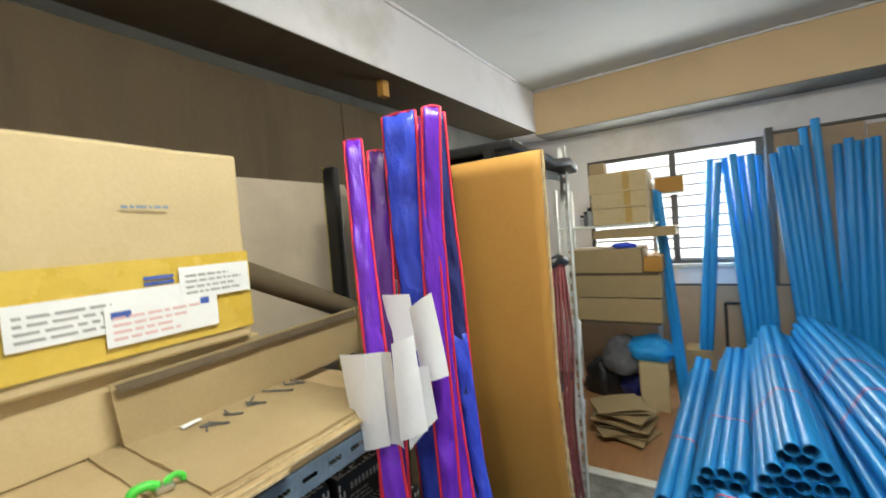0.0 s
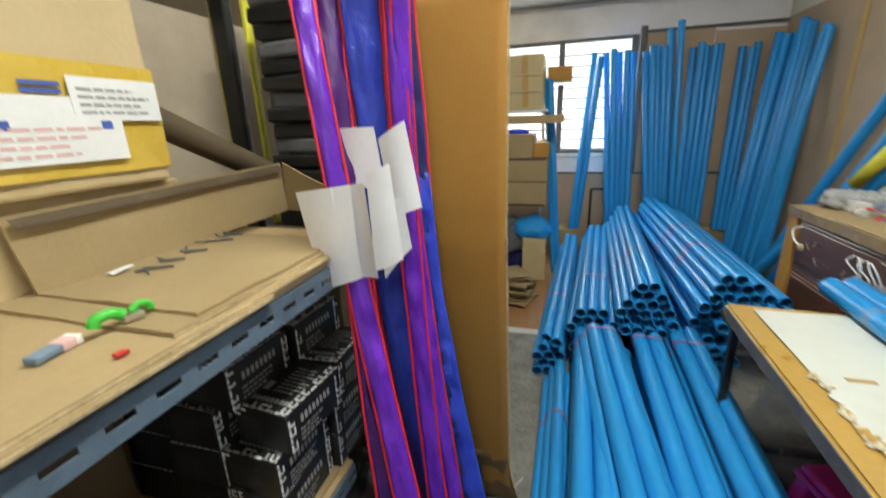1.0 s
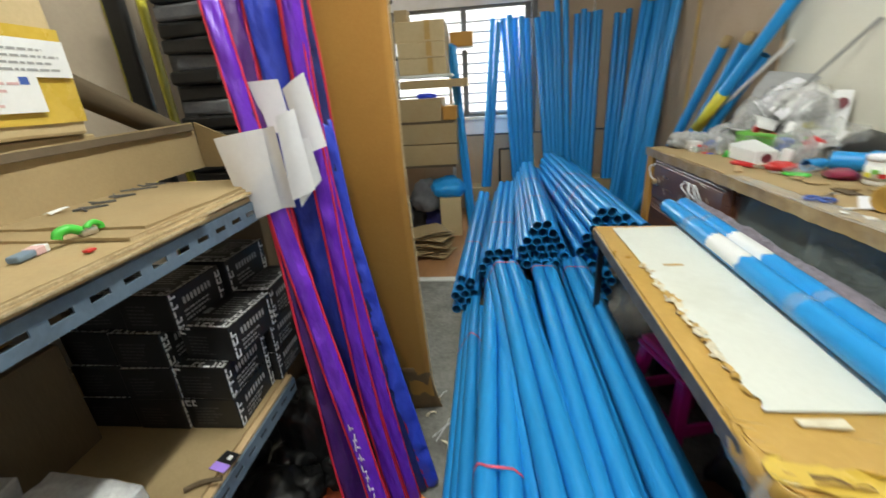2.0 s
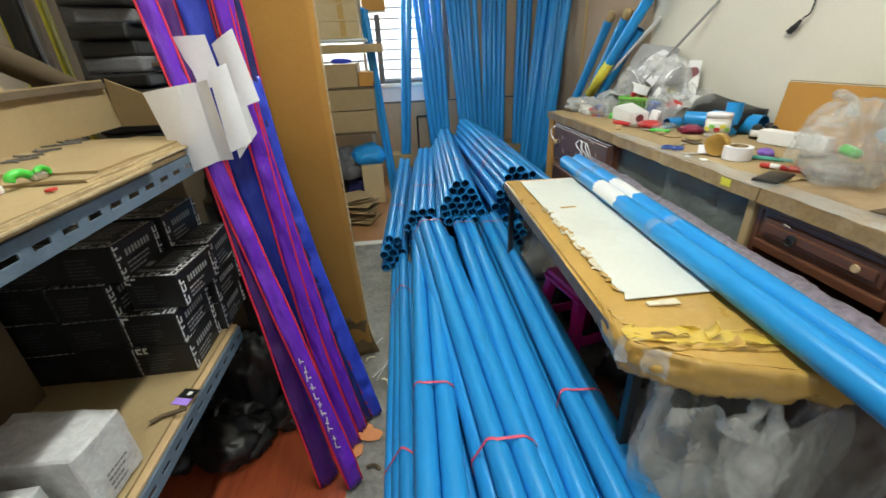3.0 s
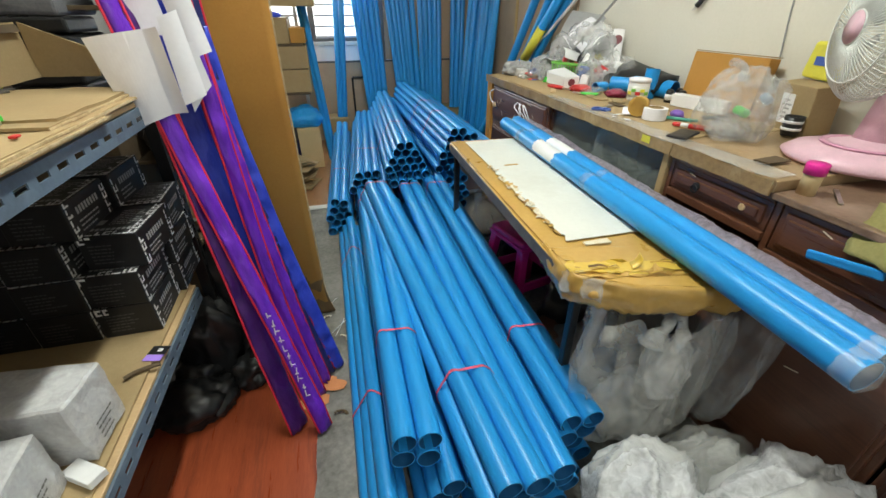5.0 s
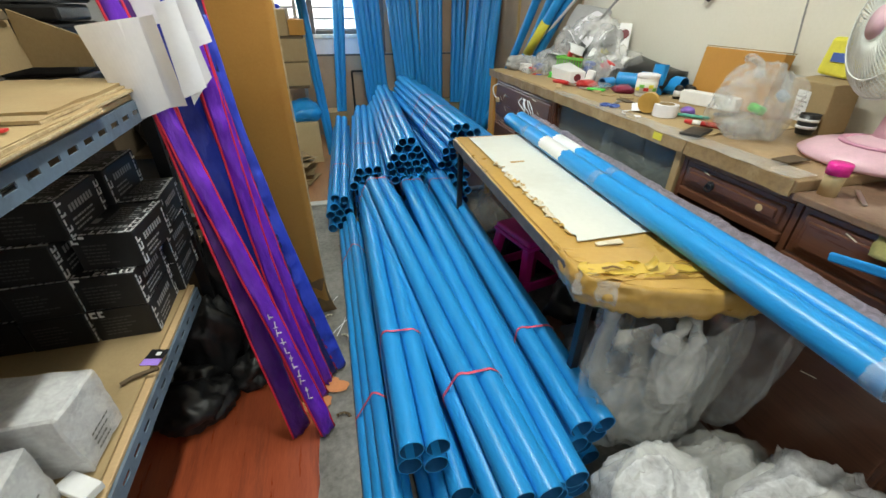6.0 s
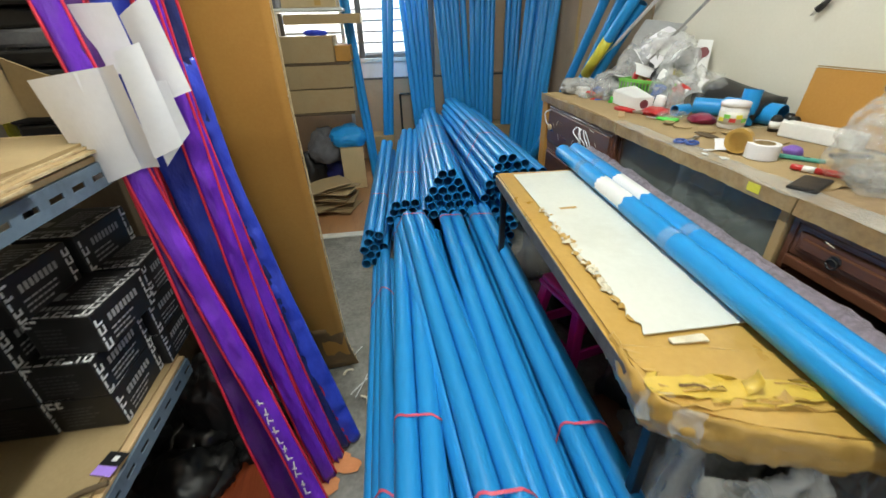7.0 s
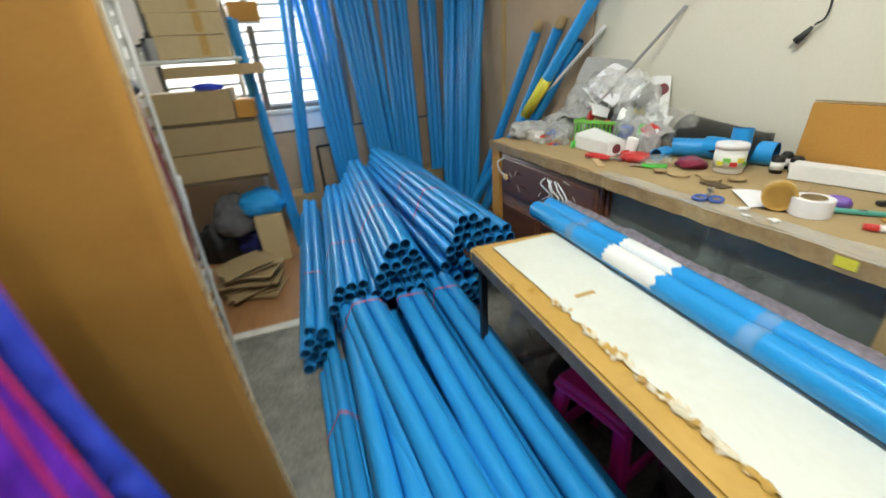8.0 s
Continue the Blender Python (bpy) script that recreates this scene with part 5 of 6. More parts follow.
for k in range(46):
    y = 0.68 + 0.75 * rnd.random()
    x = 1.003 + 0.028 * (y - 0.675) - 0.012 * rnd.random()
    bm = sheet(((0, 0, 0), (rnd.uniform(0.008, 0.024), 0.002, 0), (rnd.uniform(0.008, 0.022), 0.02, 0.004), (-0.004, rnd.uniform(0.012, 0.028), 0)), 0.001, 3, 0.004, 0.003, k)
    part("torn_flake", bm, TORN if k % 3 else TAPE_B, table, m=pose(x, y, TZ + 0.007, rnd.uniform(-18, 18), rnd.uniform(-15, 15), rnd.uniform(-40, 40)))
part("torn_strip", wobble(box(0.09, 0.022, 0.006, (1.09, 0.642, TZ + 0.006), 0.002), 0.006, 30), TORN, table, "torn pale paper strip")
part("tape_patch", box(0.07, 0.016, 0.0012, (1.13, 1.42, TZ + 0.0085)), TAPE_B, table)
part("edge_trim", wobble(box(0.006, 1.36, 0.045, (0, 0, TZ - 0.056), 0.002), 0.003, 8), GREYCL, table, "grey tape along the edge", m=pose(0.941, 1.22, 0, 0, 0, -1.96))
for x in (TX0 + 0.05, TX1 - 0.05):
    for y in (0.56, TY1 - 0.06):
        part("leg", box(0.028, 0.028, TZ - 0.056, (x, y, 0.0), 0.003), BLACKP, table)
for y in (0.56, TY1 - 0.06):
    part("stretcher", box(TX1 - TX0 - 0.13, 0.025, 0.025, ((TX0 + TX1) / 2, y, 0.12), 0.003), BLACKP, table)
part("apron", box(0.025, 1.2, 0.035, (TX0 + 0.05, 1.215, TZ - 0.092), 0.003), BLACKP, table)

# wrapped pipes lying on the table
tp = thing("wrapped_pipes", Matrix(), "pair of blue plastic pipes taped together on the table", "pipes")
for a, c in (((1.236, -0.015, 0.797), (1.368, 2.09, 0.797)), ((1.314, 0.0, 0.797), (1.446, 2.07, 0.797))):
    part("pipe", PIPE_TABLE, None, tp, m=along(a, c))
    bm = bmesh.new()
    rows = []
    for i in range(15):
        an = -0.3 + i * 0.16
        rows.append([bm.verts.new((0.0386 * math.cos(an), 0.0386 * math.sin(an), z)) for z in (1.33 + 0.008 * math.sin(i), 1.56 + 0.006 * math.cos(i * 2))])
    for q, r in zip(rows, rows[1:]):
        bm.faces.new((q[0], q[1], r[1], r[0]))
    part("label", bm, LABEL, tp, "white paper label under clear tape", m=along(a, c), smooth=True)
    bm = lathe([(0.001, -0.012), (0.026, -0.014), (0.038, -0.004), (0.0395, 0.03), (0.039, 0.04)], 24)
    part("end_cap", wobble(bm, 0.003, 40), MILKBAG, tp, "crumpled clear plastic over the ends", m=along(a, c), smooth=True)
    for s0 in (1.02, 1.75):
        bm = lathe([(0.0383, s0), (0.0386, s0), (0.0386, s0 + 0.045), (0.0383, s0 + 0.045)], 24)
        part("tape_band", bm, CLEARBAG, tp, "clear tape band", m=along(a, c), smooth=True)
roll = thing("bubble_roll", Matrix(), "slim roll of pinkish bubble wrap along the pipes", "bubble wrap")
b = sweep([Vector((1.384, -0.02, 0.792)).lerp(Vector((1.512, 2.03, 0.79)), k / 90) for k in range(91)], 0.034, 16)
part("roll", wobble(wobble(b, 0.009, 12), 0.006, 45), PINKBUB, roll, smooth=True)
part("inner_tube", sweep([(1.384, 0.0, 0.790), (1.512, 2.02, 0.788)], 0.016, 10), FANPINK, roll, smooth=True)

# ---------------------------------------------------------------- magenta stool under the table
stool = thing("plastic_stool", pose(1.215, 1.33, 0, 0, 0, 12), "magenta plastic stool pushed under the table", "stool")
part("seat", box(0.27, 0.27, 0.03, (0, 0, 0.42), 0.012, 3), PINK, stool)
part("rim", box(0.285, 0.285, 0.022, (0, 0, 0.402), 0.008), PINK, stool)
for sx in (-1, 1):
    for sy in (-1, 1):
        bm = box(0.045, 0.045, 0.41, bevel=0.008)
        bmesh.ops.transform(bm, matrix=Matrix.Shear("XY", 4, (-sx * 0.12, -sy * 0.12)), verts=bm.verts)
        part("leg", bm, PINK, stool, m=pose(sx * 0.16, sy * 0.16, 0.0))
for k in range(4):
    part("rail", box(0.27, 0.014, 0.05, (0, -0.135, 0.17), 0.004), PINK, stool, m=pose(0, 0, 0, 0, 0, 90 * k))

# bags and boxes under and beside the table
for x, y, z, rx, ry, rz, mat, lab, s in ((1.22, 1.82, 0.006, 0.13, 0.12, 0.26, CLEARBAG, "crumpled clear plastic bag under the table", 1), (1.33, 1.02, 0.006, 0.12, 0.13, 0.15, BLACKP, "black plastic bag under the table", 2),
                                         (1.25, 0.75, 0.006, 0.13, 0.14, 0.12, GREYCL, "dark grey bundle under the table", 3), (1.36, 1.62, 0.006, 0.12, 0.12, 0.22, BLACKP, "black plastic bag under the table", 7)):
    solid("plastic_bag", lump(rx, ry, rz, 0.45, s, 4), mat, pose(x, y, z), label=lab, category="bag", group="bags under the table", smooth=True)
carton("red_carton", 0.22, 0.3, 0.14, pose(1.12, 0.86, 0.004, 0, 0, 6), WOOD_DK, "dark red box on the floor under the table", seam=False)


def crumple(rx, ry, rz, seed):
    """A collapsed plastic sheet: a low mound with a few long sharp folds, sitting at z = 0."""
    b = bmesh.new()
    bmesh.ops.create_icosphere(b, subdivisions=5, radius=1)
    for v in b.verts:
        p = v.co.copy()
        q = Vector((p.x * 1.1 + seed, p.y * 1.5 - seed, p.z * 0.8 + seed * 0.3))
        ridge = max(0.0, 1 - 3.2 * abs(noise.noise(q))) ** 1.5
        small = max(0.0, 1 - 4 * abs(noise.noise(q * 2.3 + Vector((9, 2, 4))))) ** 2
        p *= 0.86 + 0.22 * ridge + 0.07 * small + 0.22 * noise.noise(q * 0.7)
        v.co = (p.x * rx, p.y * ry, (max(p.z, -0.7) + 0.7) * rz)
    return b


def hanging_bag(name, m, w, d, h, mat, label, seed, mouth=0.85):
    """An open, limp plastic bag: thin walls, deep vertical folds and a sagging base."""
    bm = bmesh.new()
    N, K = 40, 110
    rows = []
    for i in range(N + 1):
        s = i / N
        ring = []
        for k in range(K):
            a = 2 * math.pi * k / K
            f = 1 + 0.20 * noise.noise((math.cos(a) * 1.6, math.sin(a) * 1.6, s * 2 + seed)) + 0.17 * max(0.0, 1 - 3.5 * abs(noise.noise((math.cos(a) * 3.2, math.sin(a) * 3.2, s * 1.4 - seed)))) + 0.06 * max(0.0, 1 - 4 * abs(noise.noise((math.cos(a) * 8, math.sin(a) * 8, s * 3 + seed))))
            belly = (math.sin(min(1, s * 3.5) * math.pi / 2)) * (1 - (1 - mouth) * s)
            z = h * s + (0.10 * h * noise.noise((math.cos(a) * 2, math.sin(a) * 2, seed)) if s > 0.5 else 0) * s
            ring.append(bm.verts.new((w / 2 * math.cos(a) * f * belly, d / 2 * math.sin(a) * f * belly, z)))
        rows.append(ring)
    for q, r in zip(rows, rows[1:]):
        for k in range(K):
            bm.faces.new((q[k], q[(k + 1) % K], r[(k + 1) % K], r[k]))
    return solid(name, bm, mat, m, True, label, "bag", "plastic bags by the table")


hanging_bag("milky_bag", pose(1.24, 0.47, 0.02, 0, 0, 8), 0.44, 0.28, 0.64, MILKBAG, "large milky plastic bag hanging from the table's end", 1.3, 1.05)
hanging_bag("milky_bag", pose(1.43, 0.39, 0.13, 6, 0, 60), 0.25, 0.18, 0.54, CLEARBAG, "smaller clear plastic bag hanging at the table's end", 4.1)
solid("bag_filling", crumple(0.20, 0.11, 0.16, 12), WHITEBAG, pose(1.24, 0.46, 0.03), label="crumpled white film inside the milky bag", category="bag", group="plastic bags by the table", smooth=True)
solid("bag_filling", crumple(0.09, 0.07, 0.13, 17), WHITEBAG, pose(1.27, 0.41, 0.30), label="twisted milky film inside the hanging bag", category="bag", group="plastic bags by the table", smooth=True)
loop = [Vector((1.22 + 0.062 * math.cos(a) + 0.01 * math.sin(3 * a), 0.40 + 0.02 * math.sin(2 * a), 0.55 + 0.055 * math.sin(a))) for a in [k * 0.2 for k in range(33)]]
solid("film_roll", wobble(wobble(sweep(loop, 0.017, 12), 0.014, 20), 0.006, 60), WHITEBAG, label="twisted loop of white film inside the milky bag", category="bag", group="plastic bags by the table", smooth=True)
for x, y, rx, ry, rz, s, mat in ((1.07, 0.17, 0.17, 0.15, 0.20, 5, SHEETBAG), (1.36, -0.02, 0.24, 0.17, 0.245, 8, SHEETBAG), (1.00, -0.10, 0.14, 0.14, 0.15, 9, SHEETBAG), (1.34, -0.30, 0.24, 0.16, 0.20, 19, SHEETBAG), (1.32, 0.20, 0.17, 0.12, 0.15, 25, MILKBAG)):
    t = thing("white_bag", pose(x, y, 0.004), "crumpled shiny white plastic bag on the floor", "bag", "white bags on the floor")
    part("film", crumple(rx, ry, rz, s), mat, t, smooth=True)
    part("loose_fold", crumple(rx * 0.9, ry * 0.9, rz * 0.96, s + 31), WHITEBAG, t, smooth=True)

# scraps on the floor
for k, (x, y, r) in enumerate(((0.175, 1.10, 20), (0.15, 1.17, 70), (0.23, 1.25, -30), (0.20, 0.80, 10), (0.17, 1.42, 60))):
    bm = bmesh.new()
    arc = [Vector((0.035 * math.cos(a), 0.03 * math.sin(a), 0)) for a in [i * 0.25 for i in range(10)]]
    rows = [(bm.verts.new(p), bm.verts.new(p * 0.62 + Vector((0, 0, 0.004 * (i % 3))))) for i, p in enumerate(arc)]
    for q, w in zip(rows, rows[1:]):
        bm.faces.new((q[0], q[1], w[1], w[0]))
    bm.normal_update()
    bmesh.ops.solidify(bm, geom=bm.faces[:], thickness=0.0012)
    solid("paper_curl", bm, TORN if k != 3 else KRAFT_DK, pose(x, y, 0.008, 8, 5, r), label="curled paper offcut on the concrete floor", category="scrap", group="floor scraps")
for k, (a, c) in enumerate((((0.18, 1.30), (0.27, 1.40)), ((0.20, 1.28), (0.25, 1.41)), ((0.17, 1.52), (0.22, 1.60)))):
    solid("cable_tie", sweep(curve_points([(a[0], a[1], 0.006), ((a[0] + c[0]) / 2 + 0.01, (a[1] + c[1]) / 2, 0.02), (c[0], c[1], 0.006)], 5), 0.002, 5), LABEL, label="thin white cable tie on the floor", category="cable tie", group="floor scraps")


# ---------------------------------------------------------------- workbench: old dark cabinets under one worktop
CX, CZ = 1.515, 0.985
top = thing("worktop", Matrix(), "worn tape-covered wooden worktop over the cabinets", "worktop")
DZ = 0.956  # the bare desk top, a step below the worktop
b = span(CX - 0.01, 2.19, 0.47, 2.80, CZ - 0.036, CZ, 0.004)
bmesh.ops.subdivide_edges(b, edges=[e for e in b.edges if e.calc_length() > 0.2], cuts=20, use_grid_fill=True)
part("board", wobble(b, 0.005, 9), TOPWOOD, top)
part("cardboard_cover", sheet(((CX, 0.9, CZ + 0.004), (2.15, 0.9, CZ + 0.004), (2.15, 2.79, CZ + 0.004), (CX + 0.004, 2.79, CZ + 0.004)), 0.003, 20, 0.001, 0.006, 2), KRAFT, top, "stained cardboard cover")
part("tape", sheet(((CX - 0.018, 0.48, CZ + 0.006), (CX + 0.07, 0.48, CZ + 0.009), (CX + 0.05, 1.85, CZ + 0.009), (CX - 0.018, 1.85, CZ + 0.006)), 0.001, 16, 0.002, 0.006, 3), CLEARBAG, top, "shiny clear tape along the edge")
for y0, y1 in ((0.47, 0.86), (0.865, 1.80), (1.805, 2.79)):
    bm = span(CX - 0.017, CX - 0.0095, y0, y1, CZ - 0.042, CZ + 0.004)
    bmesh.ops.subdivide_edges(bm, edges=[e for e in bm.edges if e.calc_length() > 0.2], cuts=24, use_grid_fill=True)
    part("edge_band", wobble(bm, 0.006, 14), WORN, top, "taped, frayed cardboard edge")
part("yellow_tape", box(0.002, 0.045, 0.026, (CX - 0.0175, 1.0, CZ - 0.03)), YELLOW, top, "bit of yellow tape")


def raised_panel(name, w, h, parent, m):
    """A drawer or door front in the y-z plane facing -x, with a moulded raised field."""
    front = part(name, box(0.02, w, h, (0, 0, 0), 0.004, 2), WOOD_DK, parent, m=m)
    part("moulding", box(0.012, w - 0.034, h - 0.034, (-0.0125, 0, 0.017), 0.005, 2), WOOD_DK, front)
    part("field", box(0.010, w - 0.062, h - 0.062, (-0.0205, 0, 0.031), 0.004, 2), WOOD_DK, front)
    return front


cab = thing("drawer_cabinet", Matrix(), "old dark brown wooden cabinet with a tied drawer", "cabinet")
part("side", span(CX + 0.03, 2.18, 2.77, 2.79, 0.0, CZ - 0.037, 0.003), KRAFT_OR, cab, "tan cardboard-covered end")
part("side", span(CX + 0.03, 2.18, 1.81, 1.83, 0.0, CZ - 0.037, 0.003), WOOD_DK, cab)
part("back", span(2.16, 2.18, 1.831, 2.769, 0.0, CZ - 0.037), WOOD_DK, cab)
part("end_post", span(CX - 0.002, CX + 0.03, 2.70, 2.79, 0.0, CZ - 0.040, 0.003), KRAFT_OR, cab, "tan cardboard post at the end")
raised_panel("drawer_front", 0.86, 0.25, cab, pose(CX + 0.022, 2.262, 0.690))
raised_panel("door", 0.42, 0.55, cab, pose(CX + 0.022, 2.045, 0.12))
raised_panel("door", 0.42, 0.55, cab, pose(CX + 0.022, 2.475, 0.12))
part("rail", span(CX + 0.012, CX + 0.03, 1.831, 2.69, 0.672, 0.688), WOOD_DK, cab)
part("plinth", span(CX + 0.02, CX + 0.04, 1.831, 2.69, 0.0, 0.118), WOOD_DK, cab)
rope = bmesh.new()
for k in range(6):
    y0 = 2.10 + 0.02 * k
    sweep(curve_points([(CX - 0.016, y0, 0.89), (CX - 0.03, y0 + rnd.uniform(-0.08, 0.02), 0.86), (CX - 0.022, y0 - 0.06 + rnd.uniform(-0.03, 0.03), 0.82), (CX - 0.016, y0 + rnd.uniform(-0.05, 0.05), 0.775)], 5), 0.0035, 5, rope)
part("string", rope, LABEL, cab, "frayed white string as a drawer pull", smooth=True)
part("string", sweep(curve_points([(CX - 0.016, 2.62, 0.91), (CX - 0.026, 2.67, 0.88), (CX - 0.024, 2.64, 0.83), (CX - 0.02, 2.58, 0.815)], 6), 0.0045, 6), LABEL, cab, "white string loop", smooth=True)
part("knob", lathe([(0.0, 0), (0.018, 0.004), (0.02, 0.014), (0.01, 0.022), (0.0, 0.023)], 14), PLY, cab, m=pose(CX - 0.012, 2.58, 0.81, 0, -90, 0), smooth=True)
for k in range(6):
    y, z = rnd.uniform(1.9, 2.6), rnd.uniform(0.72, 0.92)
    part("scratch", box(0.001, rnd.uniform(0.02, 0.06), 0.004, (0, 0, 0)), TORN, cab, m=pose(CX - 0.0145 + 0.0005 * k, y, z, rnd.uniform(-60, 60), 0, 0))

glasscab = thing("glass_cabinet", Matrix(), "glass-fronted dark cabinet filled with plastic bags", "cabinet")
part("back", span(2.16, 2.18, 0.91, 1.79, 0.0, CZ - 0.037), WOOD_DK, glasscab)
part("floor_board", span(CX + 0.03, 2.155, 0.91, 1.80, 0.10, 0.12), WOOD_DK, glasscab)
part("shelf_board", span(CX + 0.08, 2.155, 0.91, 1.80, 0.52, 0.535), WOOD_DK, glasscab)
part("corner_post", box(0.035, 0.03, CZ - 0.04, (CX + 0.018, 0.895, 0.0), 0.004), KRAFT, glasscab, "tan corner strip")
for y0, y1, x in ((0.915, 1.38, CX + 0.026), (1.33, 1.805, CX + 0.040)):
    part("pane", span(x, x + 0.005, y0, y1, 0.14, CZ - 0.045, 0.001), CABGLASS, glasscab, "scuffed sliding glass pane")
part("bottom_rail", span(CX + 0.01, CX + 0.05, 0.915, 1.805, 0.12, 0.14, 0.003), WOOD_DK, glasscab)
for k in range(7):
    solid("film_packet", lump(rnd.uniform(0.10, 0.16), rnd.uniform(0.10, 0.14), rnd.uniform(0.07, 0.13), 0.45, k * 2.2, 4), (CRISP, GREYCL, WHITEBAG, SHEETBAG)[k % 4], pose(CX + 0.19 + 0.06 * (k % 2), 1.00 + 0.105 * k, 0.536 if k % 3 else 0.121), label="crumpled plastic packet inside the glass cabinet", category="packet", group="cabinet packets", smooth=True)
solid("blue_roll", lathe([(0.0, 0), (0.07, 0), (0.07, 0.2), (0.0, 0.2)], 20), PVC, pose(CX + 0.2, 1.5, 0.60, 0, 90, 60), label="blue plastic roll inside the glass cabinet", category="roll", smooth=True)

des = thing("drawer_desk", Matrix(), "old dark brown desk with carved drawers and doors", "desk")
part("desk_top", span(CX - 0.012, 2.18, -0.59, 0.465, DZ - 0.022, DZ, 0.004), DESKTOP, des, "scuffed brown desk top")
for y0, y1 in ((0.855, 0.875), (0.440, 0.460), (-0.59, -0.57)):
    part("side", span(CX + 0.012, 2.158, y0, y1, 0.0, DZ - 0.023, 0.003), WOOD_DK, des)
part("back", span(2.16, 2.18, -0.59, 0.875, 0.0, DZ - 0.023), WOOD_DK, des)
part("rail", span(CX + 0.004, CX + 0.028, 0.461, 0.854, DZ - 0.034, DZ - 0.0085, 0.003), WOOD_DK, des)
part("rail", span(CX + 0.002, CX + 0.030, 0.461, 0.854, 0.795, 0.826, 0.005), WOOD_DK, des)
part("rail", span(CX + 0.004, CX + 0.030, -0.569, 0.439, 0.755, 0.785, 0.004), WOOD_DK, des)
long_front = raised_panel("drawer_front", 0.39, 0.093, des, pose(CX + 0.022, 0.658, 0.828))
part("pull_plate", lathe([(0.0, 0), (0.016, 0.0), (0.014, 0.005), (0.0, 0.006)], 8), BLACKP, long_front, "dark ornate metal pull", m=pose(-0.026, 0.065, 0.046, 0, -90, 0))
part("pull_ring", sweep([(-0.034, 0.065 + 0.013 * math.cos(k * 0.524), 0.038 + 0.013 * math.sin(k * 0.524)) for k in range(13)], 0.0026, 6), BLACKP, long_front, smooth=True)
part("worn_spot", lathe([(0.0, 0), (0.012, 0.0), (0.010, 0.003), (0.0, 0.003)], 10), PLY, long_front, "pale worn spot where a knob was", m=pose(-0.0255, -0.115, 0.046, 0, -90, 0))
for y0, y1 in ((-0.03, 0.435), (-0.565, -0.04)):
    d = raised_panel("drawer_front", y1 - y0, 0.140, des, pose(CX + 0.020, (y0 + y1) / 2, 0.788))
    part("pull_plate", lathe([(0.0, 0), (0.016, 0.0), (0.014, 0.005), (0.0, 0.006)], 8), BLACKP, d, "dark ornate metal pull", m=pose(-0.026, 0, 0.07, 0, -90, 0))
for y0, y1 in ((-0.03, 0.435), (-0.565, -0.04)):
    raised_panel("door", y1 - y0, 0.63, des, pose(CX + 0.024, (y0 + y1) / 2, 0.12))
part("plinth", span(CX + 0.03, CX + 0.05, -0.569, 0.439, 0.0, 0.118), WOOD_DK, des)
part("niche_floor", span(CX + 0.03, 2.155, 0.461, 0.854, 0.30, 0.318), WOOD_DK, des)
for y, z, l, ang in ((0.30, 0.90, 0.03, 20), (0.12, 0.86, 0.05, -35), (0.36, 0.60, 0.06, 40), (0.22, 0.50, 0.04, -15), (0.75, 0.905, 0.025, 10)):
    part("scratch", box(0.001, l, 0.003), TORN, des, m=pose(CX - 0.0045, y, z, ang, 0, 0))


# ---------------------------------------------------------------- clutter on the worktop
Z = CZ + 0.0075
wbx = thing("white_carton_small", pose(1.780, 2.170, Z, 0, 0, -4), "small white carton with a dark round logo patch", "box")
part("body", box(0.10, 0.26, 0.062, bevel=0.003), LABEL, wbx)
part("lid", sheet(((-0.05, -0.13, 0.063), (0.05, -0.13, 0.063), (0.07, 0.13, 0.085), (-0.05, 0.13, 0.066)), 0.0012, 5, 0.003), LABEL, wbx)
part("patch", lathe([(0.0, 0), (0.022, 0), (0.022, 0.0012), (0.0, 0.0012)], 20), plain("maroon_patch", (0.16, 0.03, 0.04), 0.5), wbx, "dark red round patch", m=pose(0.0, -0.1305, 0.031, 90, 0, 0))
# white standee sheets with the same patch
for x, y, r, l in ((2.10, 2.12, -35, -14), (2.14, 2.20, -48, -20)):
    t = thing("white_card", pose(x, y, Z + 0.07, l, 0, r), "bent white card with a dark round patch", "card", "white cards")
    part("card", wobble(box(0.065, 0.002, 0.25, (0, 0, 0)), 0.014, 8, x), LABEL, t)
    part("patch", lathe([(0.0, 0), (0.026, 0), (0.026, 0.002), (0.0, 0.002)], 20), plain("maroon_patch", (0.16, 0.03, 0.04), 0.5), t, "dark red round patch", m=pose(0.0, -0.006, 0.19, 90, 0, 0))

# green basket with odds and ends
bk = thing("green_basket", pose(1.985, 2.375, Z, 0, 0, 21) @ Matrix.Diagonal((1, 0.87, 1.3, 1)), "lime green plastic mesh basket full of small parts", "basket")
for s in (-1, 1):
    for k in range(12):
        part("slat", box(0.003, 0.010, 0.075, (s * 0.085, -0.14 + k * 0.0255, 0.0), 0), LIME, bk)
    for k in range(7):
        part("slat", box(0.010, 0.003, 0.075, (-0.075 + k * 0.025, s * 0.15, 0.0), 0), LIME, bk)
    part("rim", box(0.008, 0.31, 0.014, (s * 0.087, 0, 0.072), 0.003), LIME, bk)
    part("rim", box(0.166, 0.008, 0.014, (0, s * 0.152, 0.072), 0.003), LIME, bk)
part("bottom", box(0.165, 0.298, 0.004, (0, 0, 0.0)), LIME, bk)
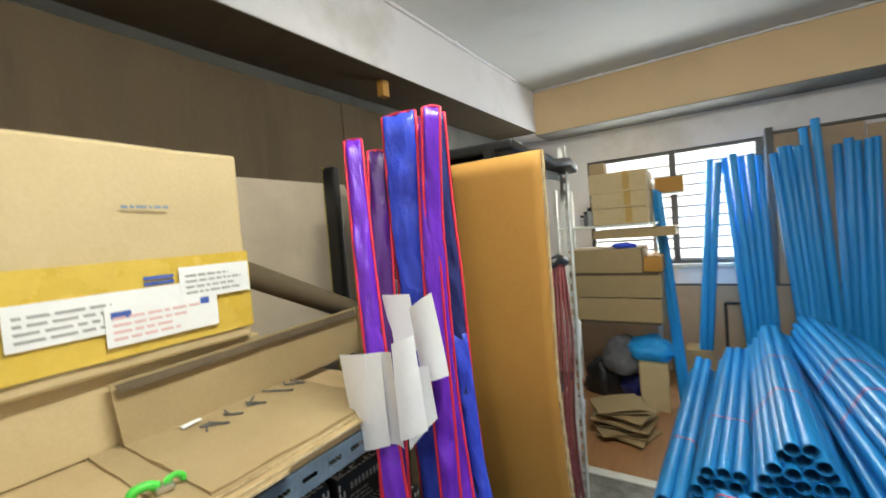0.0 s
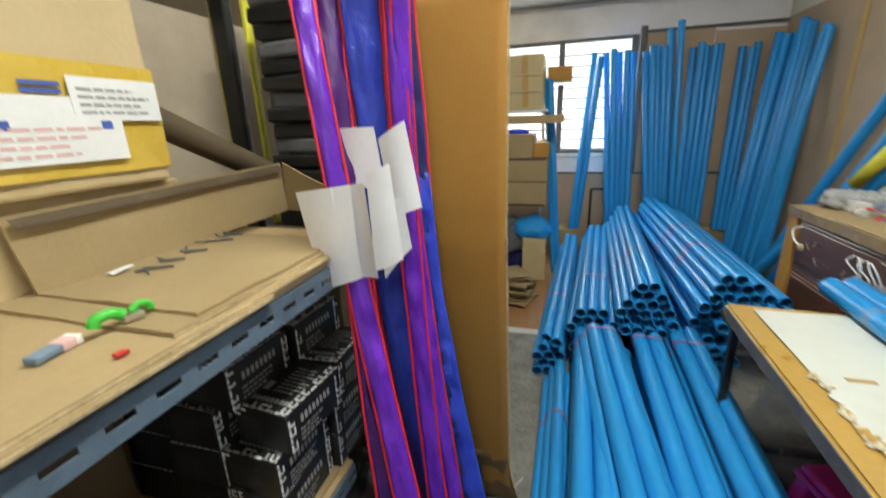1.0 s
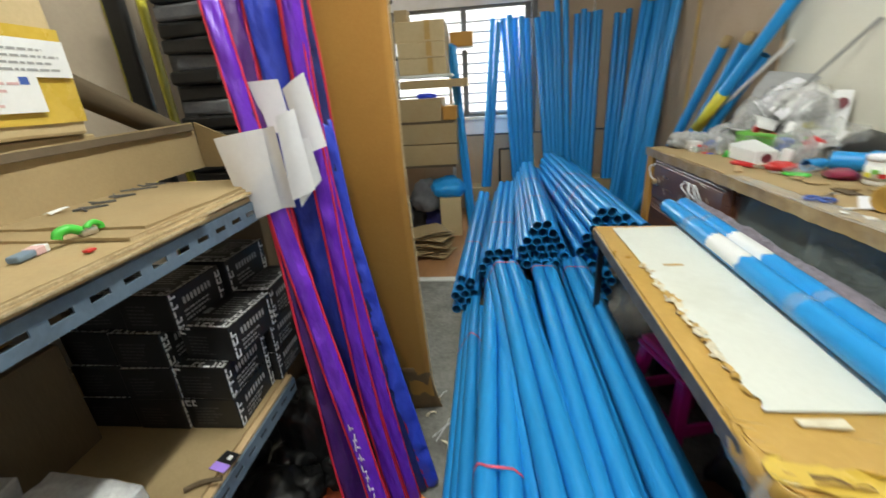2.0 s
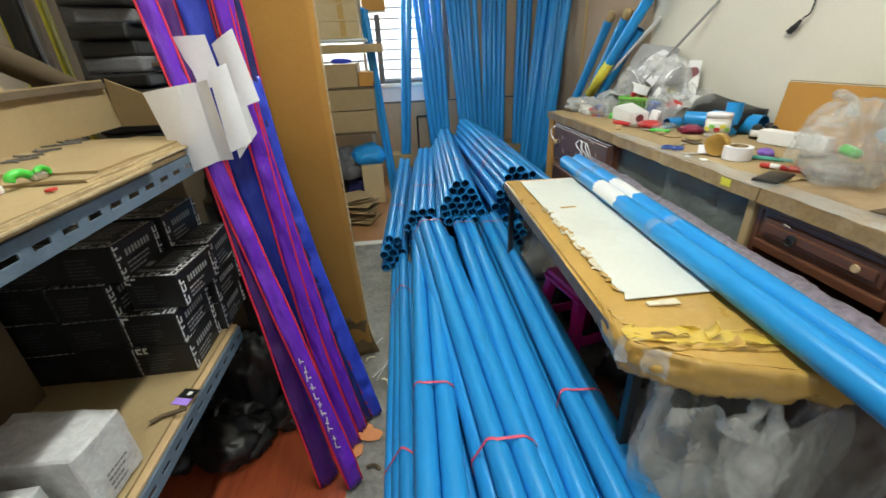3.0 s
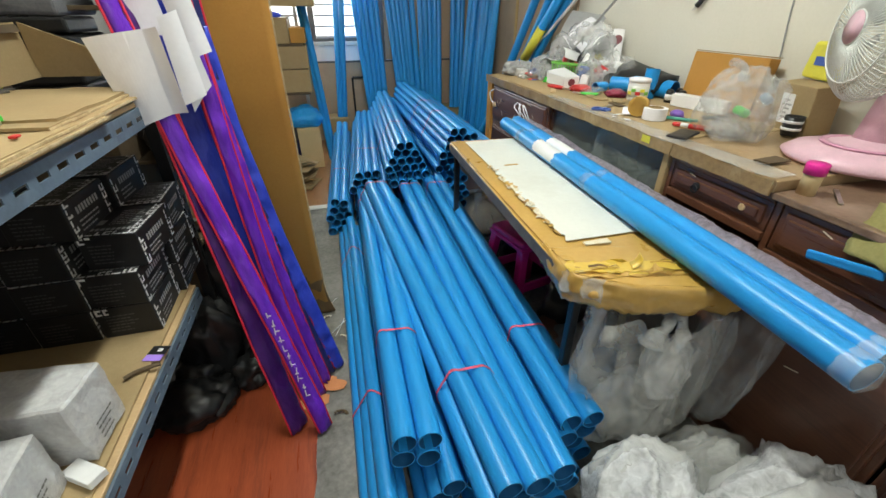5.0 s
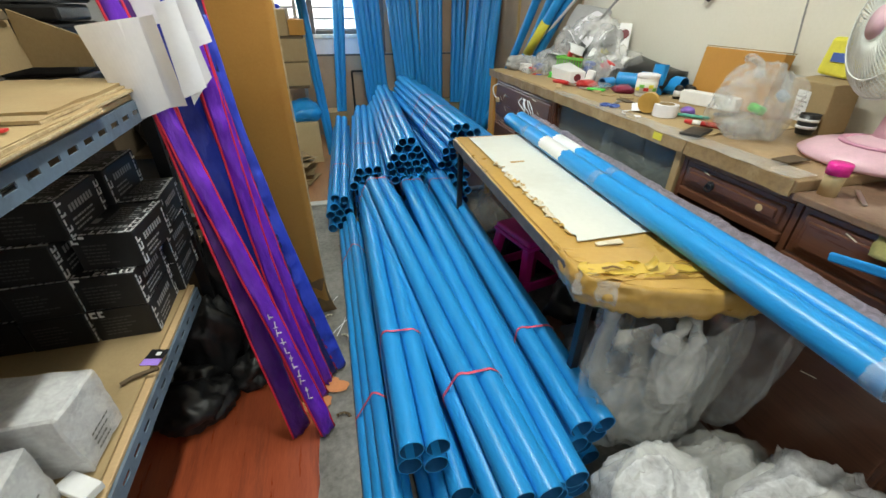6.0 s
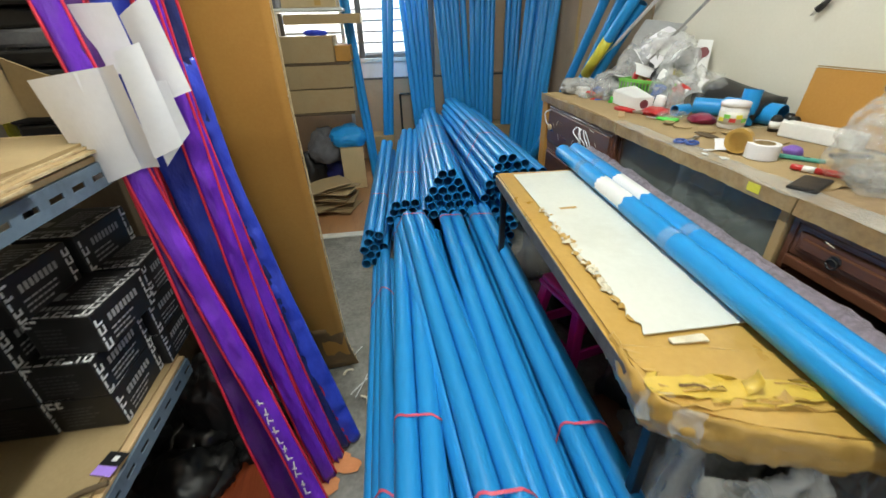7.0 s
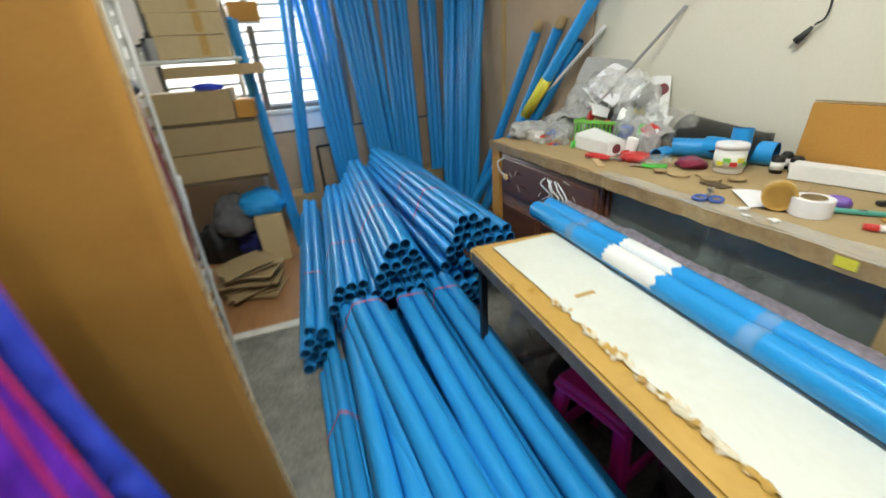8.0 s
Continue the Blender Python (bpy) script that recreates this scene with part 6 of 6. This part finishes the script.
for k, (x, y, mat) in enumerate(((1.98, 2.33, REDPL), (1.97, 2.40, KRAFT), (2.0, 2.30, GREYCL), (1.96, 2.44, REDPL), (2.02, 2.36, BLACKP))):
    t = thing("tape_roll", pose(x, y, Z + 0.075 + 0.013 * k, 25 * k, 30 - 20 * k, 0), "small roll of tape lying in the basket", "tape", "basket rolls")
    part("roll", lathe([(0.020, 0), (0.038, 0), (0.038, 0.022), (0.020, 0.022), (0.020, 0)], 18), mat, t, smooth=False)
# heap of clear packets behind the basket
rnd = random.Random(77)
for k in range(22):
    x, y = 1.66 + 0.44 * rnd.random() + 0.02, 2.28 + 0.46 * rnd.random()
    if y < 2.56 and x < 2.06:
        x, y = (2.10, y) if k % 2 else (x, 2.56 + 0.16 * rnd.random())
    solid("clear_packet", lump(rnd.uniform(0.05, 0.10), rnd.uniform(0.05, 0.11), rnd.uniform(0.03, 0.07), 0.5, k * 1.7, 4), (CRISP, GREYP, CLEARBAG, WHITEBAG, CRISP)[k % 5], pose(x, y, Z, 0, 0, 40 * k), label="crumpled clear plastic packet on the worktop", category="packet", group="worktop packets", smooth=True)
for x, y, z, rx, ry, rz, mat, s in ((2.09, 2.55, Z, 0.09, 0.15, 0.17, CRISP, 3), (2.08, 2.24, Z, 0.09, 0.12, 0.15, CRISP, 6), (2.07, 2.05, Z, 0.09, 0.12, 0.10, CLEARBAG, 9), (2.02, 2.60, Z, 0.10, 0.10, 0.13, CRISP, 13), (2.10, 2.42, Z + 0.20, 0.07, 0.17, 0.08, WHITEBAG, 23), (1.93, 2.12, Z, 0.06, 0.09, 0.08, CRISP, 31), (1.75, 2.46, Z, 0.05, 0.08, 0.05, CRISP, 37), (1.74, 2.68, Z, 0.06, 0.07, 0.05, CRISP, 41)):
    solid("clear_packet", lump(rx, ry, rz, 0.45, s, 4), mat, pose(x, y, z), label="large crumpled plastic packet against the wall", category="packet", group="worktop packets", smooth=True)
for k, (x, y, mat, lab) in enumerate(((1.90, 2.14, BLUEP, "small blue plastic tub"), (2.0, 2.12, GREEN, "small green plastic tub"), (1.86, 2.05, LABEL, "small white paper packet"), (1.94, 2.02, CLEARBAG, "small clear packet"))):
    solid("small_tub", box(0.05, 0.05, 0.07, bevel=0.008), mat, pose(x, y, Z + (0.04 if k < 2 else 0), 10, 5, 20 * k), label=lab + " in the clutter", category="tub", group="small tubs")
for k, (x, y, z, w, l, tx, ty, tz) in enumerate(((2.05, 2.52, 0.20, 0.16, 0.22, 40, 20, 30), (2.0, 2.42, 0.17, 0.12, 0.18, 25, -30, 70), (2.08, 2.36, 0.22, 0.14, 0.2, 60, 10, 10), (1.93, 2.56, 0.12, 0.12, 0.2, 10, 15, 100), (2.06, 2.18, 0.16, 0.10, 0.24, 15, -40, 20), (2.11, 2.56, 0.38, 0.22, 0.30, 8, -62, 12), (2.08, 2.44, 0.34, 0.20, 0.26, 20, -40, -18), (2.07, 2.30, 0.28, 0.13, 0.24, -20, -35, 8), (2.03, 2.08, 0.10, 0.10, 0.26, 12, -28, -30))):
    b = sheet(((-w / 2, -l / 2, 0), (w / 2, -l / 2, 0), (w / 2, l / 2, 0), (-w / 2, l / 2, 0)), 0.001, 6, 0.02, 0.003, k)
    solid("crumpled_paper", b, (PAPER, LABEL, GREYP)[k % 3], pose(x, y, Z + z * 0.8, tx, ty, tz), label="crumpled white paper sheet on the packets", category="paper", group="papers on the worktop")
for k, (x, y, w, l, h, mat, lab) in enumerate(((1.70, 2.62, 0.06, 0.12, 0.05, LABEL, "small white box in the clutter"), (1.66, 2.50, 0.04, 0.07, 0.03, CRISP, "small clear plastic tray"), (1.79, 2.66, 0.09, 0.10, 0.06, GREYP, "grey plastic case in the clutter"),
                                              (1.90, 1.98, 0.08, 0.06, 0.09, CRISP, "clear plastic container"), (1.99, 2.04, 0.05, 0.05, 0.10, LABEL, "small white container"), (1.83, 1.95, 0.10, 0.05, 0.02, REDPL, "flat red plastic holder"), (1.62, 1.98, 0.03, 0.16, 0.006, PLY, "thin wooden strip"), (1.72, 1.50, 0.05, 0.09, 0.004, KRAFT_DK, "brown card scrap"), (1.88, 1.36, 0.06, 0.10, 0.004, KRAFT, "brown card scrap"), (1.80, 1.00, 0.10, 0.14, 0.004, KRAFT_OR, "orange card scrap"), (1.95, 1.12, 0.02, 0.12, 0.012, BLACKP, "black cable offcut"), (1.64, 0.60, 0.05, 0.10, 0.005, KRAFT_DK, "brown card scrap"))):
    solid("bench_oddment", wobble(box(w, l, h, bevel=min(h * 0.3, 0.006)), 0.003, 20, k), mat, pose(x, y, Z, 0, 0, 25 * k), label=lab + " on the worktop", category="oddment", group="bench oddments")
for k in range(16):
    x, y, z = rnd.uniform(1.70, 2.10), rnd.uniform(1.98, 2.66), rnd.uniform(0.03, 0.12)
    solid("small_packet", lump(rnd.uniform(0.015, 0.04), rnd.uniform(0.02, 0.05), rnd.uniform(0.015, 0.03), 0.45, k * 3.3, 3), (REDPL, BLACKP, BLUEP, KHAKI, GREYCL, LABEL, REDPL, GREEN)[k % 8], pose(x, y, Z + (z if x > 1.88 else 0.0), 20 * k, 10, 50 * k), label="small coloured packet in the plastic heap", category="packet", group="heap packets", smooth=True)
# grey-black folded mat and blue pipe pieces
b = sheet(((1.98, 1.60, 0.0), (2.16, 1.62, 0.07), (2.17, 2.02, 0.10), (2.0, 1.98, 0.0)), 0.03, 8, 0.03, 0.004, 4)
solid("black_mat", b, BLACKP, pose(0, 0, Z + 0.05), label="folded black rubber mat against the wall", category="mat", smooth=True)
for k, (a, c, r) in enumerate((((1.995, 1.635, Z), (2.005, 1.64, Z + 0.145), 0.036), ((2.03, 1.80, Z + 0.045), (2.10, 1.56, Z + 0.045), 0.045), ((1.82, 1.86, Z + 0.028), (1.90, 1.88, Z + 0.028), 0.026), ((1.95, 1.90, Z + 0.04), (2.10, 1.72, Z + 0.04), 0.038))):
    t = thing("pipe_offcut", along(a, c), "short blue pipe offcut on the worktop", "pipe", "pipe offcuts")
    part("pipe", pipe_mesh((Vector(c) - Vector(a)).length, r), None, t)
# paint jar
jar = thing("white_jar", pose(1.905, 1.60, Z), "white plastic jar with a bright yellow printed label", "jar")
part("jar", lathe([(0.0, 0), (0.046, 0), (0.05, 0.006), (0.052, 0.085), (0.049, 0.09), (0.0, 0.09)], 28), LABEL, jar, smooth=True)
part("lid", lathe([(0.0, 0.09), (0.054, 0.088), (0.055, 0.104), (0.05, 0.108), (0.0, 0.109)], 28), PAPER, jar, smooth=True)
part("label", lathe([(0.0505, 0.02), (0.0522, 0.02), (0.0532, 0.07), (0.0515, 0.07)], 28), SHEET_W, jar, smooth=True)
for k in range(5):
    a = math.pi * (1.02 + 0.13 * k)
    part("print", box(0.024, 0.0012, 0.016, (0, 0, 0)), (YELLOW, LIME, REDPL)[k % 3], jar, m=Matrix.Translation((0.0545 * math.cos(a), 0.0545 * math.sin(a), 0.03 + 0.014 * (k % 2))) @ pose(0, 0, 0, 0, 0, math.degrees(a) + 90))
# tape rolls, marker, scissors
tr = thing("masking_tape", pose(1.68, 1.19, Z), "roll of cream masking tape lying flat", "tape")
part("roll", lathe([(0.030, 0), (0.048, 0), (0.049, 0.024), (0.048, 0.048), (0.030, 0.048), (0.030, 0)], 32), PAPER, tr, smooth=False)
part("core", lathe([(0.0285, 0.001), (0.0302, 0.001), (0.0302, 0.050), (0.0285, 0.050), (0.0285, 0.001)], 32), KRAFT, tr)
ab = thing("amber_roll", pose(1.63, 1.245, Z + 0.001, 0, 0, 0), "roll of amber packing tape standing against the tape", "tape")
part("roll", lathe([(0.032, 0), (0.042, 0), (0.042, 0.03), (0.032, 0.03), (0.032, 0)], 28), TAPE_B, ab, m=pose(0, 0, 0.043, 0, 90, 35))
mk = thing("red_marker", along((1.67, 1.065, Z + 0.009), (1.735, 0.955, Z + 0.009)), "red marker pen lying on the worktop", "marker")
part("barrel", lathe([(0.0, 0), (0.008, 0), (0.009, 0.01), (0.009, 0.085), (0.0, 0.085)], 14), REDPL, mk, smooth=True)
part("cap", lathe([(0.0, 0.085), (0.0098, 0.085), (0.009, 0.126), (0.0, 0.128)], 14), REDPL, mk, smooth=True)
part("label", lathe([(0.0091, 0.03), (0.0094, 0.03), (0.0094, 0.06), (0.0091, 0.06)], 14), LABEL, mk, smooth=True)
tk = thing("teal_cutter", along((1.72, 1.20, Z + 0.007), (1.82, 1.07, Z + 0.007)), "teal plastic cutter knife", "knife")
part("handle", box(0.018, 0.012, 0.15, (0, 0, 0), 0.004), plain("teal_plastic", (0.08, 0.36, 0.30), 0.4), tk)
part("slider", box(0.010, 0.014, 0.02, (0, 0, 0.09), 0.002), BLACKP, tk)
pl = thing("green_pliers", along((1.74, 1.78, Z + 0.008), (1.66, 1.88, Z + 0.008)), "small cutter with green handles", "pliers")
part("handle", sweep(curve_points([(0.006, 0, 0.05), (0.018, 0, 0.02), (0.012, 0, -0.04)], 5), 0.006, 8), GREEN, pl, smooth=True)
part("handle", sweep(curve_points([(-0.006, 0, 0.05), (-0.018, 0, 0.02), (-0.012, 0, -0.04)], 5), 0.006, 8), GREEN, pl, smooth=True)
part("jaw", box(0.016, 0.008, 0.05, (0, 0, 0.05), 0.003), METAL, pl)
sc = thing("blue_scissors", pose(1.60, 1.43, Z + 0.004, 0, 0, -55), "scissors with dark blue handles", "scissors")
for s in (-1, 1):
    ring = [Vector((s * 0.022 + 0.018 * math.cos(a), -0.05 + 0.026 * math.sin(a), 0.004)) for a in [i * 0.4189 for i in range(16)]]
    part("handle", sweep(ring, 0.005, 6), BLUEP, sc, smooth=True)
    part("blade", box(0.010, 0.09, 0.003, (s * 0.004, 0.03, 0.002)), METAL, sc, m=pose(0, 0, 0, 0, 0, s * 8))
rp2 = thing("red_tool", along((1.66, 2.10, Z + 0.01), (1.70, 1.90, Z + 0.012)), "red-handled metal hand pliers on the worktop", "tool")
part("handle", sweep(curve_points([(0.01, 0, 0), (0.018, 0, 0.05), (0.004, 0, 0.12)], 6), 0.009, 8), REDPL, rp2, smooth=True)
part("handle", sweep(curve_points([(-0.01, 0, 0), (-0.018, 0, 0.05), (-0.004, 0, 0.12)], 6), 0.009, 8), REDPL, rp2, smooth=True)
part("jaw", box(0.014, 0.01, 0.06, (0, 0, 0.12), 0.003), METAL, rp2)
for k, (x, y) in enumerate(((1.76, 1.92), (1.78, 1.82), (1.86, 1.72))):
    solid("red_packet", lump(0.05, 0.05, 0.02, 0.5, k + 40, 3), (REDPL, CLEARBAG, plain("maroon_film", (0.25, 0.02, 0.06), 0.3))[k], pose(x, y, Z), label="small red plastic packet on the worktop", category="packet", group="red packets", smooth=True)
for k, (x, y, r0) in enumerate(((1.73, 1.66, 0.038), (1.79, 1.60, 0.030), (1.76, 1.55, 0.034), (1.82, 1.50, 0.028), (1.70, 1.72, 0.024))):
    solid("card_disc", lathe([(0.0, 0), (r0, 0), (r0, 0.004), (0.0, 0.004)], 22), KRAFT, pose(x, y, Z + 0.002 * k), label="round brown cardboard disc", category="disc", group="card discs")
solid("note_paper", sheet(((1.60, 1.30, Z + 0.002), (1.66, 1.24, Z + 0.003), (1.76, 1.36, Z + 0.006), (1.70, 1.43, Z + 0.004)), 0.0008, 5, 0.004), PAPER, label="white paper scrap on the worktop", category="paper")
ph = thing("dark_phone", pose(1.60, 0.93, Z, 0, 0, -62), "dark slim phone lying on the worktop edge", "phone")
part("case", box(0.07, 0.145, 0.008, bevel=0.003), BLACK, ph)
part("screen", box(0.062, 0.13, 0.0012, (0, 0, 0.0078)), BLACKP, ph)
for k, (x, y) in enumerate(((1.555, 1.20), (1.53, 1.26), (1.575, 1.30))):
    solid("paper_bit", wobble(box(0.03, 0.018, 0.002, bevel=0), 0.005, 40, k), LABEL, pose(x, y, Z + 0.002, 5, 8, 50 * k), label="torn bit of white paper", category="scrap", group="paper bits")
solid("purple_cap", lump(0.02, 0.03, 0.018, 0.3, 4, 3), plain("violet_plastic", (0.20, 0.10, 0.45), 0.4), pose(1.80, 1.19, Z), label="small violet plastic wrapper", category="wrapper", smooth=True)
gl = thing("glue_bottle", pose(2.02, 1.50, Z, 0, 0, 0), "small bottle with a white band", "bottle", "glue bottles")
part("bottle", lathe([(0.0, 0), (0.02, 0), (0.021, 0.05), (0.012, 0.062), (0.0, 0.062)], 16), BLACKP, gl, smooth=True)
part("band", lathe([(0.0208, 0.012), (0.0216, 0.012), (0.0216, 0.04), (0.0208, 0.04)], 16), LABEL, gl, smooth=True)
copy_thing(gl, pose(2.06, 1.46, Z))
copy_thing(gl, pose(2.10, 1.52, Z))
# long white carton and standing brown carton
lw = thing("long_white_box", pose(2.03, 1.31, Z, 0, 0, 14), "long plain white carton lying down", "box")
part("body", box(0.065, 0.26, 0.055, bevel=0.003), LABEL, lw)
part("flap", box(0.06, 0.002, 0.05, (0, -0.1312, 0.002)), PAPER, lw)
cb = thing("brown_carton_flat", pose(2.10, 1.285, Z, 0, 5, 0), "flat brown carton standing against the wall", "box")
part("body", box(0.055, 0.40, 0.235, (0, 0, 0.004), bevel=0.004), KRAFT_OR, cb)
part("top_flap", box(0.06, 0.395, 0.004, (0.004, 0, 0.242), 0.001), KRAFT, cb)
b = sheet(((2.04, 1.04, Z), (2.16, 1.0, Z), (2.17, 1.03, Z + 0.10), (2.06, 1.06, Z + 0.12)), 0.004, 4, 0.004)
solid("card_scrap", b, KRAFT_OR, label="folded cardboard scrap beside the carton", category="scrap")
# knotted clear bag with a bottle inside
cbag = thing("knotted_bag", pose(1.765, 0.885, Z), "knotted clear plastic bag with things inside", "bag")
part("film", lump(0.095, 0.11, 0.125, 0.5, 21, 5), CLEARBAG, cbag, smooth=True)
part("inner_film", lump(0.07, 0.085, 0.10, 0.7, 29, 4), CLEARBAG, cbag, m=pose(0.0, 0.01, 0.002), smooth=True)
part("knot", sweep(curve_points([(0.0, 0.02, 0.19), (0.005, 0.03, 0.23), (-0.02, 0.05, 0.25), (0.0, 0.08, 0.245)], 4), 0.014, 8, taper=None), CRISP, cbag, smooth=True)
part("contents", lump(0.05, 0.06, 0.03, 0.4, 3, 3), CRISP, cbag, m=pose(0.0, 0.0, 0.006), smooth=True)
part("green_packet", box(0.04, 0.05, 0.03, bevel=0.01), GREEN, cbag, m=pose(-0.02, -0.03, 0.08, 10, 20, 0))
part("blue_packet", box(0.03, 0.04, 0.03, bevel=0.01), PALEBLUE, cbag, m=pose(0.03, -0.06, 0.13, 30, 20, 0))
# labelled brown carton with yellow pack, mug
kb = thing("labelled_carton", pose(2.10, 0.885, Z, 0, -6, -14), "brown carton with a white shipping label", "box")
part("body", box(0.10, 0.19, 0.175, bevel=0.004), KRAFT, kb)
part("label", box(0.002, 0.06, 0.11, (-0.0515, 0.02, 0.03)), LABEL, kb, "white shipping label")
pr = text_bars((-0.0528, 0.042, 0.05), (0, -1, 0), (0, 0, 1), 0.05, 0.08, 5, bmesh.new(), 3)
part("print", pr, GREYP, kb, kind="stuff")
yp = thing("yellow_pack", pose(2.13, 0.90, Z + 0.182, 0, 0, -10), "bright yellow plastic pack on the carton", "packet")
part("pack", wobble(box(0.04, 0.13, 0.13, bevel=0.012), 0.01, 12), YELLOW, yp)
part("print", box(0.002, 0.07, 0.03, (-0.024, -0.01, 0.05)), BLUEP, yp, "dark blue printed bar")
mug = thing("striped_cup", pose(1.99, 0.83, Z), "black and white striped cup", "cup")
part("cup", lathe([(0.0, 0), (0.026, 0), (0.030, 0.02), (0.032, 0.07), (0.029, 0.07), (0.026, 0.01), (0.0, 0.008)], 22), BLACKP, mug, smooth=True)
for z in (0.02, 0.045):
    part("stripe", lathe([(0.0305, z), (0.0322, z), (0.0326, z + 0.01), (0.031, z + 0.01)], 22), LABEL, mug, smooth=True)
# pink-capped jar
pj = thing("pink_jar", pose(1.575, 0.432, DZ), "small clear jar with a hot pink lid", "jar")
part("jar", lathe([(0.0, 0), (0.022, 0), (0.023, 0.055), (0.021, 0.06), (0.0, 0.06)], 20), KRAFT_LT, pj, smooth=True)
part("lid", lathe([(0.0, 0.058), (0.026, 0.058), (0.027, 0.085), (0.024, 0.089), (0.0, 0.089)], 20), HOTPINK, pj, smooth=True)
solid("metal_strip", box(0.012, 0.12, 0.004, bevel=0.001), METAL, pose(1.63, 0.385, DZ + 0.003, 0, 0, -50), label="bent metal strip on the desk", category="strip")

# desk fan
fan = thing("desk_fan", pose(1.90, 0.535, CZ + 0.006, 0, 0, 0), "pale pink desk fan with a white wire guard", "fan")
part("base", lathe([(0.0, 0), (0.19, 0), (0.20, 0.012), (0.17, 0.035), (0.10, 0.05), (0.05, 0.065), (0.0, 0.07)], 36), FANPINK, fan, smooth=True)
part("base_ring", lathe([(0.09, 0.050), (0.11, 0.050), (0.108, 0.056), (0.092, 0.056), (0.09, 0.050)], 36), plain("rose_plastic", (0.62, 0.30, 0.42), 0.35), fan, smooth=True)
part("neck", sweep([(0.03, 0, 0.05), (0.06, 0.01, 0.18), (0.085, 0.02, 0.35)], 0.045, 16, taper=[1.2, 1.0, 0.8]), FANPINK, fan, smooth=True)
HEAD = along((0.03, 0.065, 0.365), (-0.83, 0.565, 0.39))
part("motor", lathe([(0.0, -0.12), (0.05, -0.11), (0.06, -0.02), (0.05, 0.0), (0.0, 0.0)], 20), FANPINK, fan, m=HEAD, smooth=True)
b = bmesh.new()
RF = 0.20
for k in range(72):
    a = 2 * math.pi * k / 72
    for s in (1, -1):
        pts = [Vector((math.cos(a + 0.25 * q) * RF * math.sin(q * 1.35 + 0.22), math.sin(a + 0.25 * q) * RF * math.sin(q * 1.35 + 0.22), 0.045 + s * 0.075 * math.cos(q * 1.35 + 0.22))) for q in [i / 6 for i in range(7)]]
        sweep(pts, 0.0019, 4, b)
for rr, zz in ((RF * 0.999, 0.045), (RF * 0.999, 0.055), (RF * 0.75, 0.098), (0.045, 0.12)):
    sweep([Vector((rr * math.cos(i * 0.1745), rr * math.sin(i * 0.1745), zz)) for i in range(37)], 0.0025, 5, b)
part("wire_guard", b, FANWIRE, fan, "white wire guard", m=HEAD, smooth=True, kind="stuff")
part("guard_badge", lathe([(0.0, 0.118), (0.04, 0.118), (0.045, 0.122), (0.0, 0.126)], 20), FANPINK, fan, m=HEAD, smooth=True)
for k in range(3):
    b2 = sheet(((0.02, -0.02, 0.03), (0.15, -0.06, 0.04), (0.16, 0.06, 0.07), (0.02, 0.03, 0.05)), 0.002, 5, 0.008)
    part("blade", b2, plain("pale_blade", (0.55, 0.58, 0.56), 0.3), fan, m=HEAD @ pose(0, 0, 0, 0, 0, 120 * k), smooth=True)

# cloth and blue strip hanging over the desk edge
cl = sheet(((1.60, 0.06, DZ + 0.035), (1.58, 0.27, DZ + 0.025), (1.49, 0.25, DZ - 0.07), (1.485, 0.02, DZ - 0.10)), 0.012, 12, 0.03, 0.006, 7)
solid("khaki_cloth", wobble(cl, 0.012, 14), KHAKI, label="crumpled khaki cloth hanging over the desk edge", category="cloth", smooth=True)
solid("blue_strip", wobble(box(0.012, 0.16, 0.025, bevel=0.006), 0.004, 20), PVC, pose(1.475, 0.22, CZ - 0.13, -9, 0, 4), label="blue plastic strip tucked into the drawer", category="strip")

# wires on the right-hand wall
wire = thing("hanging_plug", Matrix(), "black plug hanging from a thin cable on the wall", "cable")
part("cable", sweep(curve_points([(2.19, 1.56, 2.2), (2.188, 1.585, 1.75), (2.185, 1.57, 1.52), (2.18, 1.60, 1.475)], 6), 0.0035, 6), CABLE, wire, smooth=True)
part("plug", sweep([(2.18, 1.605, 1.47), (2.178, 1.63, 1.44), (2.176, 1.645, 1.425)], 0.013, 8, taper=[0.5, 1, 1.1]), CABLE, wire, smooth=True)
for o in (-0.006, 0.006):
    part("pin", sweep([(2.176 + o, 1.647, 1.423), (2.175 + o, 1.66, 1.405)], 0.0025, 6), METAL, wire)
solid("wall_cable", sweep(curve_points([(2.194, 1.20, 2.5), (2.194, 1.18, 1.8), (2.194, 1.165, 1.45), (2.193, 1.13, 1.2), (2.193, 1.14, 1.05)], 6), 0.0035, 6), GREYCABLE, label="thin grey cable running down the wall", category="cable", smooth=True)

# ceiling tube lamps over the walkway
for y in (0.95, -1.5):
    lp = thing("tube_lamp", pose(0.55 if y > 0 else 0.5, y, TOP), "white fluorescent batten lamp on the ceiling", "lamp", "ceiling lamps")
    part("batten", box(0.06, 1.25, 0.05, (0, 0, -0.05), 0.006), WHITEW, lp)
    part("tube", sweep([(0, -0.6, -0.072), (0, 0.6, -0.072)], 0.013, 12), glow("lit_tube", (0.97, 1.0, 0.93), 45.0), lp, smooth=True)
